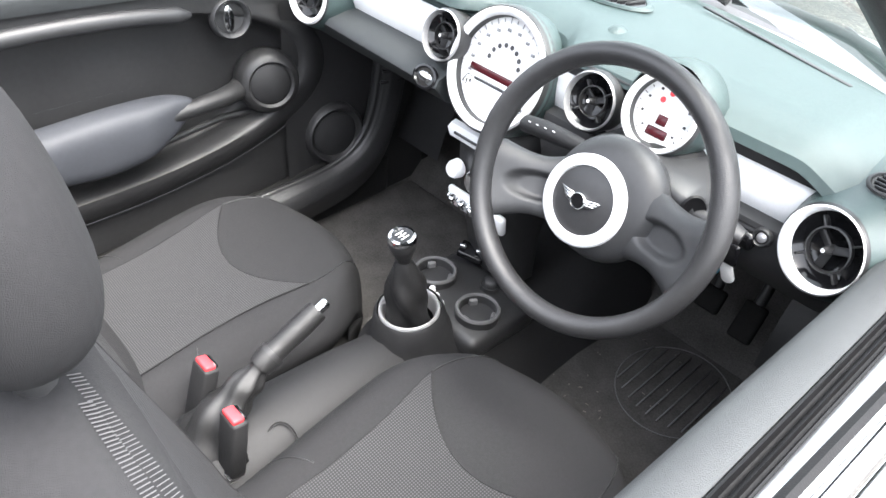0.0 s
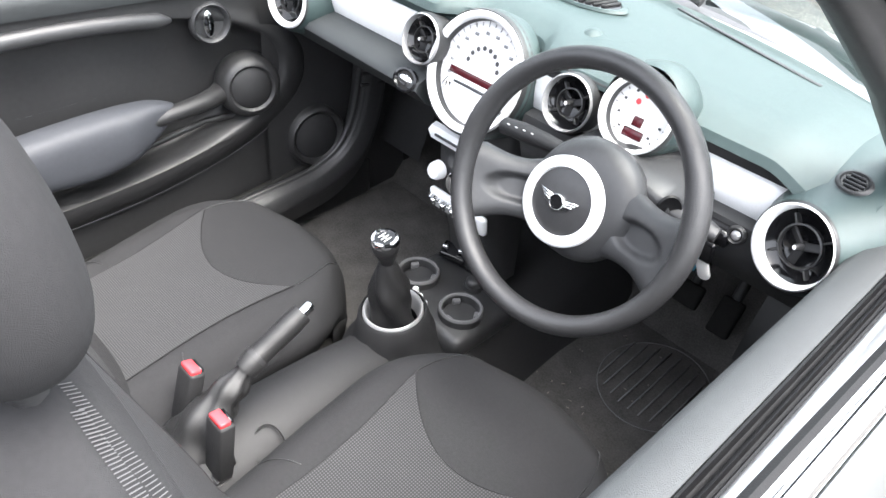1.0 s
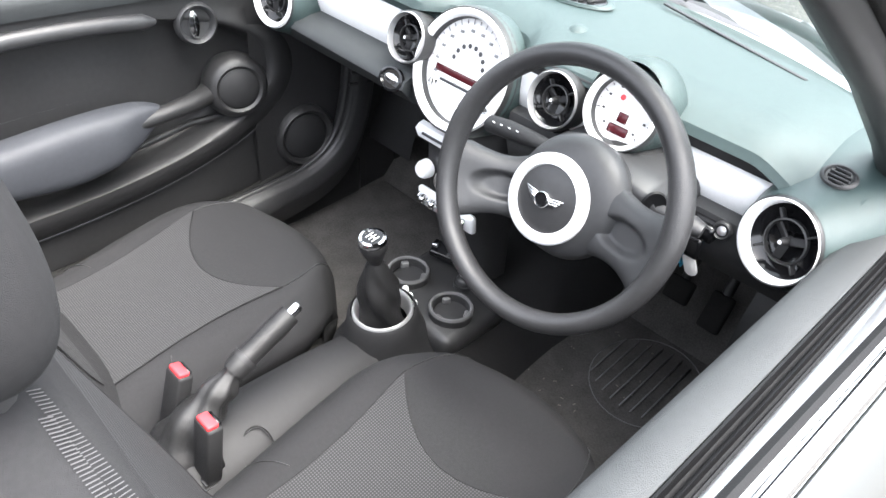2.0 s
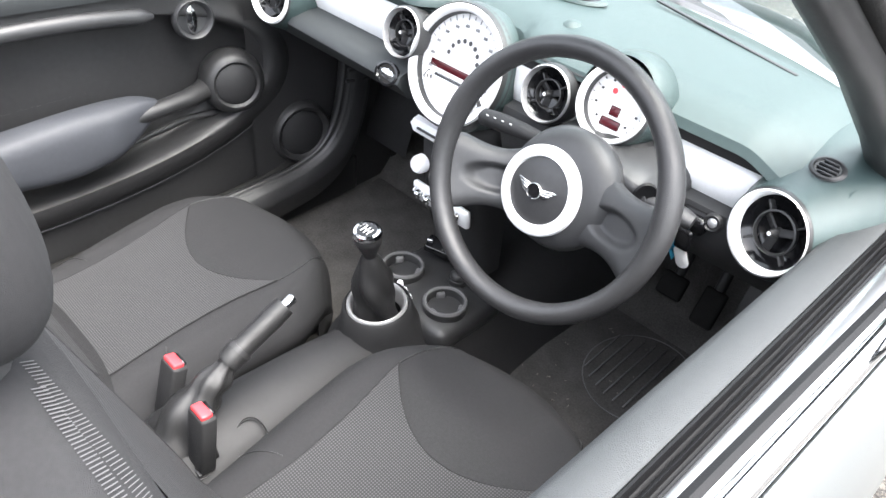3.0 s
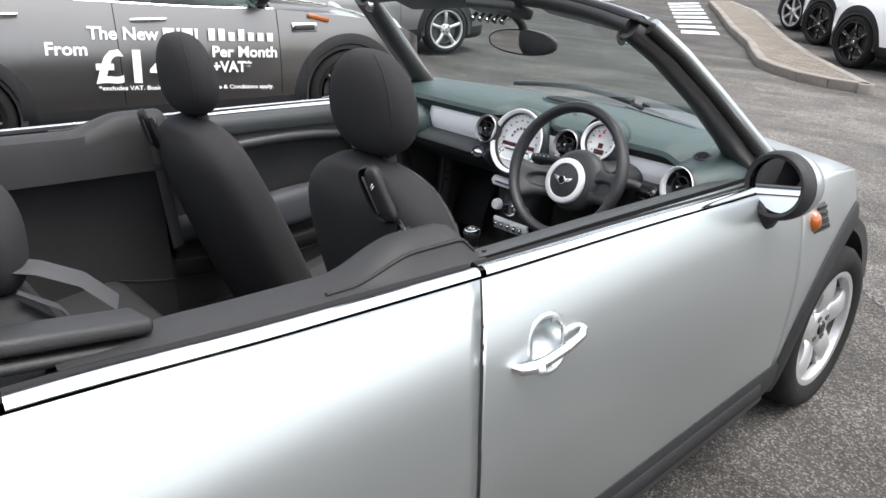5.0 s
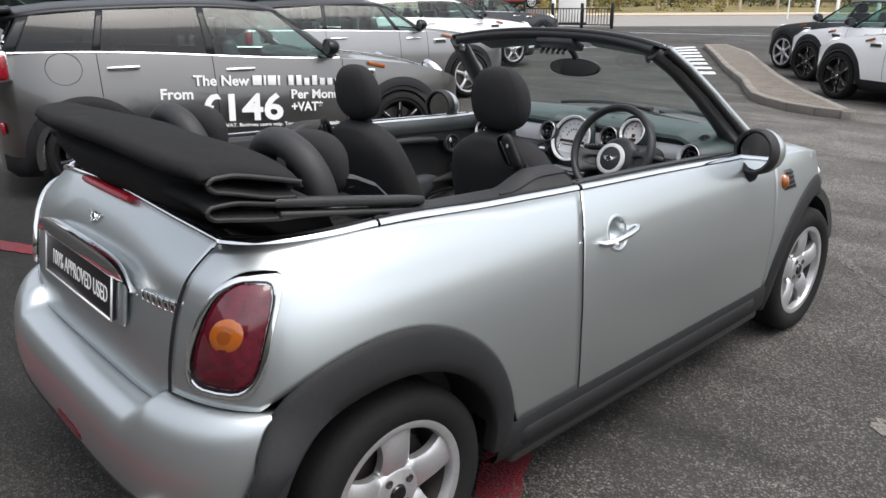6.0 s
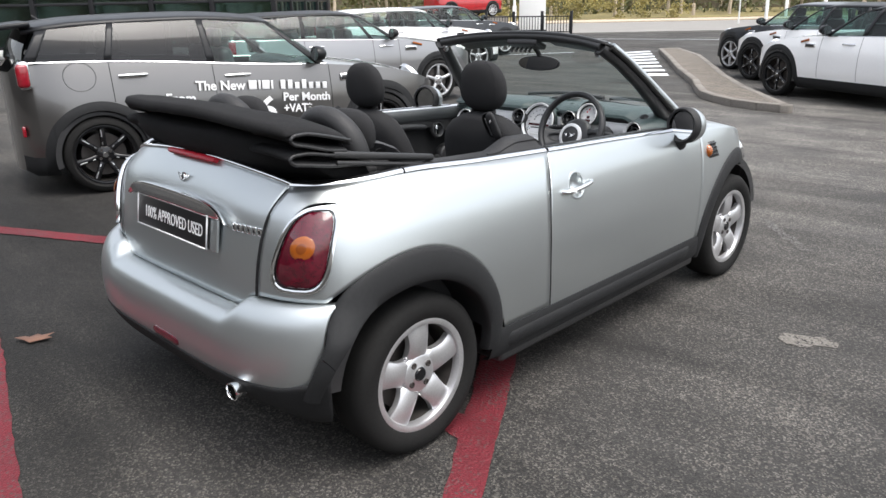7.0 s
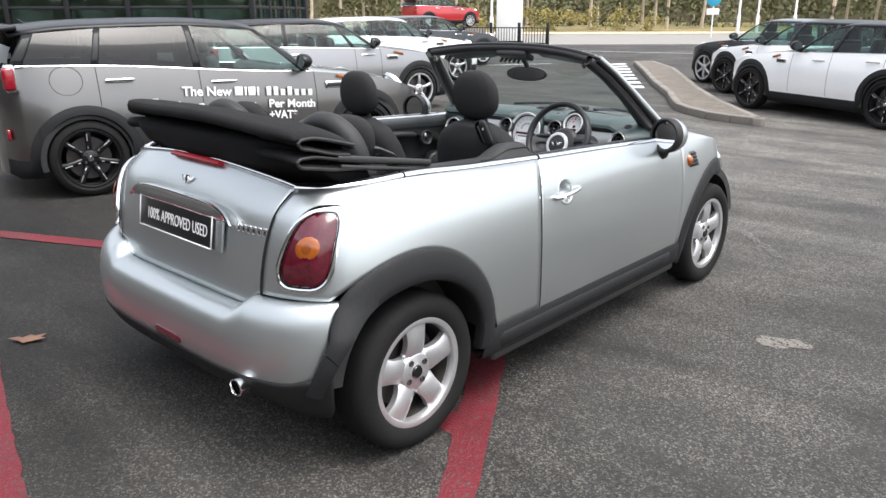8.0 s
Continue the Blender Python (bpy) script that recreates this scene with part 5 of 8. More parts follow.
for s in (1, -1):
    def fix(bm):
        return bm if s == 1 else flip(bm)
    lamp = part("tail_lamp", fix(lens(0.90, 0.004, 0.026)), LENS_DARK, car, "dark red tail lamp with an amber centre", sharp=0)
    rings = [lamp_ring(k, o) for k, o in ((1.0, -0.004), (1.012, 0.009), (0.985, 0.017), (0.935, 0.018), (0.885, 0.014), (0.868, 0.002))]
    part("lamp_surround", fix(loft(rings, caps=False)), CHROME, lamp)

    def blob(x, z, rx, rz, out, h):
        rr = []
        for t in (1.0, 0.9, 0.65, 0.35, 0.1):
            rr.append([on_back(x + rx * t * math.cos(a), z + rz * t * math.sin(a), out + h * math.sqrt(max(0, 1 - t * t)))[0] for a in np.linspace(0, 2 * math.pi, 24, endpoint=False)])
        b = loft(rr, caps=False)
        b.faces.new(list(b.verts)[-24:])
        return fix(b)

    part("turn_lens", blob(LAMP_S + 0.012, 0.838, 0.038, 0.038, 0.0255, 0.006), LENS_AMBER, lamp)
    part("bulb_glow", blob(LAMP_S + 0.011, 0.839, 0.016, 0.017, 0.0312, 0.0012), LENS_ORANGE, lamp)
    part("lamp_gasket", fix(loft([lamp_ring(k, o) for k, o in ((1.034, -0.004), (1.034, 0.003), (1.022, 0.0045), (1.004, 0.004))], caps=False)), GLOSS_BLACK, lamp)
    part("lamp_gasket", fix(loft([lamp_ring(k, o) for k, o in ((0.888, 0.006), (0.884, 0.0150), (0.870, 0.0145), (0.862, 0.006))], caps=False)), GLOSS_BLACK, lamp)

# number plate panel with its chrome brow
bp = facing((0, -0.463, 0.828), (0, -0.985, 0.16))
plate = part("plate_panel", box(0.53, 0.120, 0.010, bp @ Matrix.Translation((0, 0, 0.004)), 0.004), PLATE_BLACK, car, "black dealer plate in a pale frame")
for x, y, w, h in ((0, 0.058, 0.53, 0.005), (0, -0.058, 0.53, 0.005), (0.263, 0, 0.005, 0.12), (-0.263, 0, 0.005, 0.12)):
    part("plate_frame", box(w, h, 0.004, bp @ Matrix.Translation((x, y, 0.010))), SATIN, plate)
lettering("100% APPROVED USED", 0.062, bp @ Matrix.Translation((-0.205, -0.021, 0.0095)), WHITE_INK, plate, depth=0.0008, width=0.43, bold=0.0002)
part("plate_recess", box(0.62, 0.135, 0.012, bp @ Matrix.Translation((0, 0.004, -0.008)), 0.005), SILVER, car)


def brow():
    rings = []
    for x in np.linspace(-1, 1, 33):
        e = (1 - abs(x) ** 6)
        y = 0.075 + 0.004 - 0.03 * abs(x) ** 8
        c = Vector((0.365 * x, y + 0.004 - 0.012 * x * x, 0.004 - 0.010 * x * x))
        rings.append([bp @ (c + Vector((0, 0.033 * max(e, 0.15) * math.copysign(abs(math.cos(a)) ** 0.6, math.cos(a)), 0.020 * max(e, 0.2) * math.copysign(abs(math.sin(a)) ** 0.45, math.sin(a)) + 0.011 * math.cos(a)))) for a in np.linspace(0, 2 * math.pi, 16, endpoint=False)])
    return loft(rings)


part("boot_handle", brow(), CHROME, car, "broad chrome boot handle above the plate")


def wings(m, w, mat, parent, name="wing_badge"):
    """A plain winged roundel."""
    root = part(name, spin([(0, 0.006), (w * 0.14, 0.006), (w * 0.17, 0.003), (w * 0.17, 0)], 24, m=m), GLOSS_BLACK, parent)
    part("roundel", spin([(w * 0.15, 0.004), (w * 0.165, 0.008), (w * 0.19, 0.006), (w * 0.19, 0)], 24, m=m), mat, root)
    for s in (1, -1):
        for i in range(4):
            y0 = w * (0.11 - 0.06 * i)
            a, b = w * 0.17, w * (0.50 - 0.055 * i)
            o = [(s * a, y0), (s * b, y0 + w * 0.045), (s * (b - w * 0.02), y0 - 0.0), (s * a, y0 - w * 0.045)]
            part("feather", prism(o if s == 1 else o[::-1], 0.004, m), mat, root)
    return root


bm_ = facing((0.0, YB(0.975) - 0.004, 0.975), (0, -0.93, 0.36))
wings(bm_, 0.085, CHROME, car)
for i, (w, g) in enumerate(((0.021, 0.0), (0.021, 0.0), (0.021, 0.0), (0.02, 0.0), (0.019, 0.0), (0.021, 0.0))):
    x = 0.385 + i * 0.0255
    p, n = on_back(x, 0.868, 0.005)
    mm = facing(p, n)
    part("badge_bar", box(w, 0.030, 0.005, mm @ Matrix.Translation((0, 0, 0)), 0.004), CHROME, lid)
    part("badge_bar", box(w * 0.45, 0.012, 0.007, mm @ Matrix.Translation((0, 0, 0)), 0.002), CLADDING, lid)

# exhaust, reflectors, tow cover
ex = facing((0.505, -0.572, 0.352), (0.08, -1, -0.03)) @ Matrix.Diagonal((0.80, 0.80, 1, 1))
pipe = part("exhaust_pipe", spin([(0.030, -0.22), (0.036, -0.02), (0.040, 0.0), (0.040, 0.006), (0.034, 0.008), (0.031, 0.0), (0.028, -0.20), (0, -0.2)], 28, m=ex), CHROME, car)
part("dark_bore", spin([(0.0302, -0.006), (0.0270, -0.18), (0, -0.18)], 28, m=ex), BORE_BLACK, pipe)
part("rear_fog_lamp", tube([(x, YR(0.415) + 0.02 * x * x, 0.415) for x in np.linspace(-0.05, 0.14, 12)], [0.010] + [0.019] * 10 + [0.010], 10, flat=0.4, up=(0, 1, 0)), LENS_DARK, car, "narrow red rear fog lamp")

# door handles: scooped cup, chrome grip, lock
for s, d in ((1, door_r), (-1, door_l)):
    x0 = WZ(0.835) + SKIN
    cup = facing((s * (x0 - 0.001), 0.885, 0.836), (s, 0, 0.25))
    ring = spin([(0.0, -0.050), (0.018, -0.0465), (0.033, -0.0375), (0.043, -0.0245), (0.0480, -0.010), (0.0495, -0.001), (0.0515, 0.0010), (0.056, 0.0012), (0.062, -0.002)], 40, m=cup @ Matrix.Diagonal((1.0, 0.98, 1, 1)))
    c = part("handle_cup", ring, SILVER, d)
    z = 0.830
    grip = [(s * (x0 - 0.002), 0.788, z - 0.008), (s * (x0 + 0.014), 0.795, z - 0.008), (s * (x0 + 0.024), 0.815, z - 0.006), (s * (x0 + 0.028), 0.850, z - 0.002), (s * (x0 + 0.028), 0.905, z + 0.003), (s * (x0 + 0.022), 0.955, z + 0.007), (s * (x0 + 0.010), 0.980, z + 0.009), (s * (x0 - 0.002), 0.986, z + 0.009)]
    h = part("door_handle", tube(grip, [0.009, 0.0112, 0.0122, 0.0112, 0.0098, 0.0088, 0.008, 0.006], 14), CHROME, d, "chrome pull handle")
    part("lock_cover", spin([(0, 0.003), (0.006, 0.0025), (0.008, 0.0)], 14, m=facing((s * (x0 + 0.0385), 0.822, z - 0.005), (s, -0.2, 0))), SATIN, h)

# side repeaters in their grille
for s in (1, -1):
    p = wrap(u_at(2.07, YB, 0.8), 0.795, YB)
    fm = facing((s * (p.x - 0.004), 2.105, 0.80), (s, -0.06, 0.18))
    o = [(-0.062, -0.040), (0.070, -0.040), (0.030, 0.045), (-0.05, 0.045)] if s == 1 else [(0.062, -0.040), (0.05, 0.045), (-0.03, 0.045), (-0.070, -0.040)]
    g = part("side_grille", prism([(x, y) for x, y in o], 0.010, fm), PLASTIC, car)
    for i in range(4):
        part("grille_slat", box(0.085 - 0.01 * i, 0.010, 0.006, fm @ Matrix.Translation((s * 0.012, -0.026 + 0.019 * i, 0.011)), 0.002), GLOSS_BLACK, g)
    part("side_repeater", spin([(0, 0.022), (0.016, 0.018), (0.027, 0.006), (0.029, -0.004)], 24, m=fm @ Matrix.Translation((-s * 0.036, 0.0, 0.010)) @ Matrix.Diagonal((0.85, 1.15, 1, 1))), LENS_AMBER, g, "amber side repeater")

# head lamps seen over the wings
for s in (1, -1):
    hm = facing((s * 0.60, 2.80, 0.70), (s * 0.30, 0.75, 0.55))
    hl = part("headlamp", spin([(0, 0.05), (0.08, 0.042), (0.115, 0.01), (0.122, -0.03)], 32, m=hm), LENS_CLEAR, car)
    part("headlamp_ring", spin([(0.116, 0.012), (0.126, 0.022), (0.136, 0.01), (0.136, -0.04)], 32, m=hm), CHROME, hl)


def mirror(s):
    """A door mirror: oval black case with a silver cap, glass facing back, on a short foot."""
    m = facing((0.849, 1.752, 0.974) if s > 0 else (-0.842, 1.665, 0.985), (-s * (0.22 if s > 0 else 0.12), -1, 0.10)) @ Matrix.Diagonal((0.83, 0.79, 0.9, 1))
    case = part("door_mirror", spin([(0.088, 0.020), (0.100, 0.024), (0.109, 0.016), (0.112, 0.0), (0.111, -0.020)], 40, m=m), CONSOLE, car, "round door mirror with a silver back")
    part("mirror_cap", spin([(0.110, -0.016), (0.108, -0.045), (0.095, -0.078), (0.065, -0.100), (0, -0.110)], 40, m=m), SILVER, case)
    part("mirror_pane", spin([(0, 0.006), (0.091, 0.006)], 40, m=m), MIRROR, case)
    part("mirror_foot", tube([(s * 0.742, 1.805, 0.906), (s * 0.766, 1.798, 0.890), (s * 0.792, 1.788, 0.880), (s * 0.815, 1.776, 0.888), (s * 0.834, 1.770, 0.910)], [0.046, 0.053, 0.054, 0.048, 0.036], 16, flat=0.95), CONSOLE, case)


mirror(1)
mirror(-1)

# windscreen frame, glass, header
FOOT = [Vector((0.700, 1.985, 0.945)), Vector((0.655, 1.86, 1.06)), Vector((0.612, 1.74, 1.17)), Vector((0.568, 1.62, 1.275)), Vector((0.530, 1.53, 1.345))]


def header_path(n=31, w=0.535, dy=0.0, dz=0.0):
    return [Vector((w * k, 1.535 + 0.075 * (1 - k * k) + dy, 1.345 + 0.040 * (1 - abs(k) ** 2.4) + dz)) for k in np.linspace(-1, 1, n)]


frame_ = part("windscreen_frame", tube([p + Vector((0, -0.02, 0.0)) for p in header_path()], 0.036, 12, flat=0.75), DOOR_CARD, car, "black windscreen header and pillars")
ends = [[Vector((s * x, y, z)) for x, y, z in ((0.574, 1.585, 1.312), (0.563, 1.545, 1.345))] for s in (-1, 1)]
part("header_seal", tube(ends[0] + header_path(31, 0.548, -0.035, 0.016) + ends[1][::-1], [0.008, 0.013] + [0.017] * 31 + [0.013, 0.008], 10, flat=0.6), SEAL, frame_)
part("header_lip", tube(header_path(31, 0.535, 0.035, 0.002), 0.016, 8), SILVER, frame_)
for s in (1, -1):
    inner = [Vector((s * p.x, p.y, p.z)) for p in FOOT]
    part("pillar_trim", tube([p + Vector((s * o, -0.030, -0.004)) for p, o in zip(inner, (-0.022, -0.004, 0.006, 0.004, -0.004))], [0.052, 0.042, 0.037, 0.036, 0.036], 12, flat=0.8), DOOR_CARD, frame_)
    part("pillar_skin", tube([p + Vector((s * 0.030, 0.018, 0.004)) for p in inner], [0.030, 0.026, 0.023, 0.021, 0.020], 12, flat=0.8), SILVER, frame_)
    part("pillar_seal", tube([p + Vector((s * 0.046, -0.020, -0.002)) for p in inner], 0.013, 8), RUBBER, frame_)
    part("roof_catch", spin([(0, 0.016), (0.014, 0.014), (0.018, 0.0)], 18, m=facing((s * 0.507, 1.512, 1.318), (0, -1, -0.2)) @ Matrix.Diagonal((1, 1.3, 1, 1))), CHROME, frame_, "bright roof catch")
rows = []
for v in np.linspace(0, 1, 12):
    w = 0.665 + (0.515 - 0.665) * v
    y, z = 2.03 + (1.565 - 2.03) * v, 0.955 + (1.350 - 0.955) * v
    rows.append([Vector((w * k, y + (0.24 - 0.16 * v) * (1 - k * k), z + (0.02 + 0.012 * v) * (1 - k * k))) for k in np.linspace(-1, 1, 25)])
ws = part("windscreen", sheet(rows), GLASS, car, "clear windscreen with a faint green tint")
ws.visible_shadow = False
for x0, x1, y0, y1 in ((-0.42, 0.10, 2.14, 2.19), (0.14, 0.58, 2.20, 2.05)):
    blade = [(x0 + (x1 - x0) * t, y0 + (y1 - y0) * t + 0.05 * math.sin(math.pi * t) + 0.02, 1.005 + 0.012 * math.sin(math.pi * t)) for t in np.linspace(0, 1, 12)]
    wa = part("wiper", tube(blade, 0.011, 8), PLASTIC, car)
    part("wiper_arm", tube([(x1, y1 + 0.09, 0.975), (x1 - 0.1, y1 + 0.09, 1.000), ((x0 + x1) / 2, (y0 + y1) / 2 + 0.085, 1.018)], 0.010, 8), PLASTIC, wa)
part("scuttle", sheet([[Vector((0.66 * k, 2.02 + 0.26 * (1 - k * k) + d, z + 0.02 * (1 - k * k))) for k in np.linspace(-1, 1, 21)] for d, z in ((-0.03, 0.945), (0.10, 0.935), (0.22, 0.925))]), PLASTIC, car)

# inner mirror and console
im = facing((0.0, 1.715, 1.238), (0.12, -1, 0.02))
rv = part("rear_view_mirror", loft([[im @ Vector((0.128 * k * math.cos(a), 0.040 * k * math.copysign(abs(math.sin(a)) ** 0.8, math.sin(a)), h)) for a in np.linspace(0, 2 * math.pi, 36, endpoint=False)] for k, h in ((0.4, -0.030), (0.85, -0.022), (0.98, -0.008), (1.0, 0.006), (0.96, 0.010))]), PLASTIC, car, "black oval rear-view mirror")
part("mirror_pane", loft([[im @ Vector((0.118 * math.cos(a), 0.034 * math.copysign(abs(math.sin(a)) ** 0.8, math.sin(a)), h)) for a in np.linspace(0, 2 * math.pi, 36, endpoint=False)] for h in (0.008, 0.0115)]), MIRROR, rv)
part("mirror_stem", tube([(0, 1.735, 1.25), (0, 1.70, 1.30), (0, 1.64, 1.345)], 0.014, 10), PLASTIC, rv)
oc = part("roof_switch_panel", box(0.20, 0.10, 0.035, Matrix.Translation((0, 1.600, 1.345)) @ Matrix.Rotation(radians(-20), 4, "X"), 0.012, 3), PLASTIC, car)
for i in range(5):
    part("toggle", tube([(-0.06 + 0.03 * i, 1.570, 1.325), (-0.06 + 0.03 * i, 1.550, 1.310)], [0.007, 0.009], 8), CHROME, oc)
for s in (1, -1):
    part("sun_visor", box(0.36, 0.13, 0.022, Matrix.Translation((s * 0.30, 1.625, 1.348)) @ Matrix.Rotation(radians(-22), 4, "X") @ Matrix.Rotation(radians(s * 6), 4, "Y"), 0.010, 3), PLASTIC_SOFT, car)


# ==== the open car: inside ====
def tub():
    """Inner walls and floor of the cabin."""
    tub_ = part("floor_pan", sheet([[Vector((x, y, z)) for x in np.linspace(-0.68, 0.68, 24)] for y, z in ((-0.20, 0.42), (0.30, 0.40), (0.55, 0.24), (0.9, 0.20), (1.4, 0.19), (1.9, 0.20), (2.14, 0.213), (2.22, 0.30), (2.26, 0.75))]), CARPET, car, "worn black carpet with bits of grit")
    return tub_


pan = tub()
# dark sheet added over the carpet to keep the rear footwell dark
part("rear_floor", sheet([[Vector((x, y, z)) for x in np.linspace(-0.66, 0.66, 10)] for y, z in ((-0.18, 0.428), (0.30, 0.408), (0.55, 0.250), (0.98, 0.212))]), CONSOLE, car)
part("bulkhead", box(1.24, 0.04, 0.66, Matrix.Translation((0, -0.20, 0.66))), PLASTIC, car)


def step(a, b, v):
    t = min(max((v - a) / (b - a), 0), 1)
    return t * t * (3 - 2 * t)


def door_card():
    """The inner door trim: a long oval hollow with a rolled edge, and a seam round it."""
    def oval(a, k, cy, cz, ry, rz):
        c, q = math.cos(a), math.sin(a)
        return Vector((0, cy + k * ry * math.copysign(abs(c) ** (2 / 2.2), c), cz + k * rz * math.copysign(abs(q) ** (2 / 2.2), q)))

    inner, outer = (1.16, 0.698, 0.590, 0.188), (1.15, 0.676, 0.685, 0.238)
    rows = []
    angles = np.linspace(0, 2 * math.pi, 121)
    plan = [(k, 0.0, 0.048) for k in (0.0005, 0.4, 0.7, 0.84, 0.90)] + [(k, 0.0, d) for k, d in ((0.93, 0.043), (0.955, 0.030), (0.975, 0.008), (0.99, -0.012), (1.005, -0.022), (1.02, -0.027))]
    plan += [(1.03, f, -0.028 * math.cos(f * math.pi / 2) ** 0.8) for f in (0.12, 0.3, 0.5, 0.7, 0.85, 0.95, 0.995)] + [(k, 1.0, 0.013) for k in (1.012, 1.10, 1.3, 1.7, 2.4, 3.5)]
    for k, f, d in plan:
        row = []
        for a in angles:
            p = oval(a, k, *inner).lerp(oval(a, 1.0 if f < 1 else k, *outer), f)
            y = min(max(p.y, 0.80), 2.05)
            z = min(max(p.z, 0.33), BELT(y) - 0.028)
            low = 1 - step(0.74, 0.86, z)
            row.append(Vector((0.668 + (d if d > 0.02 else d * low) - 0.010 * step(0.90, 0.95, z), y, z)))
        rows.append(row)
    bm = sheet(rows)
    bmesh.ops.dissolve_degenerate(bm, dist=1e-5, edges=bm.edges)
    return bm


def door_inside(s, d):
    sg = lambda p: (s * p[0], p[1], p[2])
    fx = (lambda b: b) if s == 1 else flip
    part("door_card", fx(door_card()), DOOR_CARD, d, "black moulded door card")
    rows = []
    for y in np.linspace(0.785, 1.98, 30):
        z = BELT(y)
        rows.append([Vector((0.658, y, z - 0.055)), Vector((0.651, y, z - 0.030)), Vector((0.654, y, z - 0.012)), Vector((0.664, y, z - 0.002)), Vector((0.697, y, z + 0.002)), Vector((0.702, y, z - 0.001)), Vector((0.704, y, z - 0.014))])
    part("door_top", fx(sheet(rows)), DOOR_TOP, d, "soft grey door top")
    rows = []
    for y in np.linspace(0.785, 1.98, 30):
        z = BELT(y)
        rows.append([Vector((0.702 + 0.028 * o, y, z + h)) for o, h in ((0.0, -0.016), (0.06, 0.000), (0.16, 0.001), (0.24, -0.010), (0.40, -0.012), (0.46, -0.003), (0.58, -0.001), (0.66, -0.008), (0.78, -0.009), (0.86, -0.001), (1.0, -0.003))])
    part("window_seal", fx(sheet(rows)), SEAL, d, "ribbed black window seal")
    rows = []
    for y in np.linspace(0.785, 1.925, 34):
        z = BELT(y)
        xo = wrap(u_at(y, YB, 0.95), z, YB).x
        rows.append([Vector((0.729 + (xo - 0.741) * o, y, z + h)) for o, h in ((0.0, -0.012), (0.0, -0.002), (0.06, 0.003), (0.25, 0.006), (0.5, 0.0075), (0.75, 0.008), (1.0, 0.007))])
    part("belt_cap", fx(sheet(rows)), BELT_CHROME, d, "bright window ledge trim")
    edge = []
    for y in np.linspace(1.62, 1.90, 16):
        xo = wrap(u_at(y, YB, 0.95), BELT(y), YB).x
        edge.append((s * (0.729 + (xo - 0.741) * 0.98), y, BELT(y) + 0.006))
    part("belt_wedge", tube(edge, [0.0048 - 0.00025 * i for i in range(16)], 8), SEAL, d, "tapering black strip below the ledge trim")
    top_z = curve((0.80, 0.668), (1.10, 0.684), (1.30, 0.694), (1.40, 0.692), (1.44, 0.683), (1.466, 0.672))
    low_z = curve((0.80, 0.600), (1.10, 0.576), (1.25, 0.560), (1.33, 0.570), (1.40, 0.604), (1.44, 0.634), (1.466, 0.652))
    rings = []
    for y in np.linspace(0.82, 1.464, 48):
        mid, hh = (top_z(y) + low_z(y)) / 2, (top_z(y) - low_z(y)) / 2
        w = 0.044 * min(1, (1.472 - y) / 0.12) ** 0.5
        rings.append([Vector((s * (0.664 - 0.012 * min(1, (y - 0.8) / 0.3) - w * math.copysign(abs(math.cos(a)) ** 0.55, math.cos(a))), y, mid + hh * math.copysign(abs(math.sin(a)) ** 0.62, math.sin(a)))) for a in np.linspace(0, 2 * math.pi, 28, endpoint=False)])
    part("armrest", loft(rings), ARMREST, d, "grey-blue padded armrest", sharp=0)
    part("pocket_lip", tube([sg(p) for p in ((0.690, 1.18, 0.548), (0.690, 1.38, 0.560), (0.688, 1.55, 0.584), (0.682, 1.62, 0.582), (0.676, 1.67, 0.566))], [0.004, 0.007, 0.008, 0.008, 0.004], 10), PLASTIC, d)
    part("grab_bar", tube([sg(p) for p in ((0.640, 1.38, 0.652), (0.640, 1.46, 0.655), (0.644, 1.53, 0.658), (0.668, 1.580, 0.652), (0.695, 1.615, 0.650))], [0.022, 0.020, 0.022, 0.025, 0.026], 18, flat=0.9), DOOR_CARD, d)
    pod = facing((s * 0.648, 1.658, 0.660), (-s, -0.25, 0.12)) @ Matrix.Scale(0.86, 4)
    sp = part("tweeter_pod", spin([(0.066, -0.085), (0.082, -0.065), (0.090, -0.040), (0.089, -0.012), (0.082, 0.008), (0.073, 0.019), (0.064, 0.022), (0.057, 0.016)], 40, m=pod), DOOR_CARD, d)
    part("tweeter_grille", spin([(0, 0.020), (0.050, 0.018), (0.057, 0.012)], 36, m=pod), CONSOLE, sp)
    rel = facing((s * 0.664, 1.583, 0.826), (-s, -0.1, 0.08))
    bz = part("release_bezel", spin([(0.047, -0.01), (0.046, 0.006), (0.041, 0.010), (0.036, 0.006), (0.033, -0.006), (0, -0.010)], 36, m=rel), PLASTIC_SOFT, d)
    part("door_release", prism([(0.022 * math.cos(a) - 0.010, 0.030 * math.sin(a)) for a in np.linspace(0, 2 * math.pi, 24, endpoint=False)], 0.012, rel @ Matrix.Diagonal((0.55, 1, 1, 1)) @ Matrix.Translation((0, 0, -0.006)), 0.003), CHROME, bz, "chrome door release")
    seam = [(s * 0.672, 1.15 + 0.692 * math.copysign(abs(math.cos(a)) ** (2 / 2.2), math.cos(a)), 0.676 + 0.242 * math.copysign(abs(math.sin(a)) ** (2 / 2.2), math.sin(a))) for a in np.linspace(0.25, -2.4, 50)]
    part("door_seam", tube(seam, 0.0028, 6), PLASTIC_SOFT, d)
    roll = []
    for a in np.linspace(radians(58), radians(120), 40):
        cy, cz = math.cos(a), math.sin(a)
        roll.append((s * 0.662, 1.16 + 0.590 * math.copysign(abs(cy) ** (2 / 2.2), cy), 0.690 + 0.188 * math.copysign(abs(cz) ** (2 / 2.2), cz)))
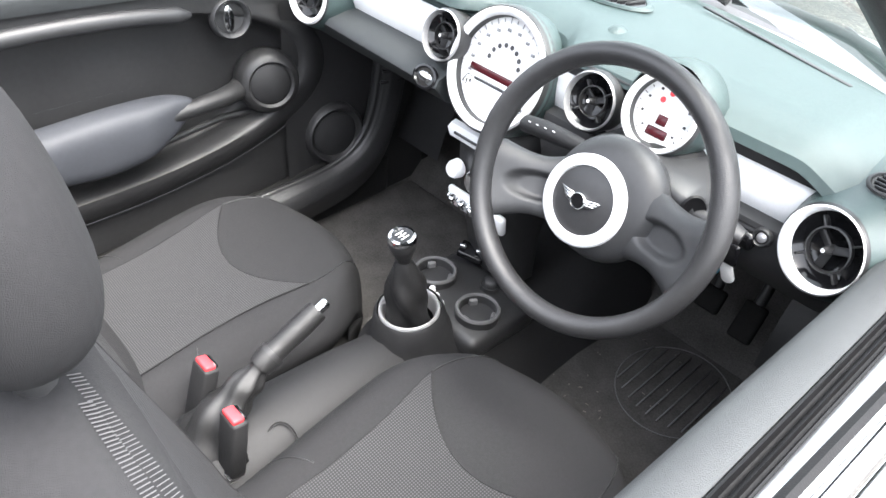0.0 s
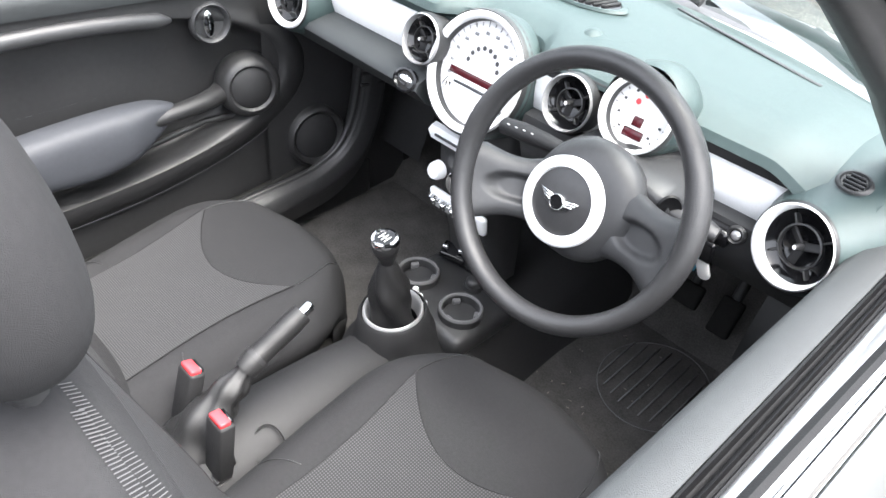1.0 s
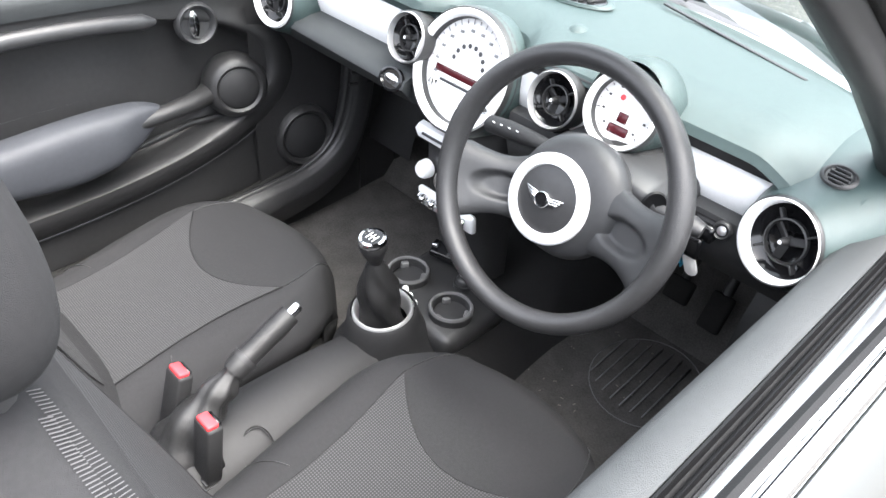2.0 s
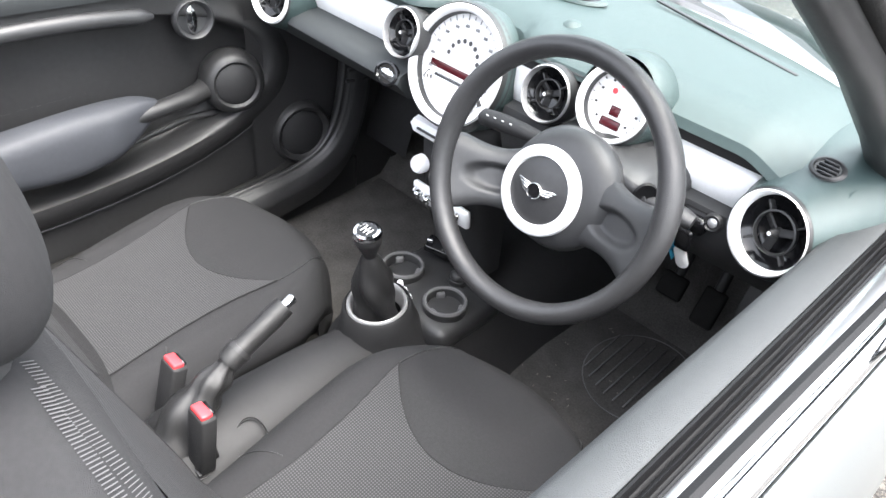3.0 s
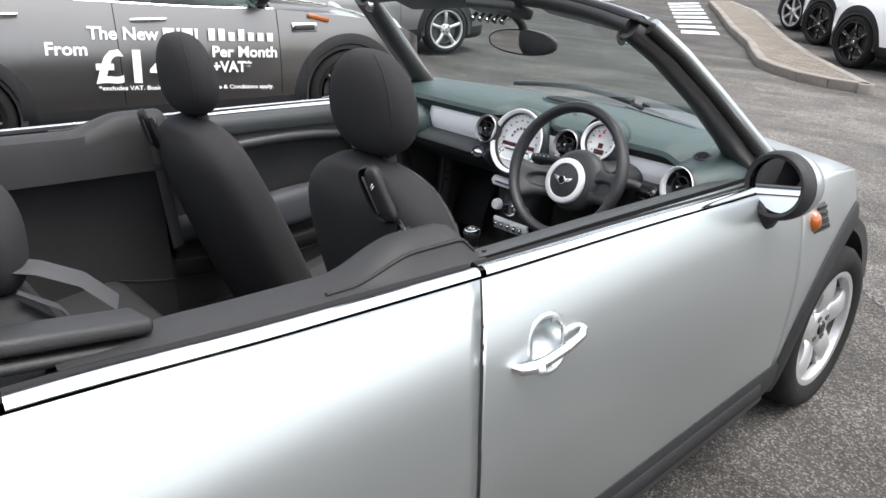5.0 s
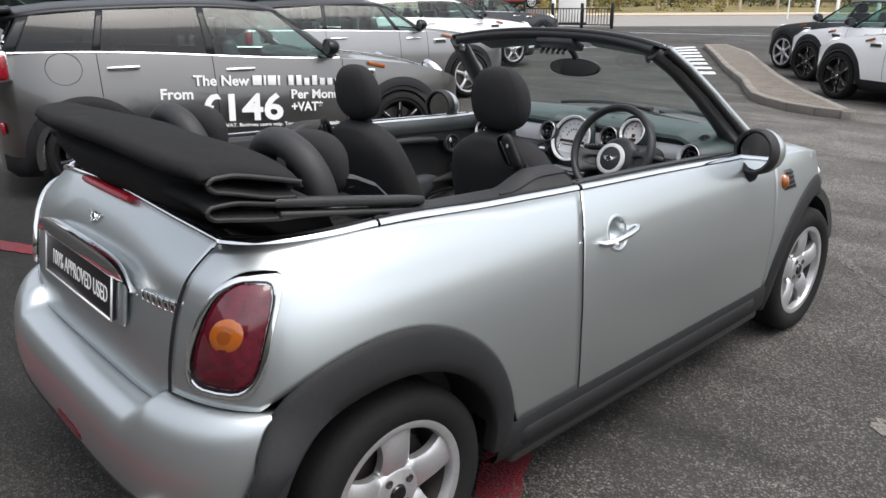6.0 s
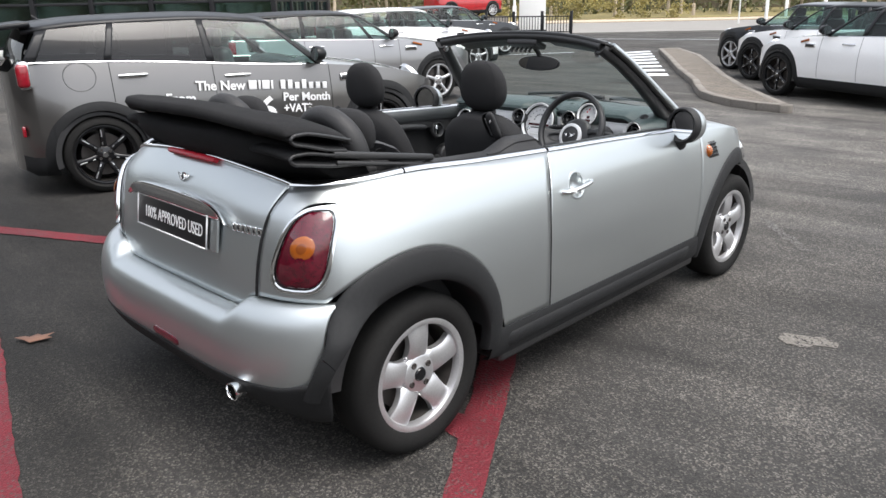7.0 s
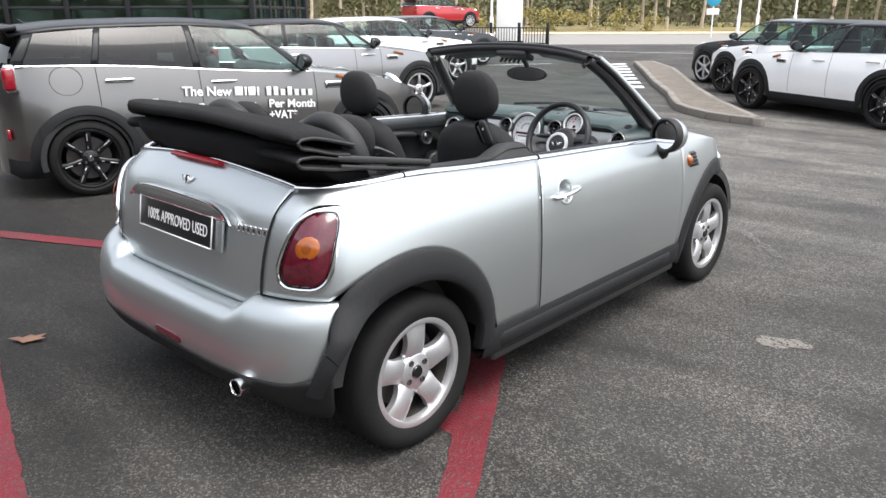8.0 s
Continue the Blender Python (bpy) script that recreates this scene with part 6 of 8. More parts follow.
    part("rolled_edge", tube(roll, [0.006, 0.012] + [0.017] * 36 + [0.012, 0.006], 12, flat=0.9, up=(1, 0, 0)), PLASTIC_SOFT, d, "rounded upper edge of the door hollow")


door_inside(1, door_r)
door_inside(-1, door_l)
for s in (1, -1):
    kick = facing((s * 0.640, 1.838, 0.470), (-s, -0.12, 0.05))
    k = part("kick_panel", sheet([[Vector((s * (0.655 + 0.02 * (y - 1.75)), y, z)) for y in np.linspace(1.70, 2.22, 8)] for z in np.linspace(0.18, 0.86, 8)]), DOOR_CARD, car)
    part("speaker_rim", spin([(0.085, -0.02), (0.083, 0.006), (0.075, 0.014), (0.066, 0.010), (0.062, 0.002)], 40, m=kick), DOOR_CARD, k)
    part("speaker_grille", spin([(0, 0.010), (0.05, 0.008), (0.063, 0.0)], 36, m=kick), CONSOLE, k)
    edge_a = ((0.650, 0.85, 0.325), (0.645, 1.30, 0.345), (0.632, 1.60, 0.376), (0.622, 1.77, 0.392), (0.616, 1.865, 0.425), (0.612, 1.915, 0.49), (0.610, 1.940, 0.58), (0.612, 1.965, 0.82))
    edge_b = ((0.570, 0.85, 0.285), (0.575, 1.30, 0.292), (0.580, 1.66, 0.318), (0.582, 1.85, 0.342), (0.584, 1.945, 0.390), (0.586, 2.000, 0.47), (0.588, 2.025, 0.57), (0.592, 2.055, 0.82))
    runs = [[curve(*[(i, p[k]) for i, p in enumerate(e)]) for k in range(3)] for e in (edge_a, edge_b)]
    rows = []
    for t in np.linspace(0, 7, 60):
        pa, pb = (Vector([f(t) for f in r]) for r in runs)
        row = [pa + Vector((0.03, 0.01, -0.03))]
        for v in np.linspace(0, 1, 17):
            ridge = 0.010 * math.sin(math.pi * v) ** 0.6 - 0.005 * math.exp(-((v - 0.20) / 0.05) ** 2) - 0.003 * math.exp(-((v - 0.34) / 0.04) ** 2)
            row.append(pa.lerp(pb, v) + Vector((-1.2, -0.3, 0.7)) * ridge)
        row.append(pb + Vector((0.02, 0.0, -0.06)))
        rows.append([Vector((s * p.x, p.y, p.z)) for p in row])
    part("sill_trim", sheet(rows), SILL_PLASTIC, car, "scuffed ridged black sill trim", sharp=0)
    for z, w in ((0.60, 0.070), (0.63, 0.066)):
        part("sill_clip", box(0.010, w, 0.008, pose(s * 0.592, 1.988 + 0.15 * (z - 0.6), z, 0, 0, s * 12), 0.002), CONSOLE, car)
    part("inner_sill", box(0.16, 1.62, 0.15, Matrix.Translation((s * 0.735, 1.24, 0.255)), 0.02), PLASTIC, car)
    part("sill_seal", tube([(s * x, y, z) for x, y, z in ((0.652, 2.03, 0.62), (0.652, 1.98, 0.46), (0.655, 1.86, 0.385), (0.66, 1.64, 0.352), (0.665, 1.2, 0.335), (0.665, 0.82, 0.33))], 0.013, 8), RUBBER, car)
    part("rear_side_trim", sheet([[Vector((s * (0.660 + 0.02 * math.sin(math.pi * i / 7)), y, 0.30 + (1.0 - 0.30) * i / 7)) for i in range(8)] for y in np.linspace(-0.10, 0.80, 14)]), PLASTIC, car)
    rows = []
    for y in np.linspace(0.10, 0.84, 60):
        zb_ = BELT(y)
        xo = wrap(u_at(y, YB, 0.97), zb_, YB).x
        hump = 0.046 * step(0.54, 0.69, y) * (1 - step(0.795, 0.838, y))
        drop = 0.03 * (1 - step(0.10, 0.28, y))
        rows.append([Vector((s * 0.585, y, zb_ - 0.12 - drop)), Vector((s * 0.592, y, zb_ - 0.03 + hump * 0.6 - drop)), Vector((s * 0.600, y, zb_ - 0.002 + hump * 0.9 - drop)), Vector((s * 0.616, y, zb_ + 0.005 + hump - drop)), Vector((s * 0.640, y, zb_ + 0.009 + hump - drop * 0.6)), Vector((s * 0.672, y, zb_ + 0.006 + hump * 0.9)), Vector((s * 0.690, y, zb_ + 0.002 + hump * 0.55)), Vector((s * 0.700, y, zb_ + hump * 0.1)), Vector((s * (xo - 0.045), y, zb_ - 0.002)), Vector((s * (xo - 0.040), y, zb_ - 0.03))])
    part("belt_trim", sheet(rows), CONSOLE, car, "moulded black trim along the rear window line")
    pipe_run = []
    for y in np.linspace(0.50, 0.832, 24):
        hump = 0.046 * step(0.54, 0.69, y) * (1 - step(0.795, 0.838, y))
        pipe_run.append((s * 0.6845, y, BELT(y) + 0.0055 + hump * 0.70))
    part("trim_piping", tube(pipe_run, 0.0035, 6), CONSOLE, car)
    if s == 1:
        for dx in (0.0, 0.05):
            part("trim_peg", tube([(0.640 + dx, 0.855 + 0.1 * dx, 0.950), (0.640 + dx, 0.855, 0.988)], [0.006, 0.0045], 8), PLASTIC, car)


# seats
def seat(x0, dy, dz, tilt, label, hz=1.093):
    root = part("front_seat", box(0.40, 0.42, 0.10, Matrix.Translation((x0, 1.22 + dy, 0.29 + dz)), 0.02), PLASTIC, car, label)

    def top(u, v):
        """Cushion skin: u across, v from back to front."""
        wd = 0.268 * (1 - 0.12 * (1 - v) ** 2) * (1 - max(0.0, (v - 0.62) / 0.38) ** 2.4 * 0.40)
        y = 1.00 + dy + 0.618 * v - 0.050 * abs(u) ** 2 * step(0.5, 1, v)
        z = 0.452 + dz + 0.052 * step(0, 0.75, v) + 0.030 * abs(u) ** 2.5 * (1 - step(0.75, 1, v)) - 0.075 * max(0, (abs(u) - 0.66) / 0.34) ** 2.2 - 0.055 * max(0, (v - 0.88) / 0.12) ** 2
        return Vector((x0 + u * wd, y, z))

    rows = []
    for v in np.linspace(0, 1, 30):
        mid = [top(u, v) for u in np.linspace(-1, 1, 33)]
        a, b = mid[0], mid[-1]
        rows.append([Vector((a.x + 0.060, a.y, a.z - 0.15)), Vector((a.x + 0.014, a.y, a.z - 0.065)), Vector((a.x - 0.003, a.y, a.z - 0.020))] + mid + [Vector((b.x + 0.003, b.y, b.z - 0.020)), Vector((b.x - 0.014, b.y, b.z - 0.065)), Vector((b.x - 0.060, b.y, b.z - 0.15))])
    for dz_, dy_ in ((0.03, 0.012), (0.09, 0.006), (0.15, -0.03)):
        rows.append([p + Vector((0, dy_, -dz_ if 3 <= i < len(rows[29]) - 3 else -0.02)) for i, p in enumerate(rows[29])])
    part("cushion", sheet(rows), FABRIC, root, "charcoal cloth cushion", sharp=0)

    def region(n=24):
        """The woven panel's concave outline: v by u, and u by v."""
        out = []
        for i in range(n + 1):
            v0 = i / n
            row = []
            for j in range(n + 1):
                c = -1 + 2 * j / n
                half = 0.66 - 0.085 * math.sin(math.pi * v0)
                front = 0.716 - 0.15 * (1 - c * c)
                row.append(top(c * half, 0.05 + (front - 0.05) * v0) + Vector((0, 0, 0.0035)))
            out.append(row)
        return out

    reg = region()
    part("seat_panel", sheet(reg), MESH_CLOTH, root, "woven grey seat panel", sharp=0)
    part("seam", tube(reg[-1], 0.0012, 5), FABRIC, root)
    for k in (0, -1):
        part("seam", tube([r[k] for r in reg], 0.0012, 5), FABRIC, root)
    for c in (-1, 1):
        part("seam", tube([top(c * (0.66 + 0.05 * t), 0.716 + 0.27 * t) + Vector((0, 0, 0.001)) for t in np.linspace(0, 1, 8)], 0.0012, 5), PLASTIC, root)
        part("seam", tube([top(c * (0.66 + 0.30 * t), 0.30 - 0.06 * t) + Vector((0, 0, 0.001)) for t in np.linspace(0, 1, 8)], 0.0010, 5), PLASTIC, root)

    # backrest
    foot, head = Vector((x0, 1.035 + dy * 0.6, 0.40 + dz)), Vector((x0, 0.787 + tilt, hz))
    axis = (head - foot).normalized()
    fwd = Vector((0, axis.z, -axis.y))
    wf = curve((0, 0.225), (0.25, 0.245), (0.55, 0.250), (0.80, 0.232), (0.91, 0.195), (0.97, 0.135), (1.0, 0.06))
    tf = curve((0, 0.085), (0.3, 0.098), (0.7, 0.090), (0.9, 0.074), (1.0, 0.036))

    def back(a, t, out=0.0):
        w, th = wf(t) + out, tf(t) + out
        cx = math.copysign(abs(math.cos(a)) ** 0.72, math.cos(a))
        cy = math.copysign(abs(math.sin(a)) ** 0.72, math.sin(a))
        p = foot.lerp(head, t) + Vector((w * cx, 0, 0)) + fwd * th * cy
        if cy > 0:
            p -= fwd * 0.045 * (1 - min(1, abs(cx)) ** 2) * step(0, 0.2, t) * (1 - step(0.75, 0.97, t))
        return p

    part("backrest", loft([[back(a, t) for a in np.linspace(0, 2 * math.pi, 48, endpoint=False)] for t in (0, 0.06, 0.15, 0.3, 0.45, 0.6, 0.7, 0.8, 0.86, 0.91, 0.95, 0.98, 1.0)]), FABRIC, root, "charcoal cloth backrest", sharp=0)
    pan_ = []
    for t in np.linspace(0.12, 0.80, 22):
        k = 0.52 + 0.16 * ((t - 0.46) / 0.34) ** 2
        pan_.append([back(a, t, 0.0035) for a in np.linspace(math.acos(k), math.pi - math.acos(k), 22)])
    part("back_panel", sheet(pan_), MESH_CLOTH, root, "woven grey back panel", sharp=0)
    for k in (0, -1):
        part("seam", tube([r[k] for r in pan_], 0.0012, 5), FABRIC, root)
    if x0 > 0:
        thread = bmesh.new()
        run_a = curve((0, 1.05), (0.15, 0.88), (0.3, 0.75), (0.45, 0.62), (0.6, 0.48), (0.8, 0.34), (1, 0.26))
        run_t = curve((0, 0.974), (0.15, 0.966), (0.3, 0.957), (0.45, 0.943), (0.6, 0.920), (0.8, 0.870), (1, 0.81))
        line = [(run_a(k), run_t(k)) for k in np.linspace(0, 1, 400)]
        gone = 0.0
        for (a, t), (a2, t2) in zip(line, line[1:]):
            p, q = back(a, t, 0.0012), back(a2, t2, 0.0012)
            gone += (q - p).length
            if gone < 0.0030:
                continue
            gone = 0.0
            out = (back(a + 0.01, t) - back(a - 0.01, t)).cross(back(a, t + 0.004) - back(a, t - 0.004)).normalized()
            side = out.cross((q - p).normalized()) * 0.0050
            tube([p - side, p + side * 0.1, p + side], 0.00050, 5, bm=thread)
            p2 = back(a + 0.24, t, 0.0012)
            tube([p2 - side, p2, p2 + side], 0.00040, 5, bm=thread)
        part("edge_stitching", thread, STITCH, root, "pale stitched strip along the backrest's shoulder")

    # headrest
    hc = head + axis * 0.106 + fwd * 0.060
    hup = Vector((0, -0.11, 1)).normalized()
    hfwd = Vector((0, hup.z, -hup.y))
    def puff(a, b):
        ex = math.copysign(abs(math.cos(a)) ** 0.80, math.cos(a)) * math.cos(b) ** 0.72
        ey = math.copysign(abs(math.sin(a)) ** 0.90, math.sin(a)) * math.cos(b) ** 0.72
        ez = math.copysign(abs(math.sin(b)) ** 0.88, math.sin(b))
        return hc + Vector((0.124 * (1 - 0.05 * ez - 0.07 * ez * ez) * ex, 0, 0)) + hfwd * 0.056 * (1 - 0.12 * ez) * ey + hup * 0.109 * ez
    hr = part("headrest", loft([[puff(a, b) for a in np.linspace(0, 2 * math.pi, 40, endpoint=False)] for b in np.linspace(-1.53, 1.53, 22)]), FABRIC, root, "rounded charcoal cloth headrest", sharp=0)
    for a in (-0.62, math.pi + 0.62):
        part("seam", tube([puff(a, b) for b in np.linspace(-1.3, 1.3, 24)], 0.0014, 5), FABRIC, hr)
    for dx in (-0.055, 0.055):
        part("post", tube([head + fwd * 0.03 + Vector((dx, 0, 0)) - axis * 0.03, head + fwd * 0.04 + Vector((dx, 0, 0)) + axis * 0.05], 0.0065, 8), CHROME, hr)
        part("post_guide", tube([head + fwd * 0.03 + Vector((dx, 0, 0)) - axis * 0.006, head + fwd * 0.03 + Vector((dx, 0, 0)) + axis * 0.008], 0.014, 10), PLASTIC, hr)

    # release lever on the back
    s = 1 if x0 > 0 else -1
    lc = back(-math.pi / 2 + s * 0.56, 0.915) - fwd * 0.004 + axis * 0.046
    lm = facing(lc, -fwd * 0.95 + Vector((s * 0.22, 0, 0.1)))
    rot = Matrix.Rotation(radians(20 * s), 4, "Z")
    shape = [(0.033 * math.copysign(abs(math.cos(a)) ** 0.6, math.cos(a)), 0.062 * math.copysign(abs(math.sin(a)) ** 0.66, math.sin(a))) for a in np.linspace(0, 2 * math.pi, 32, endpoint=False)]
    rings = [[lm @ rot @ Vector((x * k, y * k, h)) for x, y in shape] for k, h in ((1.0, -0.008), (0.99, -0.001), (0.95, 0.003), (0.90, 0.001), (0.84, -0.008), (0.3, -0.010))]
    lv = part("lever_cup", loft(rings), SEAL, root, "black seat release lever on the backrest")
    grip = []
    for v in np.linspace(-1, 1, 21):
        e = math.sqrt(max(0.05, 1 - abs(v) ** 6))
        c = Vector((s * 0.013, -0.002 + 0.061 * v, 0.001 + 0.003 * (1 - v * v)))
        grip.append([lm @ rot @ (c + Vector((0.0195 * e * math.copysign(abs(math.cos(a)) ** 0.6, math.cos(a)), 0, 0.011 * e * math.copysign(abs(math.sin(a)) ** 0.7, math.sin(a))))) for a in np.linspace(0, 2 * math.pi, 20, endpoint=False)])
    part("lever", loft(grip), CONSOLE, lv)
    for i in range(2):
        part("lever_mark", box(0.012, 0.0022, 0.001, lm @ rot @ Matrix.Translation((s * 0.012, 0.020 + 0.005 * i, 0.0154)) @ Matrix.Rotation(radians(35), 4, "Z")), WHITE_INK, lv)
    part("lever_slot", box(0.0045, 0.082, 0.004, lm @ rot @ Matrix.Translation((s * -0.0115, 0.002, 0.006)), 0.0015), CUP_RIM, lv)
    return root


seat(0.350, 0.014, -0.002, 0.042, "charcoal cloth driver's seat with a woven centre panel")
seat(-0.362, 0.014, -0.055, -0.025, "charcoal cloth passenger seat with a woven centre panel", 1.060)


def buckle(x, y, z, lean, lab):
    m = Matrix.Translation((x, y, z)) @ Matrix.Rotation(radians(lean), 4, "X")
    b = part("seat_belt_buckle", box(0.046, 0.028, 0.120, m @ Matrix.Translation((0, 0, -0.062)), 0.005), CONSOLE, car, lab)
    part("release_button", box(0.036, 0.020, 0.010, m @ Matrix.Translation((0, -0.002, 0.0)), 0.003), BUTTON_RED, b)
    part("slot", box(0.030, 0.006, 0.004, m @ Matrix.Translation((0, 0.010, 0.001))), GLOSS_BLACK, b)
    for i in range(3):
        part("rib", box(0.036, 0.030, 0.004, m @ Matrix.Translation((0, 0, -0.128 - 0.010 * i)), 0.001), PLASTIC, b)
    part("stalk", tube([m @ Vector((0, 0, -0.12)), (x, y - 0.03, 0.27)], 0.014, 8), PLASTIC, b)


buckle(-0.082, 1.166, 0.503, -16, "red-topped seat belt buckle beside the handbrake")
buckle(0.060, 1.138, 0.523, -8, "red-topped seat belt buckle beside the driver's seat")


# tunnel, handbrake, gear lever
def tunnel():
    rows = []
    for y, w, h in ((0.55, 0.14, 0.38), (0.95, 0.125, 0.415), (1.20, 0.115, 0.425), (1.40, 0.105, 0.425), (1.48, 0.105, 0.415), (1.70, 0.125, 0.385), (1.85, 0.13, 0.37), (2.0, 0.13, 0.40), (2.2, 0.14, 0.5)):
        rows.append([Vector((w * 1.45 * c if abs(c) > 0.99 else w * c, y, 0.19 if abs(c) > 0.99 else h - 0.085 * abs(c) ** 2.2)) for c in (-1, -0.98, -0.9, -0.7, -0.4, 0, 0.4, 0.7, 0.9, 0.98, 1)])
    return sheet(rows)


tun = part("centre_console", tunnel(), CONSOLE, car, "black moulded centre console")
hb = [(-0.01, 1.125, 0.400), (-0.01, 1.135, 0.435), (-0.01, 1.165, 0.472), (-0.01, 1.20, 0.497), (-0.009, 1.238, 0.522)]
run = [curve(*[(i / 4, p[k]) for i, p in enumerate(hb)]) for k in range(3)]
folds = []
for t in np.linspace(0, 1, 22):
    c = Vector([f(t) for f in run])
    r = 0.062 * (1 - t) ** 1.5 + 0.022 + 0.004 * math.sin(19 * t)
    folds.append([c + Vector((math.cos(q) * 0.80, 0.72 * math.sin(q), -0.55 * math.sin(q) * t)) * r * (1 + 0.14 * (1 - t) * math.sin(4 * q + 6 * t) + 0.07 * math.sin(7 * q + 13 * t)) for q in np.linspace(0, 2 * math.pi, 36, endpoint=False)])
part("gaiter", loft(folds), LEATHER, tun, "creased black leatherette gaiter", sharp=0)
lev = part("handbrake", tube([(-0.010, 1.226, 0.515), (-0.010, 1.246, 0.528), (-0.010, 1.251, 0.531), (-0.010, 1.273, 0.541), (-0.009, 1.32, 0.565), (-0.009, 1.345, 0.578)], [0.021, 0.0225, 0.0195, 0.0195, 0.0205, 0.019], 18), LEATHER, car, "black handbrake lever with a bright button")
part("collar", tube([(-0.010, 1.246, 0.528), (-0.010, 1.254, 0.532)], 0.0235, 18), PLASTIC, lev)
part("button", tube([(-0.009, 1.343, 0.577), (-0.009, 1.361, 0.586), (-0.009, 1.364, 0.5875)], [0.0105, 0.0105, 0.008], 14), CHROME, lev)


def gear():
    m = facing((-0.008, 1.558, 0.463), (0.0, -0.12, 1), (0, 1, 0))
    hous = part("shift_housing", spin([(0.064, 0.002), (0.070, -0.004), (0.078, -0.04), (0.094, -0.085), (0.115, -0.11)], 44, m=m), CONSOLE, car, "round black gear lever housing")
    part("shift_ring", spin([(0.048, -0.034), (0.053, -0.006), (0.055, 0.003), (0.058, 0.005), (0.061, 0.003), (0.062, -0.004)], 44, m=m), RING_GREY, hous, "satin silver ring")
    a, b = Vector((-0.008, 1.560, 0.425)), Vector((-0.005, 1.535, 0.600))
    rings = []
    for i in range(18):
        t = i / 17
        c = a.lerp(b, t)
        r0 = 0.031 * (1 - t) ** 0.6 + 0.014 + 0.008 * math.exp(-((t - 0.55) / 0.2) ** 2)
        rings.append([c + Vector((math.cos(q), math.sin(q), 0)) * r0 * (1 + 0.16 * (1 - t) * math.sin(3 * q + 7 * t) + 0.10 * math.sin(5 * q + 11 * t) * math.sin(3.14 * t)) for q in np.linspace(0, 2 * math.pi, 30, endpoint=False)])
    part("gaiter", loft(rings), LEATHER, hous, "wrinkled black gear gaiter")
    k = facing((-0.004, 1.534, 0.597), (0.02, -0.15, 1), (0, 1, 0))
    knob = part("gear_knob", spin([(0.0, 0.0), (0.013, 0.0), (0.015, 0.012), (0.020, 0.024), (0.026, 0.040), (0.0275, 0.050), (0.0265, 0.058)], 32, m=k), PLASTIC, hous, "black knob with a chrome cap")
    part("cap_ring", spin([(0.0265, 0.055), (0.0275, 0.060), (0.0245, 0.066), (0.0195, 0.067), (0.019, 0.064)], 32, m=k), CHROME, knob)
    part("cap_face", spin([(0.0, 0.0655), (0.0195, 0.0645)], 28, m=k), GLOSS_BLACK, knob)
    for x in (-0.008, 0.0, 0.008):
        part("gear_mark", box(0.0022, 0.018, 0.001, k @ Matrix.Translation((x, 0, 0.066))), WHITE_INK, knob)
    part("gear_mark", box(0.018, 0.0022, 0.001, k @ Matrix.Translation((0, 0, 0.0662))), WHITE_INK, knob)


gear()


def cup(x, y, z):
    m = Matrix.Translation((x, y, z))
    c = part("cup_holder", spin([(0.0, -0.06), (0.036, -0.06), (0.038, -0.004), (0.040, 0.003), (0.045, 0.003), (0.047, -0.004), (0.046, -0.075)], 40, m=m), PLASTIC, car)
    part("cup_rim", spin([(0.039, 0.002), (0.041, 0.006), (0.045, 0.006), (0.0475, 0.001)], 40, m=m), CUP_RIM, c)
    for a in (60, 180, 300):
        part("grip_tab", box(0.018, 0.010, 0.026, m @ Matrix.Rotation(radians(a), 4, "Z") @ Matrix.Translation((0, 0.034, -0.016)), 0.003), CUP_RIM, c)


cup(-0.090, 1.705, 0.430)
cup(0.055, 1.692, 0.430)
part("tray", box(0.25, 0.20, 0.06, Matrix.Translation((-0.01, 1.72, 0.385)), 0.02), PLASTIC, car)
soc = part("power_socket", spin([(0.0, 0.014), (0.013, 0.014), (0.017, 0.010), (0.018, 0.0), (0.022, 0.0), (0.023, -0.02)], 26, m=Matrix.Translation((0.012, 1.775, 0.425))), PLASTIC, car)
for i in range(3):
    part("switch_peg", spin([(0, 0.010), (0.006, 0.009), (0.008, 0.0)], 12, m=Matrix.Translation((-0.045 + 0.022 * i, 1.655 - 0.008 * i, 0.432))), SATIN, soc)
bit = part("tray_clutter", box(0.060, 0.040, 0.018, pose(-0.075, 1.80, 0.445, 12, 8, 25), 0.004), GLOSS_BLACK, car, "small glossy black phone cradle in the tray")
for p in ((-0.095, 1.79, 0.457), (-0.055, 1.80, 0.460), (-0.07, 1.825, 0.455)):
    part("clip", box(0.014, 0.008, 0.010, pose(*p, 20, 0, 30), 0.002), CHROME, bit)
part("console_panel", box(0.004, 0.34, 0.10, pose(0.108, 1.30, 0.34, 0, 6, 0), 0.001), PLASTIC, car)
part("console_pocket", spin([(0.032, 0.003), (0.034, 0.0), (0.036, 0.003)], 30, m=facing((0.072, 1.21, 0.396), (0.5, -0.2, 0.8)) @ Matrix.Diagonal((0.8, 1.2, 1, 1))), PLASTIC, car)


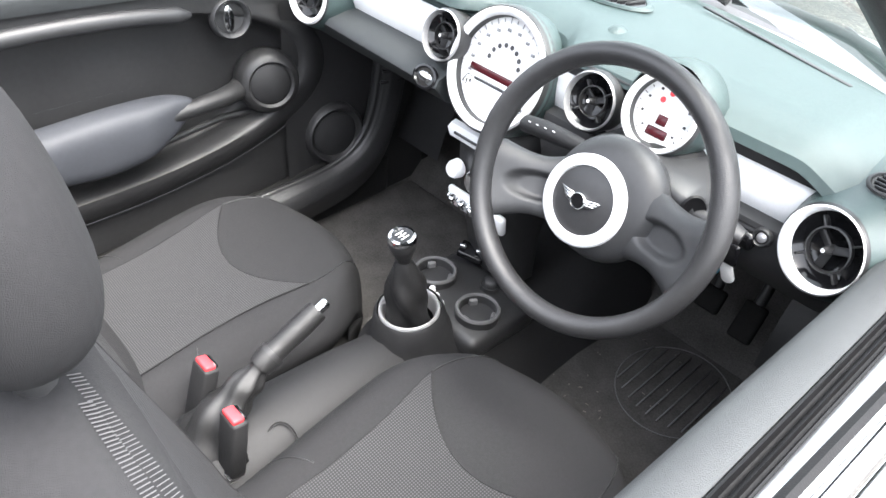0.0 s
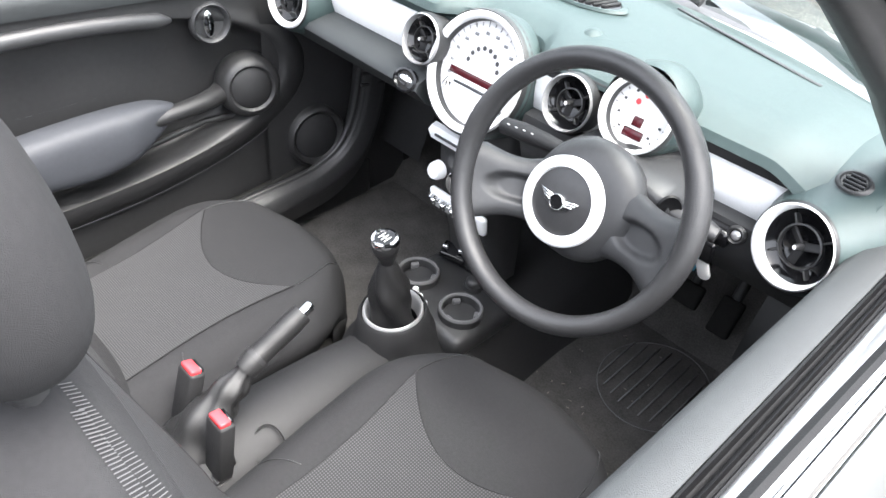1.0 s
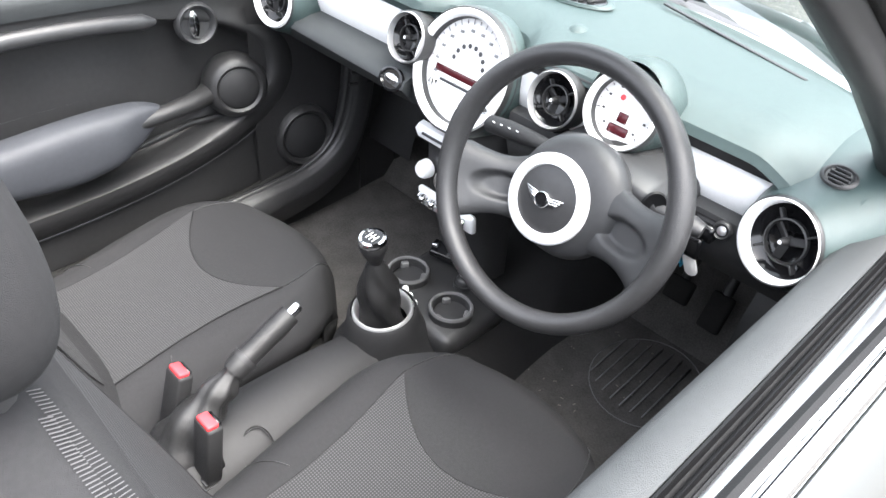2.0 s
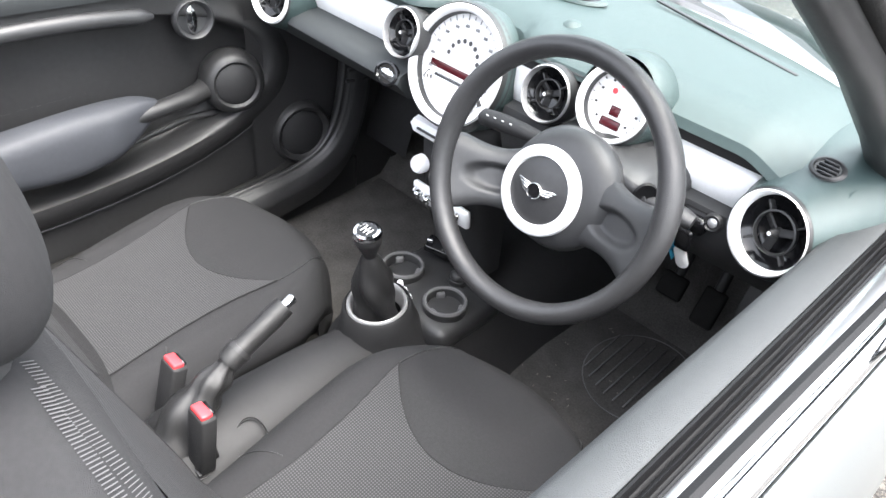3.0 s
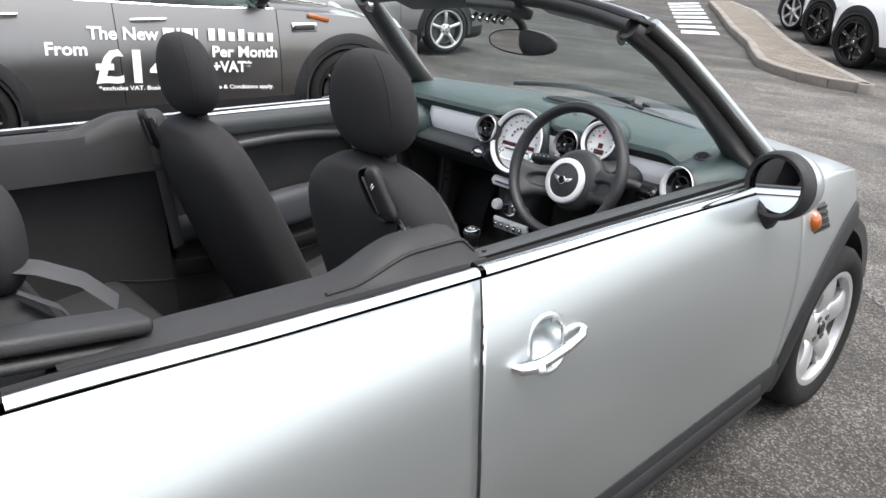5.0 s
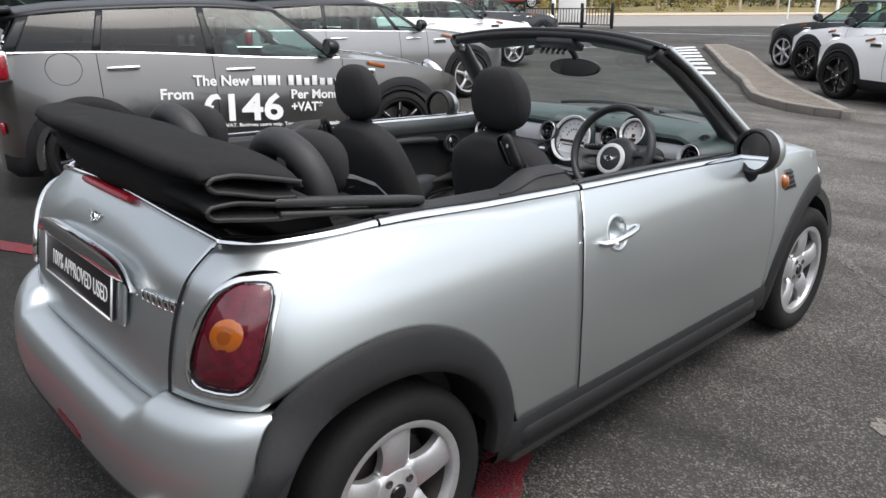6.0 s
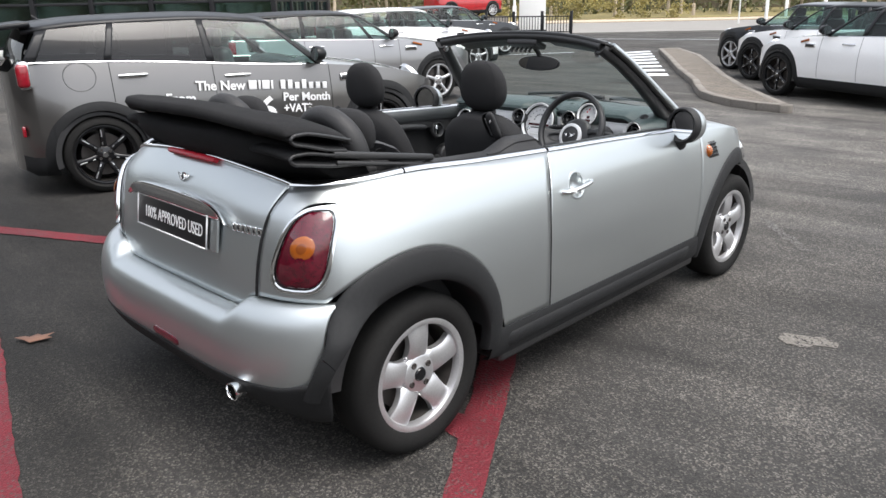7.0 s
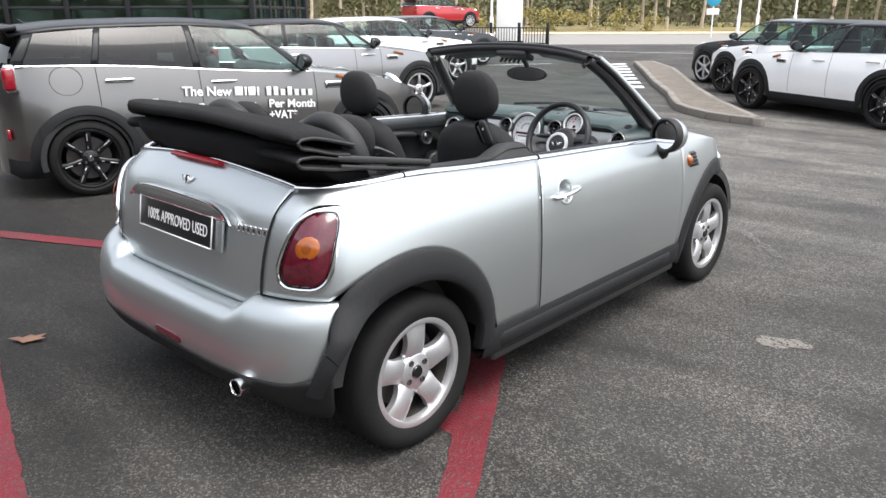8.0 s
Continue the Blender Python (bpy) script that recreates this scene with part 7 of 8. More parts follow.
# dashboard
def dash():
    """The dash body, drawn through sections across the car."""
    rows = []
    for x in np.linspace(-0.668, 0.650, 97):
        k = abs(x) / 0.668
        bow = 0.05 * k**3
        wy = 2.225 - 0.20 * k**2
        notch = 0.055 * math.exp(-((x + 0.03) / 0.115) ** 6)
        nb, nz = notch, -0.030 * step(0.50, 0.60, x)
        rows.append([Vector((x, y, z)) for y, z in ((wy, 0.965), (wy - 0.02, 0.985), (2.08 - 0.1 * k * k, 1.008 + nz * 0.2), (1.95, 1.018 - 0.006 * k + nz * 0.6), (max(1.86, 1.828 + nb), 1.014 + nz), (1.80 - bow * 0.2 + nb, 1.004 + nz), (1.772 - bow * 0.2 + nb, 0.988 + nz), (1.766 - bow * 0.2 + nb, 0.974 + nz), (1.790 + nb, 0.962 + nz), (1.794, 0.90), (1.790, 0.84), (1.800, 0.80), (1.85, 0.74), (1.95, 0.70), (2.1, 0.68))])
    return sheet(rows)


dsh = part("dashboard", dash(), DASH_SKIN, car, "dark grained dashboard, with the screen's green tint in its colour", sharp=35)


def trim(x0, x1, z0, z1, y, mat, name, lab, bulge=0.012):
    rows = []
    for t in np.linspace(0, 1, 16):
        x = x0 + (x1 - x0) * t
        rows.append([Vector((x, y - bulge * math.sin(math.pi * v) - 0.004, z0(x) + (z1(x) - z0(x)) * v)) for v in np.linspace(0, 1, 8)])
    return part(name, sheet(rows), mat, dsh, lab, solid=0.006)


trim(-0.495, -0.13, lambda x: 0.862, lambda x: 0.948, 1.796, SATIN, "trim_panel", "brushed silver dash panel")
part("lip_band", sheet([[Vector((x, y, z)) for y, z in ((1.786, 0.968), (1.7885, 0.957), (1.7895, 0.942))] for x in np.linspace(0.09, 0.565, 24)]), PLASTIC, dsh, "dark strip below the dash lip")
trim(0.08, 0.545, lambda x: 0.874, lambda x: 0.945, 1.794, SATIN, "trim_panel", "brushed silver dash panel")
part("glovebox_ledge", loft([[Vector((x, y, z)) for y, z in ((1.80, 0.872), (1.755 - 0.01 * t, 0.868), (1.722 - 0.01 * t, 0.856), (1.716 - 0.01 * t, 0.842), (1.738, 0.805), (1.80, 0.785), (1.84, 0.80))] for t, x in zip(np.linspace(0, 1, 9), np.linspace(-0.57, -0.135, 9))]), DOOR_TOP, dsh, "grey glovebox ledge")
part("lower_dash", loft([[Vector((x, y, z)) for y, z in ((1.80, 0.89), (1.755, 0.880), (1.745, 0.85), (1.765, 0.79), (1.83, 0.75), (1.90, 0.80))] for x in np.linspace(0.09, 0.66, 9)]), PLASTIC_SOFT, dsh)
lb = facing((-0.171, 1.714, 0.850), (0.0, -0.9, 0.45))
bd = part("round_badge", spin([(0.0, 0.003), (0.020, 0.003), (0.0225, 0.007), (0.027, 0.006), (0.028, 0.0)], 32, m=lb @ Matrix.Diagonal((1.15, 0.85, 1, 1))), GLOSS_BLACK, dsh)
part("badge_face", spin([(0.0, 0.007), (0.008, 0.006), (0.012, 0.004)], 20, m=lb @ Matrix.Diagonal((1.5, 0.8, 1, 1))), CHROME, bd)


def vent(p, way, r, ring_mat, wide=0.24, off=(0, 0)):
    """A round air vent: bright ring with its bowl set off centre, cross vanes, knob."""
    m = facing(p, way)
    inner = m @ Matrix.Translation((off[0] * r, off[1] * r, 0))
    rings = []
    for k, h in ((0.985, -0.004), (0.985, 0.001), (0.975, 0.003), (0.94, 0.005), (1 - wide, 0.002), (1 - wide - 0.03, -0.006), (1 - wide - 0.05, -0.02)):
        e = min(1, (0.985 - k) / (wide - 0.015))
        rings.append([m @ Vector((r * (k * math.cos(a) + off[0] * e), r * (k * math.sin(a) + off[1] * e), h)) for a in np.linspace(0, 2 * math.pi, 44, endpoint=False)])
    v = part("air_vent", loft(rings, caps=False), ring_mat, dsh, "round air vent with a bright ring")
    part("vent_collar", spin([(r * 0.96, -0.045), (r * 1.04, -0.014), (r * 1.035, -0.003), (r * 1.0, 0.001), (r * 0.98, -0.003)], 44, m=m), PLASTIC, v)
    part("vent_bowl", spin([(r * (1 - wide - 0.03), -0.008), (r * 0.66, -0.022), (0, -0.030)], 40, m=inner), GLOSS_BLACK, v)
    part("vent_hoop", spin([(r * 0.46, -0.012), (r * 0.48, -0.006), (r * 0.52, -0.007), (r * 0.5, -0.016)], 36, m=inner, close=True), PLASTIC, v)
    for a in (40, 130, 220, 310):
        part("vane", box(r * 0.26, 0.003, 0.012, inner @ Matrix.Rotation(radians(a), 4, "Z") @ Matrix.Translation((r * 0.62, 0, -0.014)), 0.001), PLASTIC, v)
    for a in (-35, 85, 205):
        part("vane", box(r * 0.40, 0.012, 0.004, inner @ Matrix.Rotation(radians(a), 4, "Z") @ Matrix.Translation((-r * 0.26, 0, -0.013)) @ Matrix.Rotation(radians(28), 4, "X"), 0.0015), CONSOLE, v)
    part("vent_knob", spin([(0.0, 0.004), (0.003, 0.004), (0.005, 0.000), (0.006, -0.010), (0.007, -0.02)], 16, m=inner), PLASTIC, v)
    part("knob_face", spin([(0.0, 0.0052), (0.0030, 0.0046)], 12, m=inner), SATIN, v)
    return v


def pod(p, way, r, back):
    m = facing(p, way)
    return part("vent_pod", spin([(r, 0.0), (r * 1.10, -0.012), (r * 1.22, -0.04), (r * 1.30, -back)], 44, m=m), DASH_SKIN, dsh)


end_r, end_l = (0.589, 1.718, 0.910), (-0.548, 1.706, 0.889)
vent(end_r, (-0.26, -1, 0.22), 0.061, SATIN, 0.125, (0.085, 0.060))
pod(end_l, (0.12, -1, 0.2), 0.060, 0.09)
vent(end_l, (0.12, -1, 0.20), 0.0595, SATIN, 0.14, (-0.03, 0.05))
vent((0.184, 1.736, 0.945), (0, -1, 0.30), 0.0480, RING_GREY, 0.08)
vent((-0.161, 1.736, 0.931), (0, -1, 0.30), 0.0480, RING_GREY, 0.08)


def end_hump(s):
    """The rounded dash ends that carry the outer vents."""
    rings = []
    for t in np.linspace(0, 1, 12):
        y = 1.800 + 0.28 * t
        w, h = 0.082 + 0.01 * t, 0.098 - 0.02 * t
        c = Vector((s * (0.60 if s > 0 else 0.645), y, 0.895 + 0.012 * t))
        rings.append([c + Vector((w * math.copysign(abs(math.cos(a)) ** 0.8, math.cos(a)) * (0.80 + 0.2 * step(0, 0.2, t)), 0, h * (0.85 + 0.15 * step(0, 0.2, t)) * math.copysign(abs(math.sin(a)) ** 0.8, math.sin(a)))) for a in np.linspace(0, 2 * math.pi, 32, endpoint=False)])
    return loft(rings)




def end_dome():
    """The rounded housing that runs back from the driver's outer vent."""
    m = facing(end_r, (-0.26, -1, 0.22))
    rings = []
    for t in np.linspace(0, 1, 16):
        e = 1 - (1 - t) ** 3.5
        c = Vector((0.612, 1.735 + 0.33 * t, 0.892 + 0.006 * t))
        w, h_ = 0.074 + 0.030 * e, 0.066 + 0.040 * e
        ring = []
        for a in np.linspace(0, 2 * math.pi, 40, endpoint=False):
            p = m @ Vector((0.0635 * math.cos(a), 0.0635 * math.sin(a), -0.004))
            q = c + Vector((w * math.copysign(abs(math.cos(a)) ** 0.85, math.cos(a)), 0, h_ * math.copysign(abs(math.sin(a)) ** 0.85, math.sin(a))))
            ring.append(p.lerp(q, min(1, t * 3.2)))
        rings.append(ring)
    return loft(rings, caps=False)


part("dash_end", end_dome(), DASH_SKIN, dsh, sharp=0)
part("dash_end", end_hump(-1), DASH_SKIN, dsh)
sv = facing((0.608, 1.800, 0.9890), (0.0, -0.42, 0.95)) @ Matrix.Diagonal((0.74, 0.74, 0.8, 1))
g = part("demist_vent", spin([(0.020, 0.0), (0.023, 0.005), (0.027, 0.004), (0.029, 0.0)], 30, m=sv @ Matrix.Diagonal((1.15, 0.95, 1, 1))), PLASTIC, dsh, "small oval side window demister")
part("demist_bowl", spin([(0.0, 0.0005), (0.024, 0.001)], 26, m=sv @ Matrix.Diagonal((1.15, 0.95, 1, 1))), GLOSS_BLACK, g)
for i in range(4):
    part("slat", box(0.042 - 0.012 * abs(i - 1.5) * 0.8, 0.0022, 0.006, sv @ Matrix.Translation((0, -0.0135 + 0.009 * i, 0.002))), PLASTIC_SOFT, g)


def top_vent():
    c = Vector((0.0, 1.975, 1.0215))
    m = facing(c, (0, -0.03, 1), (0, 1, 0))
    root = part("top_vent", spin([(0.050, -0.006), (0.052, 0.002), (0.057, 0.003), (0.060, -0.002)], 40, m=m @ Matrix.Diagonal((1.9, 0.8, 1, 1))), DASH_SKIN, dsh)
    part("vent_bowl", spin([(0, 0.0005), (0.051, 0.001)], 36, m=m @ Matrix.Diagonal((1.9, 0.8, 1, 1))), GLOSS_BLACK, root)
    for i in range(13):
        x = -0.078 + 0.013 * i
        part("slat", box(0.0035, 0.072 * math.sqrt(max(0.05, 1 - (x / 0.095) ** 2)), 0.006, m @ Matrix.Translation((x, 0, 0.002)) @ Matrix.Rotation(radians(-18), 4, "Z")), CONSOLE, root)


top_vent()
part("light_sensor", spin([(0, 0.008), (0.009, 0.007), (0.016, 0.002), (0.018, 0)], 24, m=Matrix.Translation((0.125, 1.865, 1.0120))), DASH_SKIN, dsh)
part("screen_slot", box(0.34, 0.008, 0.004, pose(0.30, 2.06, 1.0095, 0, 0, -18), 0.001), PLASTIC, dsh)
part("airbag_seam", tube([(x, 1.772 - 0.002, 0.981) for x in np.linspace(0.10, 0.44, 12)], 0.0025, 6), PLASTIC, dsh)


def gauge(p, way, r, lip, back):
    m = facing(p, way)
    h = part("gauge_housing", spin([(r * 1.0, 0.0), (r * 1.05, -0.006), (r * 1.07, -0.03), (r * 0.98, -back), (0, -back)], 52, m=m), DASH_SKIN, dsh)
    part("gauge_ring", spin([(r * lip, -0.008), (r * (lip + 0.01), 0.004), (r * (lip + 0.05), 0.008), (r * 0.975, 0.008), (r * 1.0, 0.004), (r * 1.002, -0.002)], 56, m=m), SATIN, h, "silver bezel")
    part("bezel_edge", spin([(r * 0.998, 0.003), (r * 1.015, 0.005), (r * 1.035, 0.001), (r * 1.06, -0.016)], 56, m=m), PLASTIC, h)
    part("gauge_wall", spin([(r * lip, -0.004), (r * lip * 0.97, -0.018)], 52, m=m), PLASTIC, h)
    part("gauge_face", spin([(0.0, -0.016), (r * lip, -0.016)], 52, m=m), DIAL, h, "white dial")
    return m, h


m, h = gauge((-0.026, 1.744, 0.912), (0, -1, 0.36), 0.1095, 0.875, 0.12)
fz = -0.0145


def mark(x, y, w, l, a, mat, name="tick"):
    part(name, box(w, l, 0.0012, m @ Matrix.Translation((x, y, fz)) @ Matrix.Rotation(a, 4, "Z")), mat, h)


for i in range(27):
    a = radians(215 - 250 * i / 26)
    rr = 0.088
    mark(rr * math.cos(a), rr * math.sin(a), 0.0010, 0.010 if i % 2 == 0 else 0.006, a - math.pi / 2, TICK_GREY)
    if i % 2 == 0:
        mark(0.072 * math.cos(a), 0.072 * math.sin(a), 0.0080, 0.0050, 0, TICK_GREY, "numeral_bar")
for i in range(8):
    a = radians(170 - 160 * i / 7)
    part("warning_dot", spin([(0, fz + 0.001), (0.0044, fz + 0.0008)], 14, m=m @ Matrix.Translation((0.036 * math.cos(a), 0.010 + 0.036 * math.sin(a), 0))), INK, h)
part("display_strip", box(0.140, 0.013, 0.002, m @ Matrix.Translation((0.0, -0.012, fz)), 0.001), DISPLAY, h, "dark red text display")
for i in range(9):
    mark(-0.05 + 0.0125 * i, -0.012, 0.007, 0.004, 0, LENS_RED, "display_bar")
part("radio_panel", box(0.122, 0.040, 0.004, m @ Matrix.Translation((0.0, -0.045, fz - 0.001)), 0.008), SATIN, h)
part("radio_slot", box(0.100, 0.004, 0.002, m @ Matrix.Translation((0.0, -0.030, fz + 0.002))), INK, h)
for s in (-1, 1):
    part("radio_key", box(0.016, 0.024, 0.005, m @ Matrix.Translation((s * 0.066, -0.040, fz)) @ Matrix.Rotation(s * 0.5, 4, "Z"), 0.004), CHROME, h)

m, h = gauge((0.313, 1.728, 0.984), (0, -1, 0.42), 0.0605, 0.86, 0.07)
for i in range(17):
    a = radians(225 - 270 * i / 16)
    mark(0.046 * math.cos(a), 0.046 * math.sin(a), 0.0009, 0.006 if i % 2 == 0 else 0.0035, a - math.pi / 2, INK)
    if i % 2 == 0:
        mark(0.037 * math.cos(a), 0.037 * math.sin(a), 0.004, 0.0035, 0, INK, "numeral_bar")
part("display_strip", box(0.034, 0.014, 0.0015, m @ Matrix.Translation((0, -0.030, fz)), 0.002), DISPLAY, h)
part("display_strip", box(0.017, 0.015, 0.0015, m @ Matrix.Translation((0, -0.011, fz)), 0.001), DISPLAY, h)
for x, y in ((-0.012, 0.017), (-0.002, 0.030)):
    part("warning_lamp", spin([(0, fz + 0.002), (0.0045, fz + 0.0015)], 14, m=m @ Matrix.Translation((x, y, 0))), BUTTON_RED, h)
part("gauge_hood", spin([(0.0585, 0.006), (0.063, 0.0), (0.067, -0.02), (0.068, -0.050), (0.050, -0.070), (0, -0.075)], 48, m=facing((0.313, 1.738, 0.990), (0, -1, 0.32)) @ Matrix.Diagonal((1.06, 1.08, 1, 1))), DASH_SKIN, dsh)
part("column_shroud", loft([[Vector((0.336 + w * math.cos(a), y + 0.03, z - 0.030 + hh * math.sin(a))) for a in np.linspace(0, 2 * math.pi, 28, endpoint=False)] for y, z, w, hh in ((1.575, 0.888, 0.055, 0.050), (1.62, 0.892, 0.068, 0.060), (1.70, 0.895, 0.082, 0.075), (1.80, 0.89, 0.085, 0.08))]), CONSOLE, dsh)


# centre stack
stack = part("centre_tower", loft([[Vector((-0.036 + w * c, y + 0.012 * abs(c), z)) for c, y in ((-1, 1.86), (-1, yf + 0.02), (-0.8, yf), (0, yf - 0.006), (0.8, yf), (1, yf + 0.02), (1, 1.86))] for z, w, yf in ((0.80, 0.102, 1.775), (0.76, 0.100, 1.756), (0.68, 0.088, 1.752), (0.60, 0.080, 1.762), (0.52, 0.078, 1.785), (0.42, 0.080, 1.81))]), PLASTIC, car, "black centre tower with silver switches")
for s in (-1, 1):
    part("heater_knob", spin([(0, 0.022), (0.015, 0.021), (0.019, 0.014), (0.020, 0.0)], 26, m=facing((-0.036 + s * 0.062, 1.752, 0.672), (0, -1, 0.1))), SATIN, stack)
part("disc_slot", loft([[Vector((-0.036 + w * c, y, 0.758 + hh * q)) for c, q in ((-1, 0), (-0.9, 0.8), (0.9, 0.8), (1, 0), (0.9, -0.8), (-0.9, -0.8))] for y, w, hh in ((1.752, 0.092, 0.020), (1.738, 0.090, 0.018), (1.735, 0.080, 0.012))]), SATIN, stack)
part("slot", box(0.130, 0.004, 0.004, Matrix.Translation((-0.036, 1.7335, 0.758))), INK, stack)
part("heater_dial", spin([(0, 0.020), (0.022, 0.018), (0.027, 0.010), (0.028, 0.0)], 30, m=facing((-0.036, 1.748, 0.672), (0, -1, 0.1))), CHROME, stack)
for i in range(5):
    x = -0.036 - 0.056 + 0.028 * i
    if i == 0:
        part("toggle_panel", box(0.160, 0.016, 0.046, pose(-0.036, 1.752, 0.604, 8, 0, 0), 0.008, 3), SATIN, stack)
    part("toggle_guard", tube([(x - 0.014, 1.757, 0.622), (x - 0.014, 1.735, 0.610), (x - 0.014, 1.757, 0.588)], 0.0035, 8), CHROME, stack)
    part("toggle", box(0.013, 0.026, 0.018, pose(x, 1.742, 0.606, 20, 0, 0), 0.004), CHROME, stack)


# steering wheel
SW = facing((0.342, 1.540, 0.936), (0, -math.cos(radians(22)), math.sin(radians(22))))


def ring_tube(r, a0, a1, thick, n=60, m=SW, h=0.0):
    return [m @ Vector((r * math.cos(a), r * math.sin(a), h)) for a in np.linspace(a0, a1, n)]


RW = 0.1800
rim_rings = []
for k in range(72):
    a = 2 * math.pi * k / 72
    grip = 0.0160 + 0.0015 * math.exp(-((math.sin(a) - 0.25) / 0.3) ** 2)
    rim_rings.append([SW @ Vector(((RW + grip * math.cos(b) * 0.95) * math.cos(a), (RW + grip * math.cos(b) * 0.95) * math.sin(a), grip * 1.15 * math.sin(b))) for b in np.linspace(0, 2 * math.pi, 16, endpoint=False)])
bm = loft(rim_rings + [rim_rings[0]], caps=False)
bmesh.ops.remove_doubles(bm, verts=bm.verts, dist=1e-5)
sw = part("steering_wheel", bm, STEER, car, "black two-spoke steering wheel with a silver ring", sharp=0)
part("rim_seam", tube(ring_tube(RW - 0.011, 0, 2 * math.pi, 0, 90, SW, 0.0105), 0.0010, 5), PLASTIC, sw)
hubm = SW @ Matrix.Translation((-0.029, -0.0275, -0.075))
part("wheel_hub", spin([(0.0, 0.026), (0.050, 0.025), (0.070, 0.021), (0.086, 0.010), (0.092, -0.006), (0.088, -0.03), (0.07, -0.05)], 48, m=SW @ Matrix.Translation((-0.014, -0.017, -0.081))), PLASTIC_SOFT, sw)
part("hub_ring", spin([(0.049, 0.0245), (0.051, 0.0300), (0.063, 0.0285), (0.0665, 0.0245), (0.0665, 0.016)], 52, m=hubm), SATIN, sw, "silver hub ring")
part("hub_pad", spin([(0.0, 0.034), (0.03, 0.032), (0.049, 0.026)], 44, m=hubm), PLASTIC, sw)
wings(hubm @ Matrix.Translation((0, 0, 0.0325)), 0.066, CHROME, sw, "hub_badge")


def spoke(mid, span):
    """A broad spoke from the hub to the rim, with a soft thumb hollow."""
    way = Vector((math.cos(mid), math.sin(mid)))
    across = Vector((-way.y, way.x))
    rings = []
    for t in np.linspace(0, 1, 30):
        sec = []
        for q in np.linspace(-1, 1, 33):
            inner = Vector((-0.014, -0.017)) + way * 0.060 + across * q * 0.056
            outer = Vector((math.cos(mid + q * span), math.sin(mid + q * span))) * (RW - 0.006)
            p = inner.lerp(outer, t)
            p -= across * q * 0.012 * math.sin(math.pi * t)
            d = math.hypot((t - 0.42) / 0.40, q / 0.52)
            z = -0.066 + 0.064 * t**1.3 - 0.014 * (1 - step(0.62, 1.0, d)) - 0.014 * abs(q) ** 6
            sec.append((p.x, p.y, z))
        sec += [(sec[-1][0], sec[-1][1], sec[-1][2] - 0.016), (sec[0][0], sec[0][1], sec[0][2] - 0.016)]
        rings.append([SW @ Vector(p) for p in sec])
    return loft(rings)


part("spoke", spoke(radians(199), radians(19)), PLASTIC_SOFT, sw, sharp=60)
part("spoke", spoke(radians(-6), radians(20)), PLASTIC_SOFT, sw, sharp=60)
shroud = part("column_shroud", loft([[Vector((0.335 + w * math.copysign(abs(math.cos(a)) ** 0.7, math.cos(a)), y, z + h * math.copysign(abs(math.sin(a)) ** 0.7, math.sin(a)))) for a in np.linspace(0, 2 * math.pi, 32, endpoint=False)] for y, z, w, h in ((1.645, 0.898, 0.095, 0.034), (1.652, 0.898, 0.106, 0.041), (1.70, 0.893, 0.110, 0.044), (1.79, 0.880, 0.113, 0.048))]), PLASTIC_SOFT, car, "black steering column shroud")
part("stalk_opening", spin([(0.0, 0.001), (0.018, 0.001), (0.021, 0.003), (0.023, 0.0)], 24, m=facing((0.437, 1.653, 0.908), (0.75, -0.65, 0.1)) @ Matrix.Diagonal((0.9, 1.25, 1, 1))), SEAL, shroud)
st = [(0.124, 1.655, 0.905), (0.130, 1.655, 0.907), (0.165, 1.655, 0.912), (0.21, 1.655, 0.916), (0.25, 1.66, 0.915)]
stalk = part("indicator_stalk", tube(st, [0.009, 0.0155, 0.0170, 0.0150, 0.012], 14, flat=0.85), CONSOLE, car, "black indicator stalk with white symbols")
for i in range(4):
    part("symbol", box(0.0042, 0.0012, 0.0042, pose(0.146 + 0.016 * i, 1.6435, 0.9195 + 0.0016 * i, 40, 0, 0)), WHITE_INK, stalk)
part("wiper_stalk", tube([(0.40, 1.66, 0.905), (0.44, 1.665, 0.905), (0.49, 1.675, 0.900), (0.505, 1.677, 0.898)], [0.010, 0.013, 0.016, 0.012], 14, flat=0.85), PLASTIC, car)
part("ignition_slot", box(0.05, 0.03, 0.03, pose(0.478, 1.745, 0.858, 10, 0, 0), 0.008), GLOSS_BLACK, dsh)
btn = facing((0.509, 1.742, 0.871), (0, -1, 0.25))
sb = part("start_button", spin([(0.009, 0.004), (0.0115, 0.007), (0.014, 0.005), (0.015, 0.0)], 28, m=btn), PLASTIC, dsh)
part("button_face", spin([(0, 0.007), (0.005, 0.0065), (0.0075, 0.004)], 22, m=btn), RING_GREY, sb)
key = tagged(part("car_key", box(0.026, 0.010, 0.040, pose(0.482, 1.722, 0.835, 10, 0, 0), 0.005), GLOSS_BLACK), "black car key in the dash with a white tag", "key")
part("key_tag", prism([(0.0095 * math.cos(a), 0.0125 * (1 if math.sin(a) > 0 else -1) + 0.0095 * math.sin(a)) for a in np.linspace(0.05, 2 * math.pi + 0.05, 28, endpoint=False)], 0.004, pose(0.483, 1.735, 0.797, 12, -20, 8) @ Matrix.Rotation(radians(90), 4, "X"), 0.0012), PANEL_WHITE, key, "white plastic tag")
part("key_loop", tube([(0.478, 1.726, 0.830), (0.468, 1.732, 0.818), (0.462, 1.736, 0.800), (0.470, 1.736, 0.786), (0.474, 1.735, 0.800), (0.468, 1.732, 0.812)], 0.0042, 8), SIGN_BLUE, key)
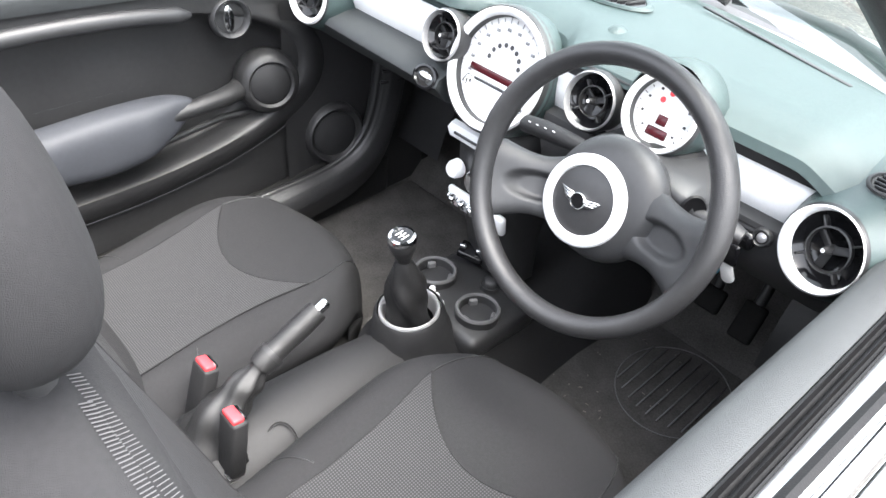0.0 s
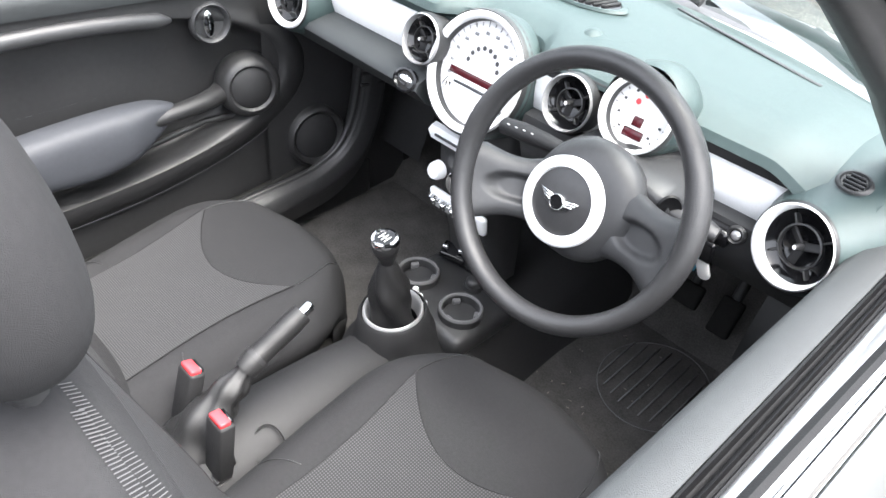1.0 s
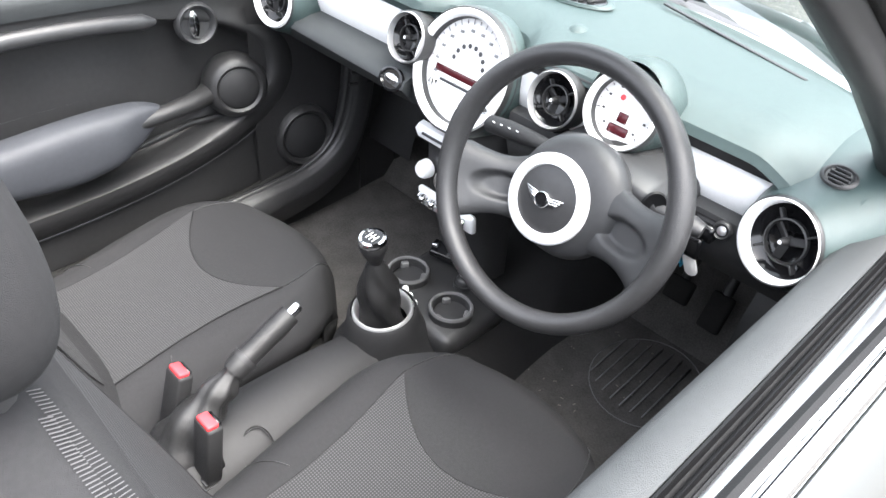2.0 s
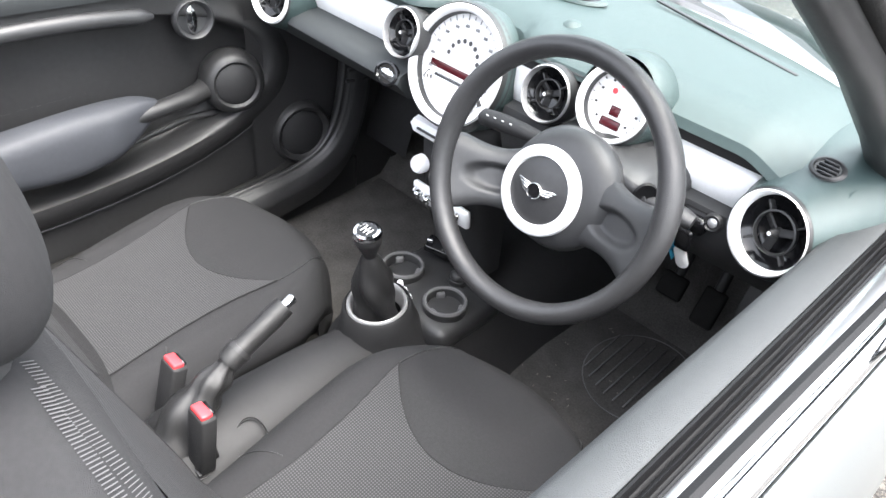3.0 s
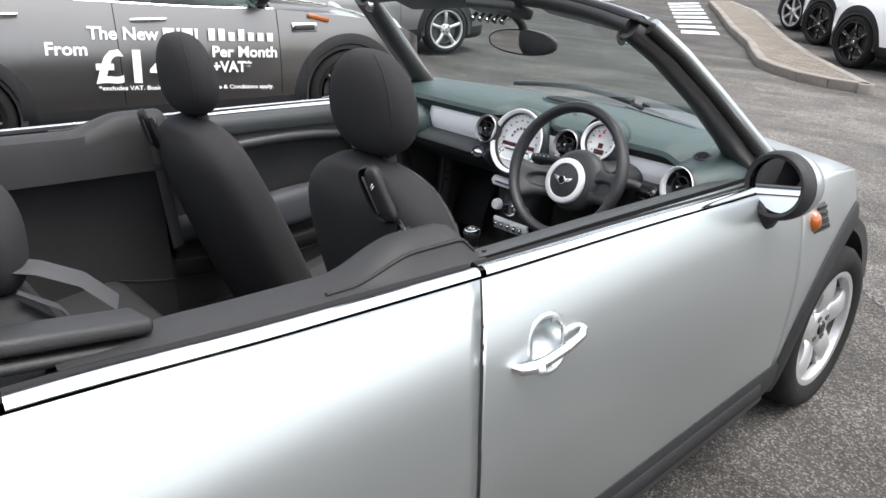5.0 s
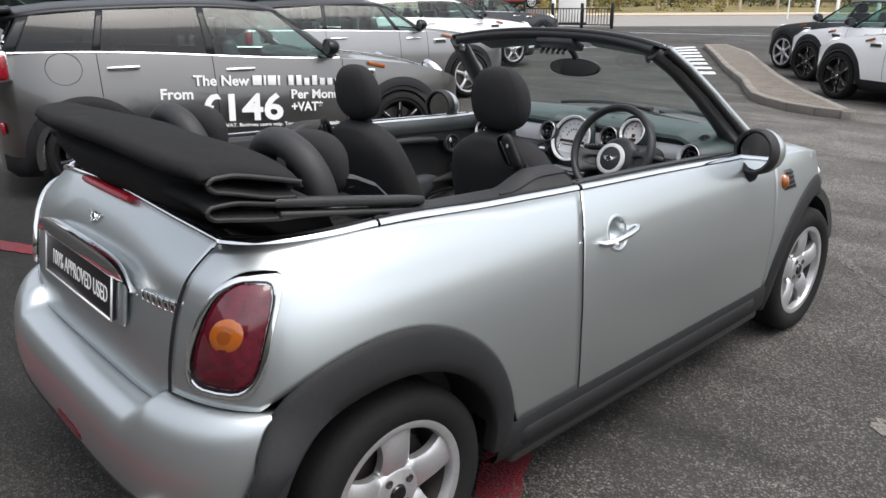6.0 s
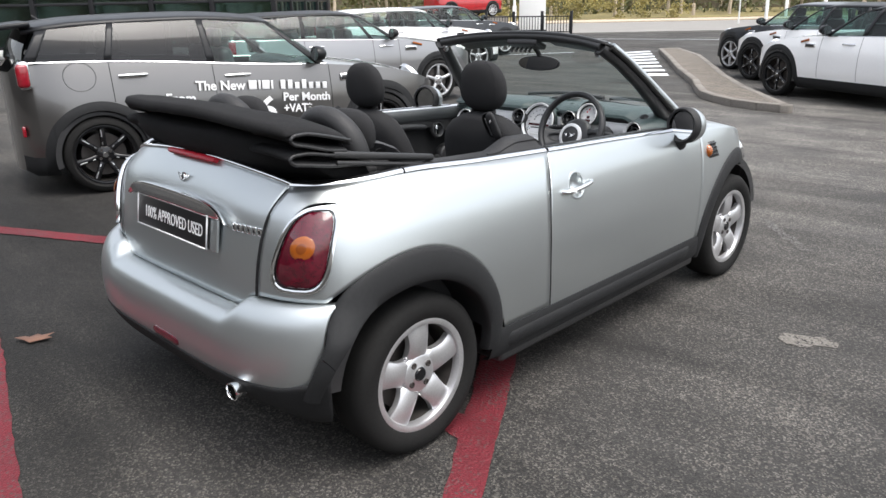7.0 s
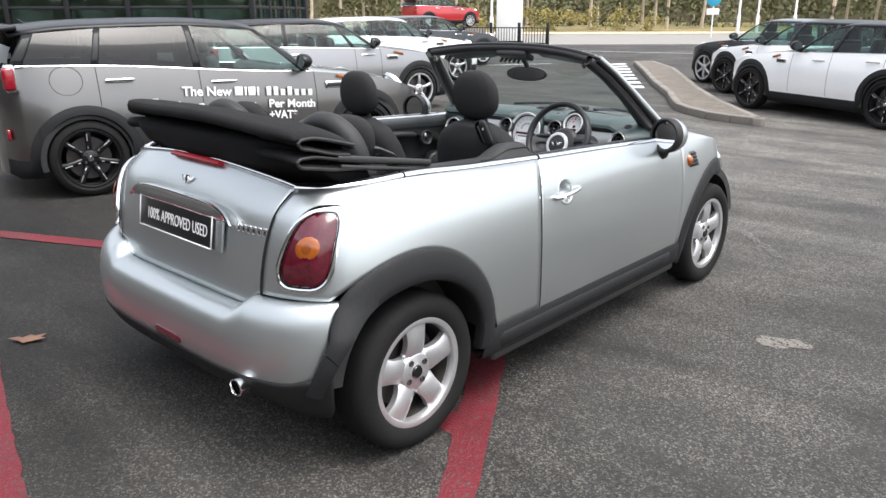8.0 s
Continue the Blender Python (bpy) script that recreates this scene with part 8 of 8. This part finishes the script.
for x, y, z, w, h_ in ((0.235, 2.12, 0.44, 0.055, 0.06), (0.345, 2.11, 0.44, 0.06, 0.055), (0.445, 2.08, 0.46, 0.050, 0.085)):
    pd = part("pedal", box(w, 0.018, h_, pose(x, y, z, -28, 0, 0), 0.006), RUBBER, car)
    part("pedal_arm", tube([(x, y + 0.02, z + 0.02), (x, y + 0.10, z + 0.22)], 0.012, 8), PLASTIC, pd)
part("knee_panel", sheet([[Vector((x, y, z)) for x in np.linspace(0.10, 0.62, 8)] for y, z in ((1.80, 0.77), (1.95, 0.72), (2.10, 0.66))]), PLASTIC, car)


def mat_pad():
    """The heel pad's raised lines on the driver's mat."""
    root = tagged(part("floor_mat", box(0.42, 0.66, 0.012, pose(0.37, 1.88, 0.2205, 3, 0, 0), 0.005), CARPET), "black carpet floor mat with a ribbed heel pad", "floor mat")
    o = []
    for i in range(9):
        x = 0.271 + 0.026 * i
        hh = 0.145 * math.sqrt(max(0.1, 1 - ((i - 4) / 5.2) ** 2))
        part("heel_rib", tube([(x, 2.02 - hh * 0.72, 0.2335), (x, 2.02 + hh * 0.75, 0.2435)], 0.0018, 5), CUP_RIM, root)
    part("heel_edge", tube([(0.375 + 0.125 * math.cos(a), 2.02 + 0.135 * math.sin(a), 0.234 + 0.007 * math.sin(a)) for a in np.linspace(0, 2 * math.pi, 40)], 0.0014, 6), CUP_RIM, root)


mat_pad()
tagged(part("floor_mat", box(0.44, 0.60, 0.012, pose(-0.40, 1.80, 0.216, 3, 0, 0), 0.005), CARPET), "black carpet floor mat in the passenger footwell", "floor mat")
crnd = random.Random(12)
crumb = bmesh.new()
for i in range(46):
    x, y = crnd.uniform(0.12, 0.58), crnd.uniform(1.65, 2.12)
    box(crnd.uniform(0.002, 0.009), crnd.uniform(0.001, 0.003), 0.002, pose(x, y, 0.2265 + 0.052 * (y - 1.83), 0, 0, crnd.uniform(0, 180)), 0, 2, crumb)
tagged(part("grit", crumb, KERB_STONE), "bits of pale grit and straw on the mat", "grit", kind="stuff")


# rear seats, roll hoops, folded roof
for s in (1, -1):
    hoop = []
    for a in np.linspace(-0.15, math.pi + 0.15, 24):
        hoop.append((s * 0.345 + 0.150 * math.cos(a), 0.025 - 0.03 * math.sin(a), 1.035 + 0.142 * math.copysign(abs(math.sin(a)) ** 0.85, math.sin(a))))
    hp = part("roll_hoop", tube(hoop, 0.040, 14, flat=1.05, up=(0, 1, 0)), HOOP, car, "padded black roll hoop behind the rear seat")
    part("hoop_foot", box(0.11, 0.10, 0.20, pose(s * 0.345 + 0.150, 0.035, 0.93, -6, 0, 0), 0.03, 3), HOOP, hp)
    part("hoop_foot", box(0.11, 0.10, 0.20, pose(s * 0.345 - 0.150, 0.035, 0.93, -6, 0, 0), 0.03, 3), HOOP, hp)
    rs = part("rear_seat", loft([[Vector((s * 0.345 + w * math.copysign(abs(math.cos(a)) ** 0.7, math.cos(a)), y + th * math.copysign(abs(math.sin(a)) ** 0.8, math.sin(a)), z)) for a in np.linspace(0, 2 * math.pi, 32, endpoint=False)] for y, z, w, th in ((0.26, 0.45, 0.26, 0.08), (0.20, 0.65, 0.27, 0.08), (0.13, 0.90, 0.27, 0.07), (0.10, 1.00, 0.25, 0.06), (0.09, 1.035, 0.20, 0.03))]), FABRIC, car, "charcoal cloth rear seat", sharp=0)
    part("rear_cushion", box(0.54, 0.40, 0.16, pose(s * 0.345, 0.42, 0.46, 6, 0, 0), 0.05, 3), FABRIC, rs)
    dome = [[Vector((s * 0.345 + 0.135 * math.cos(b) ** 0.8 * math.cos(a), 0.105 + 0.058 * math.cos(b) ** 0.8 * math.sin(a), 1.105 + 0.090 * math.copysign(abs(math.sin(b)) ** 0.8, math.sin(b)))) for a in np.linspace(0, 2 * math.pi, 32, endpoint=False)] for b in np.linspace(-1.5, 1.5, 16)]
    part("rear_headrest", loft(dome), FABRIC, rs, sharp=0)
    strap = [(s * 0.445, 0.105, 1.085), (s * 0.465, 0.150, 1.075), (s * 0.490, 0.200, 1.050), (s * 0.505, 0.240, 1.005)]
    part("seat_belt", tube(strap, 0.025, 8, flat=0.09, up=(0.3 * s, 0.5, 1)), WEBBING, car, "black webbing seat belt")
    drop = [(s * 0.50, 0.11, 1.060), (s * 0.520, 0.155, 1.030), (s * 0.530, 0.19, 0.97), (s * 0.532, 0.205, 0.90)]
    part("seat_belt", tube(drop, 0.024, 8, flat=0.10, up=(0, 0.8, 0.6)), WEBBING, car)
    part("belt_guide", tube([(s * 0.605, 0.735, 0.985), (s * 0.590, 0.745, 1.02), (s * 0.560, 0.755, 1.03), (s * 0.550, 0.76, 1.00)], 0.0045, 8), GLOSS_BLACK, car)
    part("belt_strap", tube([(s * 0.575, 0.75, 1.02), (s * 0.59, 0.77, 0.86), (s * 0.60, 0.80, 0.60)], 0.018, 8, flat=0.12, up=(1, 0, 0)), WEBBING, car)


def crease(p, amt, f=9.0):
    n = noise.noise_vector(Vector(p) * f)
    return Vector(p) + Vector((n.x * 0.4, n.y, n.z)) * amt


def stack_of_cloth():
    """The folded roof: a sagging pile of canvas under its top panel."""
    rings = []
    for x in np.linspace(-0.615, 0.615, 60):
        k = abs(x) / 0.615
        e = 1 - 0.25 * k**8
        back = -0.365 + 0.13 * k**2.6
        top = 1.188 - 0.030 * k**2
        sec = [(-0.03, 1.00), (back + 0.09, 1.00), (back + 0.040, 1.040), (back + 0.004, 1.072), (back - 0.022, 1.115), (back - 0.030, 1.160), (back + 0.04, top - 0.012), (back + 0.10, top - 0.006), (-0.16, top - 0.036), (-0.10, top - 0.060), (-0.06, top - 0.10), (-0.045, 1.05)]
        rings.append([crease((x, y, 1.02 + (z - 1.02) * e), 0.010, 7) for y, z in sec])
    return loft(rings)


roof = part("folded_roof", stack_of_cloth(), ROOF_CLOTH, car, "folded black canvas roof lying on the boot", sharp=0)


def roof_panel():
    """The stiff top panel: a thin crowned slab that slopes to its front edge."""
    rings = []
    for x in np.linspace(-0.655, 0.655, 64):
        k = abs(x) / 0.655
        back, z = -0.428 + (0.055 if x > 0 else 0.165) * k**3, 1.226 - 0.022 * k**2 - 0.016 * k**8
        front, fall = -0.125 - 0.02 * k**4, 0.056
        th = 0.004 + 0.014 * math.sqrt(max(0.0, 1 - k**16))
        line = [(back + (front - back) * t, z - fall * t**1.4 + 0.012 * math.sin(math.pi * t)) for t in np.linspace(0, 1, 12)]
        sec = [(back - 0.010, z - 0.002)] + [(y, q + th) for y, q in line] + [(front + 0.010, z - fall - 0.004)] + [(y, q - th) for y, q in reversed(line)]
        rings.append([crease((x, y, q), 0.007, 5) for y, q in sec])
    return loft(rings)


part("roof_panel", roof_panel(), ROOF_CLOTH, roof, "stiff black canvas panel on top", sharp=0)
LOOPS = (((-0.13, 1.142), (-0.22, 1.166), (-0.310, 1.184), (-0.340, 1.184), (-0.356, 1.172), (-0.345, 1.158), (-0.31, 1.148), (-0.22, 1.124), (-0.15, 1.112)), ((-0.09, 1.088), (-0.20, 1.106), (-0.310, 1.126), (-0.348, 1.126), (-0.364, 1.113), (-0.350, 1.099), (-0.31, 1.092), (-0.20, 1.072), (-0.09, 1.056)))
for s in (1, -1):
    # layers of canvas doubled back on themselves at the ends of the pile, with a piped edge
    for loop in LOOPS:
        cy, cz = curve(*enumerate(p[0] for p in loop)), curve(*enumerate(p[1] for p in loop))
        path = [(cy(t) + (-0.014 if s > 0 else 0.075), cz(t) + 0.014) for t in np.linspace(0, len(loop) - 1, 44)]
        rows = [[crease((s * (x - 0.02 * math.sin(6 * y)), y, z - drop), 0.005, 8) for y, z in path] for x, drop in ((0.42, 0.0), (0.52, 0.002), (0.60, 0.006), (0.645, 0.012))]
        part("roof_fold", sheet(rows), ROOF_CLOTH, roof, solid=0.007, sharp=0)
        part("fold_piping", tube(rows[-1], 0.0055, 8), LEATHER, roof)
    part("side_flap", box(0.080, 0.46, 0.024, pose(s * 0.630, 0.005, 1.066, -10, s * -8, s * 2), 0.009, 3), LEATHER, car, "padded black roof side flap")
    part("side_flap", box(0.068, 0.44, 0.016, pose(s * 0.640, 0.005, 1.040, -10, s * -8, s * 2), 0.007, 3), LEATHER, car)
    part("deck_filler", box(0.13, 0.34, 0.02, pose(s * 0.60, 0.03, 0.985, 0, 0, s * 4), 0.006), PLASTIC, car)


def at(x, y, z, heading):
    """A pose on the yard whose y axis heads so many degrees to the right of the world's y."""
    return Matrix.Translation((x, y, z)) @ Matrix.Rotation(radians(-heading), 4, "Z")


HC = 14
estate = parked_car("grey estate car with privacy glass and white advert lettering", GREY_PAINT, BLACK_PAINT, at(-3.95 - 0.90 * math.cos(radians(HC)), 0.86 + 0.90 * math.sin(radians(HC)), 0.05, HC), door_at=(0.14, 1.00), belt=(1.115, 0.985), height=1.485, rear=0.60, name="estate_car", screen=0.785, flap=(-0.10, 0.985))
for i, (dx, dy, paint, roof, lab) in enumerate(((-2.85, 3.8, PALE_SILVER, BLACK_PAINT, "silver-grey estate car with a black roof"), (-6.0, 8.3, WHITE_PAINT, WHITE_PAINT, "white hatchback with a white roof"), (-9.3, 13.2, DARK_PAINT, DARK_PAINT, "dark grey hatchback with white bonnet stripes"))):
    parked_car(lab, paint, roof, at(-3.95 + dx - 0.88 * math.cos(radians(HC)), 0.86 + dy + 0.2, 0.05, HC), rim_mat=ALLOY, spokes=5, dark_rear=False, base=2.6, height=1.44)
parked_car("red hatchback parked on the far raised bank", RED_PAINT, RED_PAINT, Matrix.Translation(afar(-1.6, 40, 0.85)) @ Matrix.Rotation(radians(-15), 4, "Z"), rim_mat=ALLOY, spokes=9, dark_rear=False, base=2.5)
bank = Matrix.Translation(afar(-6, 42, 0.42)) @ Matrix.Rotation(radians(-15), 4, "Z")
tagged(part("raised_bank", box(9, 10, 0.86, bank, 0.05), KERB_STONE), "low raised parking bank with a concrete edge", "bank", kind="structure")
for x, y, paint, roof, rim_m, lab in ((-2.35, 11.10, WHITE_PAINT, BLACK_PAINT, GLOSS_BLACK, "white crossover with black cladding and a black roof"), (-3.72, 13.3, WHITE_PAINT, BLACK_PAINT, GLOSS_BLACK, "white crossover parked in a row behind the kerb"), (-5.05, 15.3, DARK_PAINT, DARK_PAINT, ALLOY, "dark grey crossover with silver wheels")):
    h = -63
    d = Vector((math.sin(radians(h)), math.cos(radians(h))))
    s = Vector((math.cos(radians(h)), -math.sin(radians(h))))
    o = Vector((x, y)) - d * 2.6 + s * 0.89
    parked_car(lab, paint, roof, at(o.x, o.y, 0.0, h), rim_mat=rim_m, spokes=6, base=2.6, front=0.74, rear=0.72, half=0.89, height=1.43, belt=(1.02, 0.965), wheel_r=0.345, dark_rear=False, door_at=(0.1, 1.0), screen=0.66, tail=0.06)


# advert lettering on the estate car
AD = thing("advert_lettering", "white vinyl advert lettering on the estate car's doors", "lettering")
AD.parent = None
inv = at(-3.95, 0.86, 0.05, HC)
FACE = inv @ Matrix.Translation((0.006, 0, 0)) @ Matrix.Rotation(radians(90), 4, "Z") @ Matrix.Rotation(radians(90), 4, "X") @ Matrix.Translation((0.815, 0.815, 0)) @ Matrix.Rotation(radians(-5), 4, "X") @ Matrix.Rotation(radians(-3.1), 4, "Z")


def advert(text, along, z, size, width, depth=0.001, bold=0.0):
    lettering(text, size, FACE @ Matrix.Translation((along, z, 0)), WHITE_INK, AD, depth=depth, width=width, bold=bold)


advert("The New", 0.0, 0.0, 0.115, 0.45, bold=0.003)
for x, w in ((0.515, 0.075), (0.580, 0.020), (0.640, 0.070), (0.700, 0.020)):
    part("word_bar", box(w, 0.080, 0.002, FACE @ Matrix.Translation((x, 0.040, 0)), 0.0005), WHITE_INK, AD)
for i in range(7):
    tall = i in (0, 1, 3)
    part("word_bar", box(0.044, 0.082 if tall else 0.060, 0.002, FACE @ Matrix.Translation((0.805 + 0.070 * i, 0.041 if tall else 0.030, 0)), 0.0005), WHITE_INK, AD)
advert("From", -0.265, -0.105, 0.115, 0.25, bold=0.003)
advert("£146", 0.02, -0.280, 0.30, 0.70, bold=0.008)
advert("Per Month", 0.80, -0.110, 0.105, 0.47, bold=0.003)
advert("+VAT*", 0.80, -0.215, 0.105, 0.28, bold=0.003)
advert("*excludes VAT. Business users only. Terms & Conditions apply.", 0.04, -0.335, 0.040, 1.20, bold=0.0006)
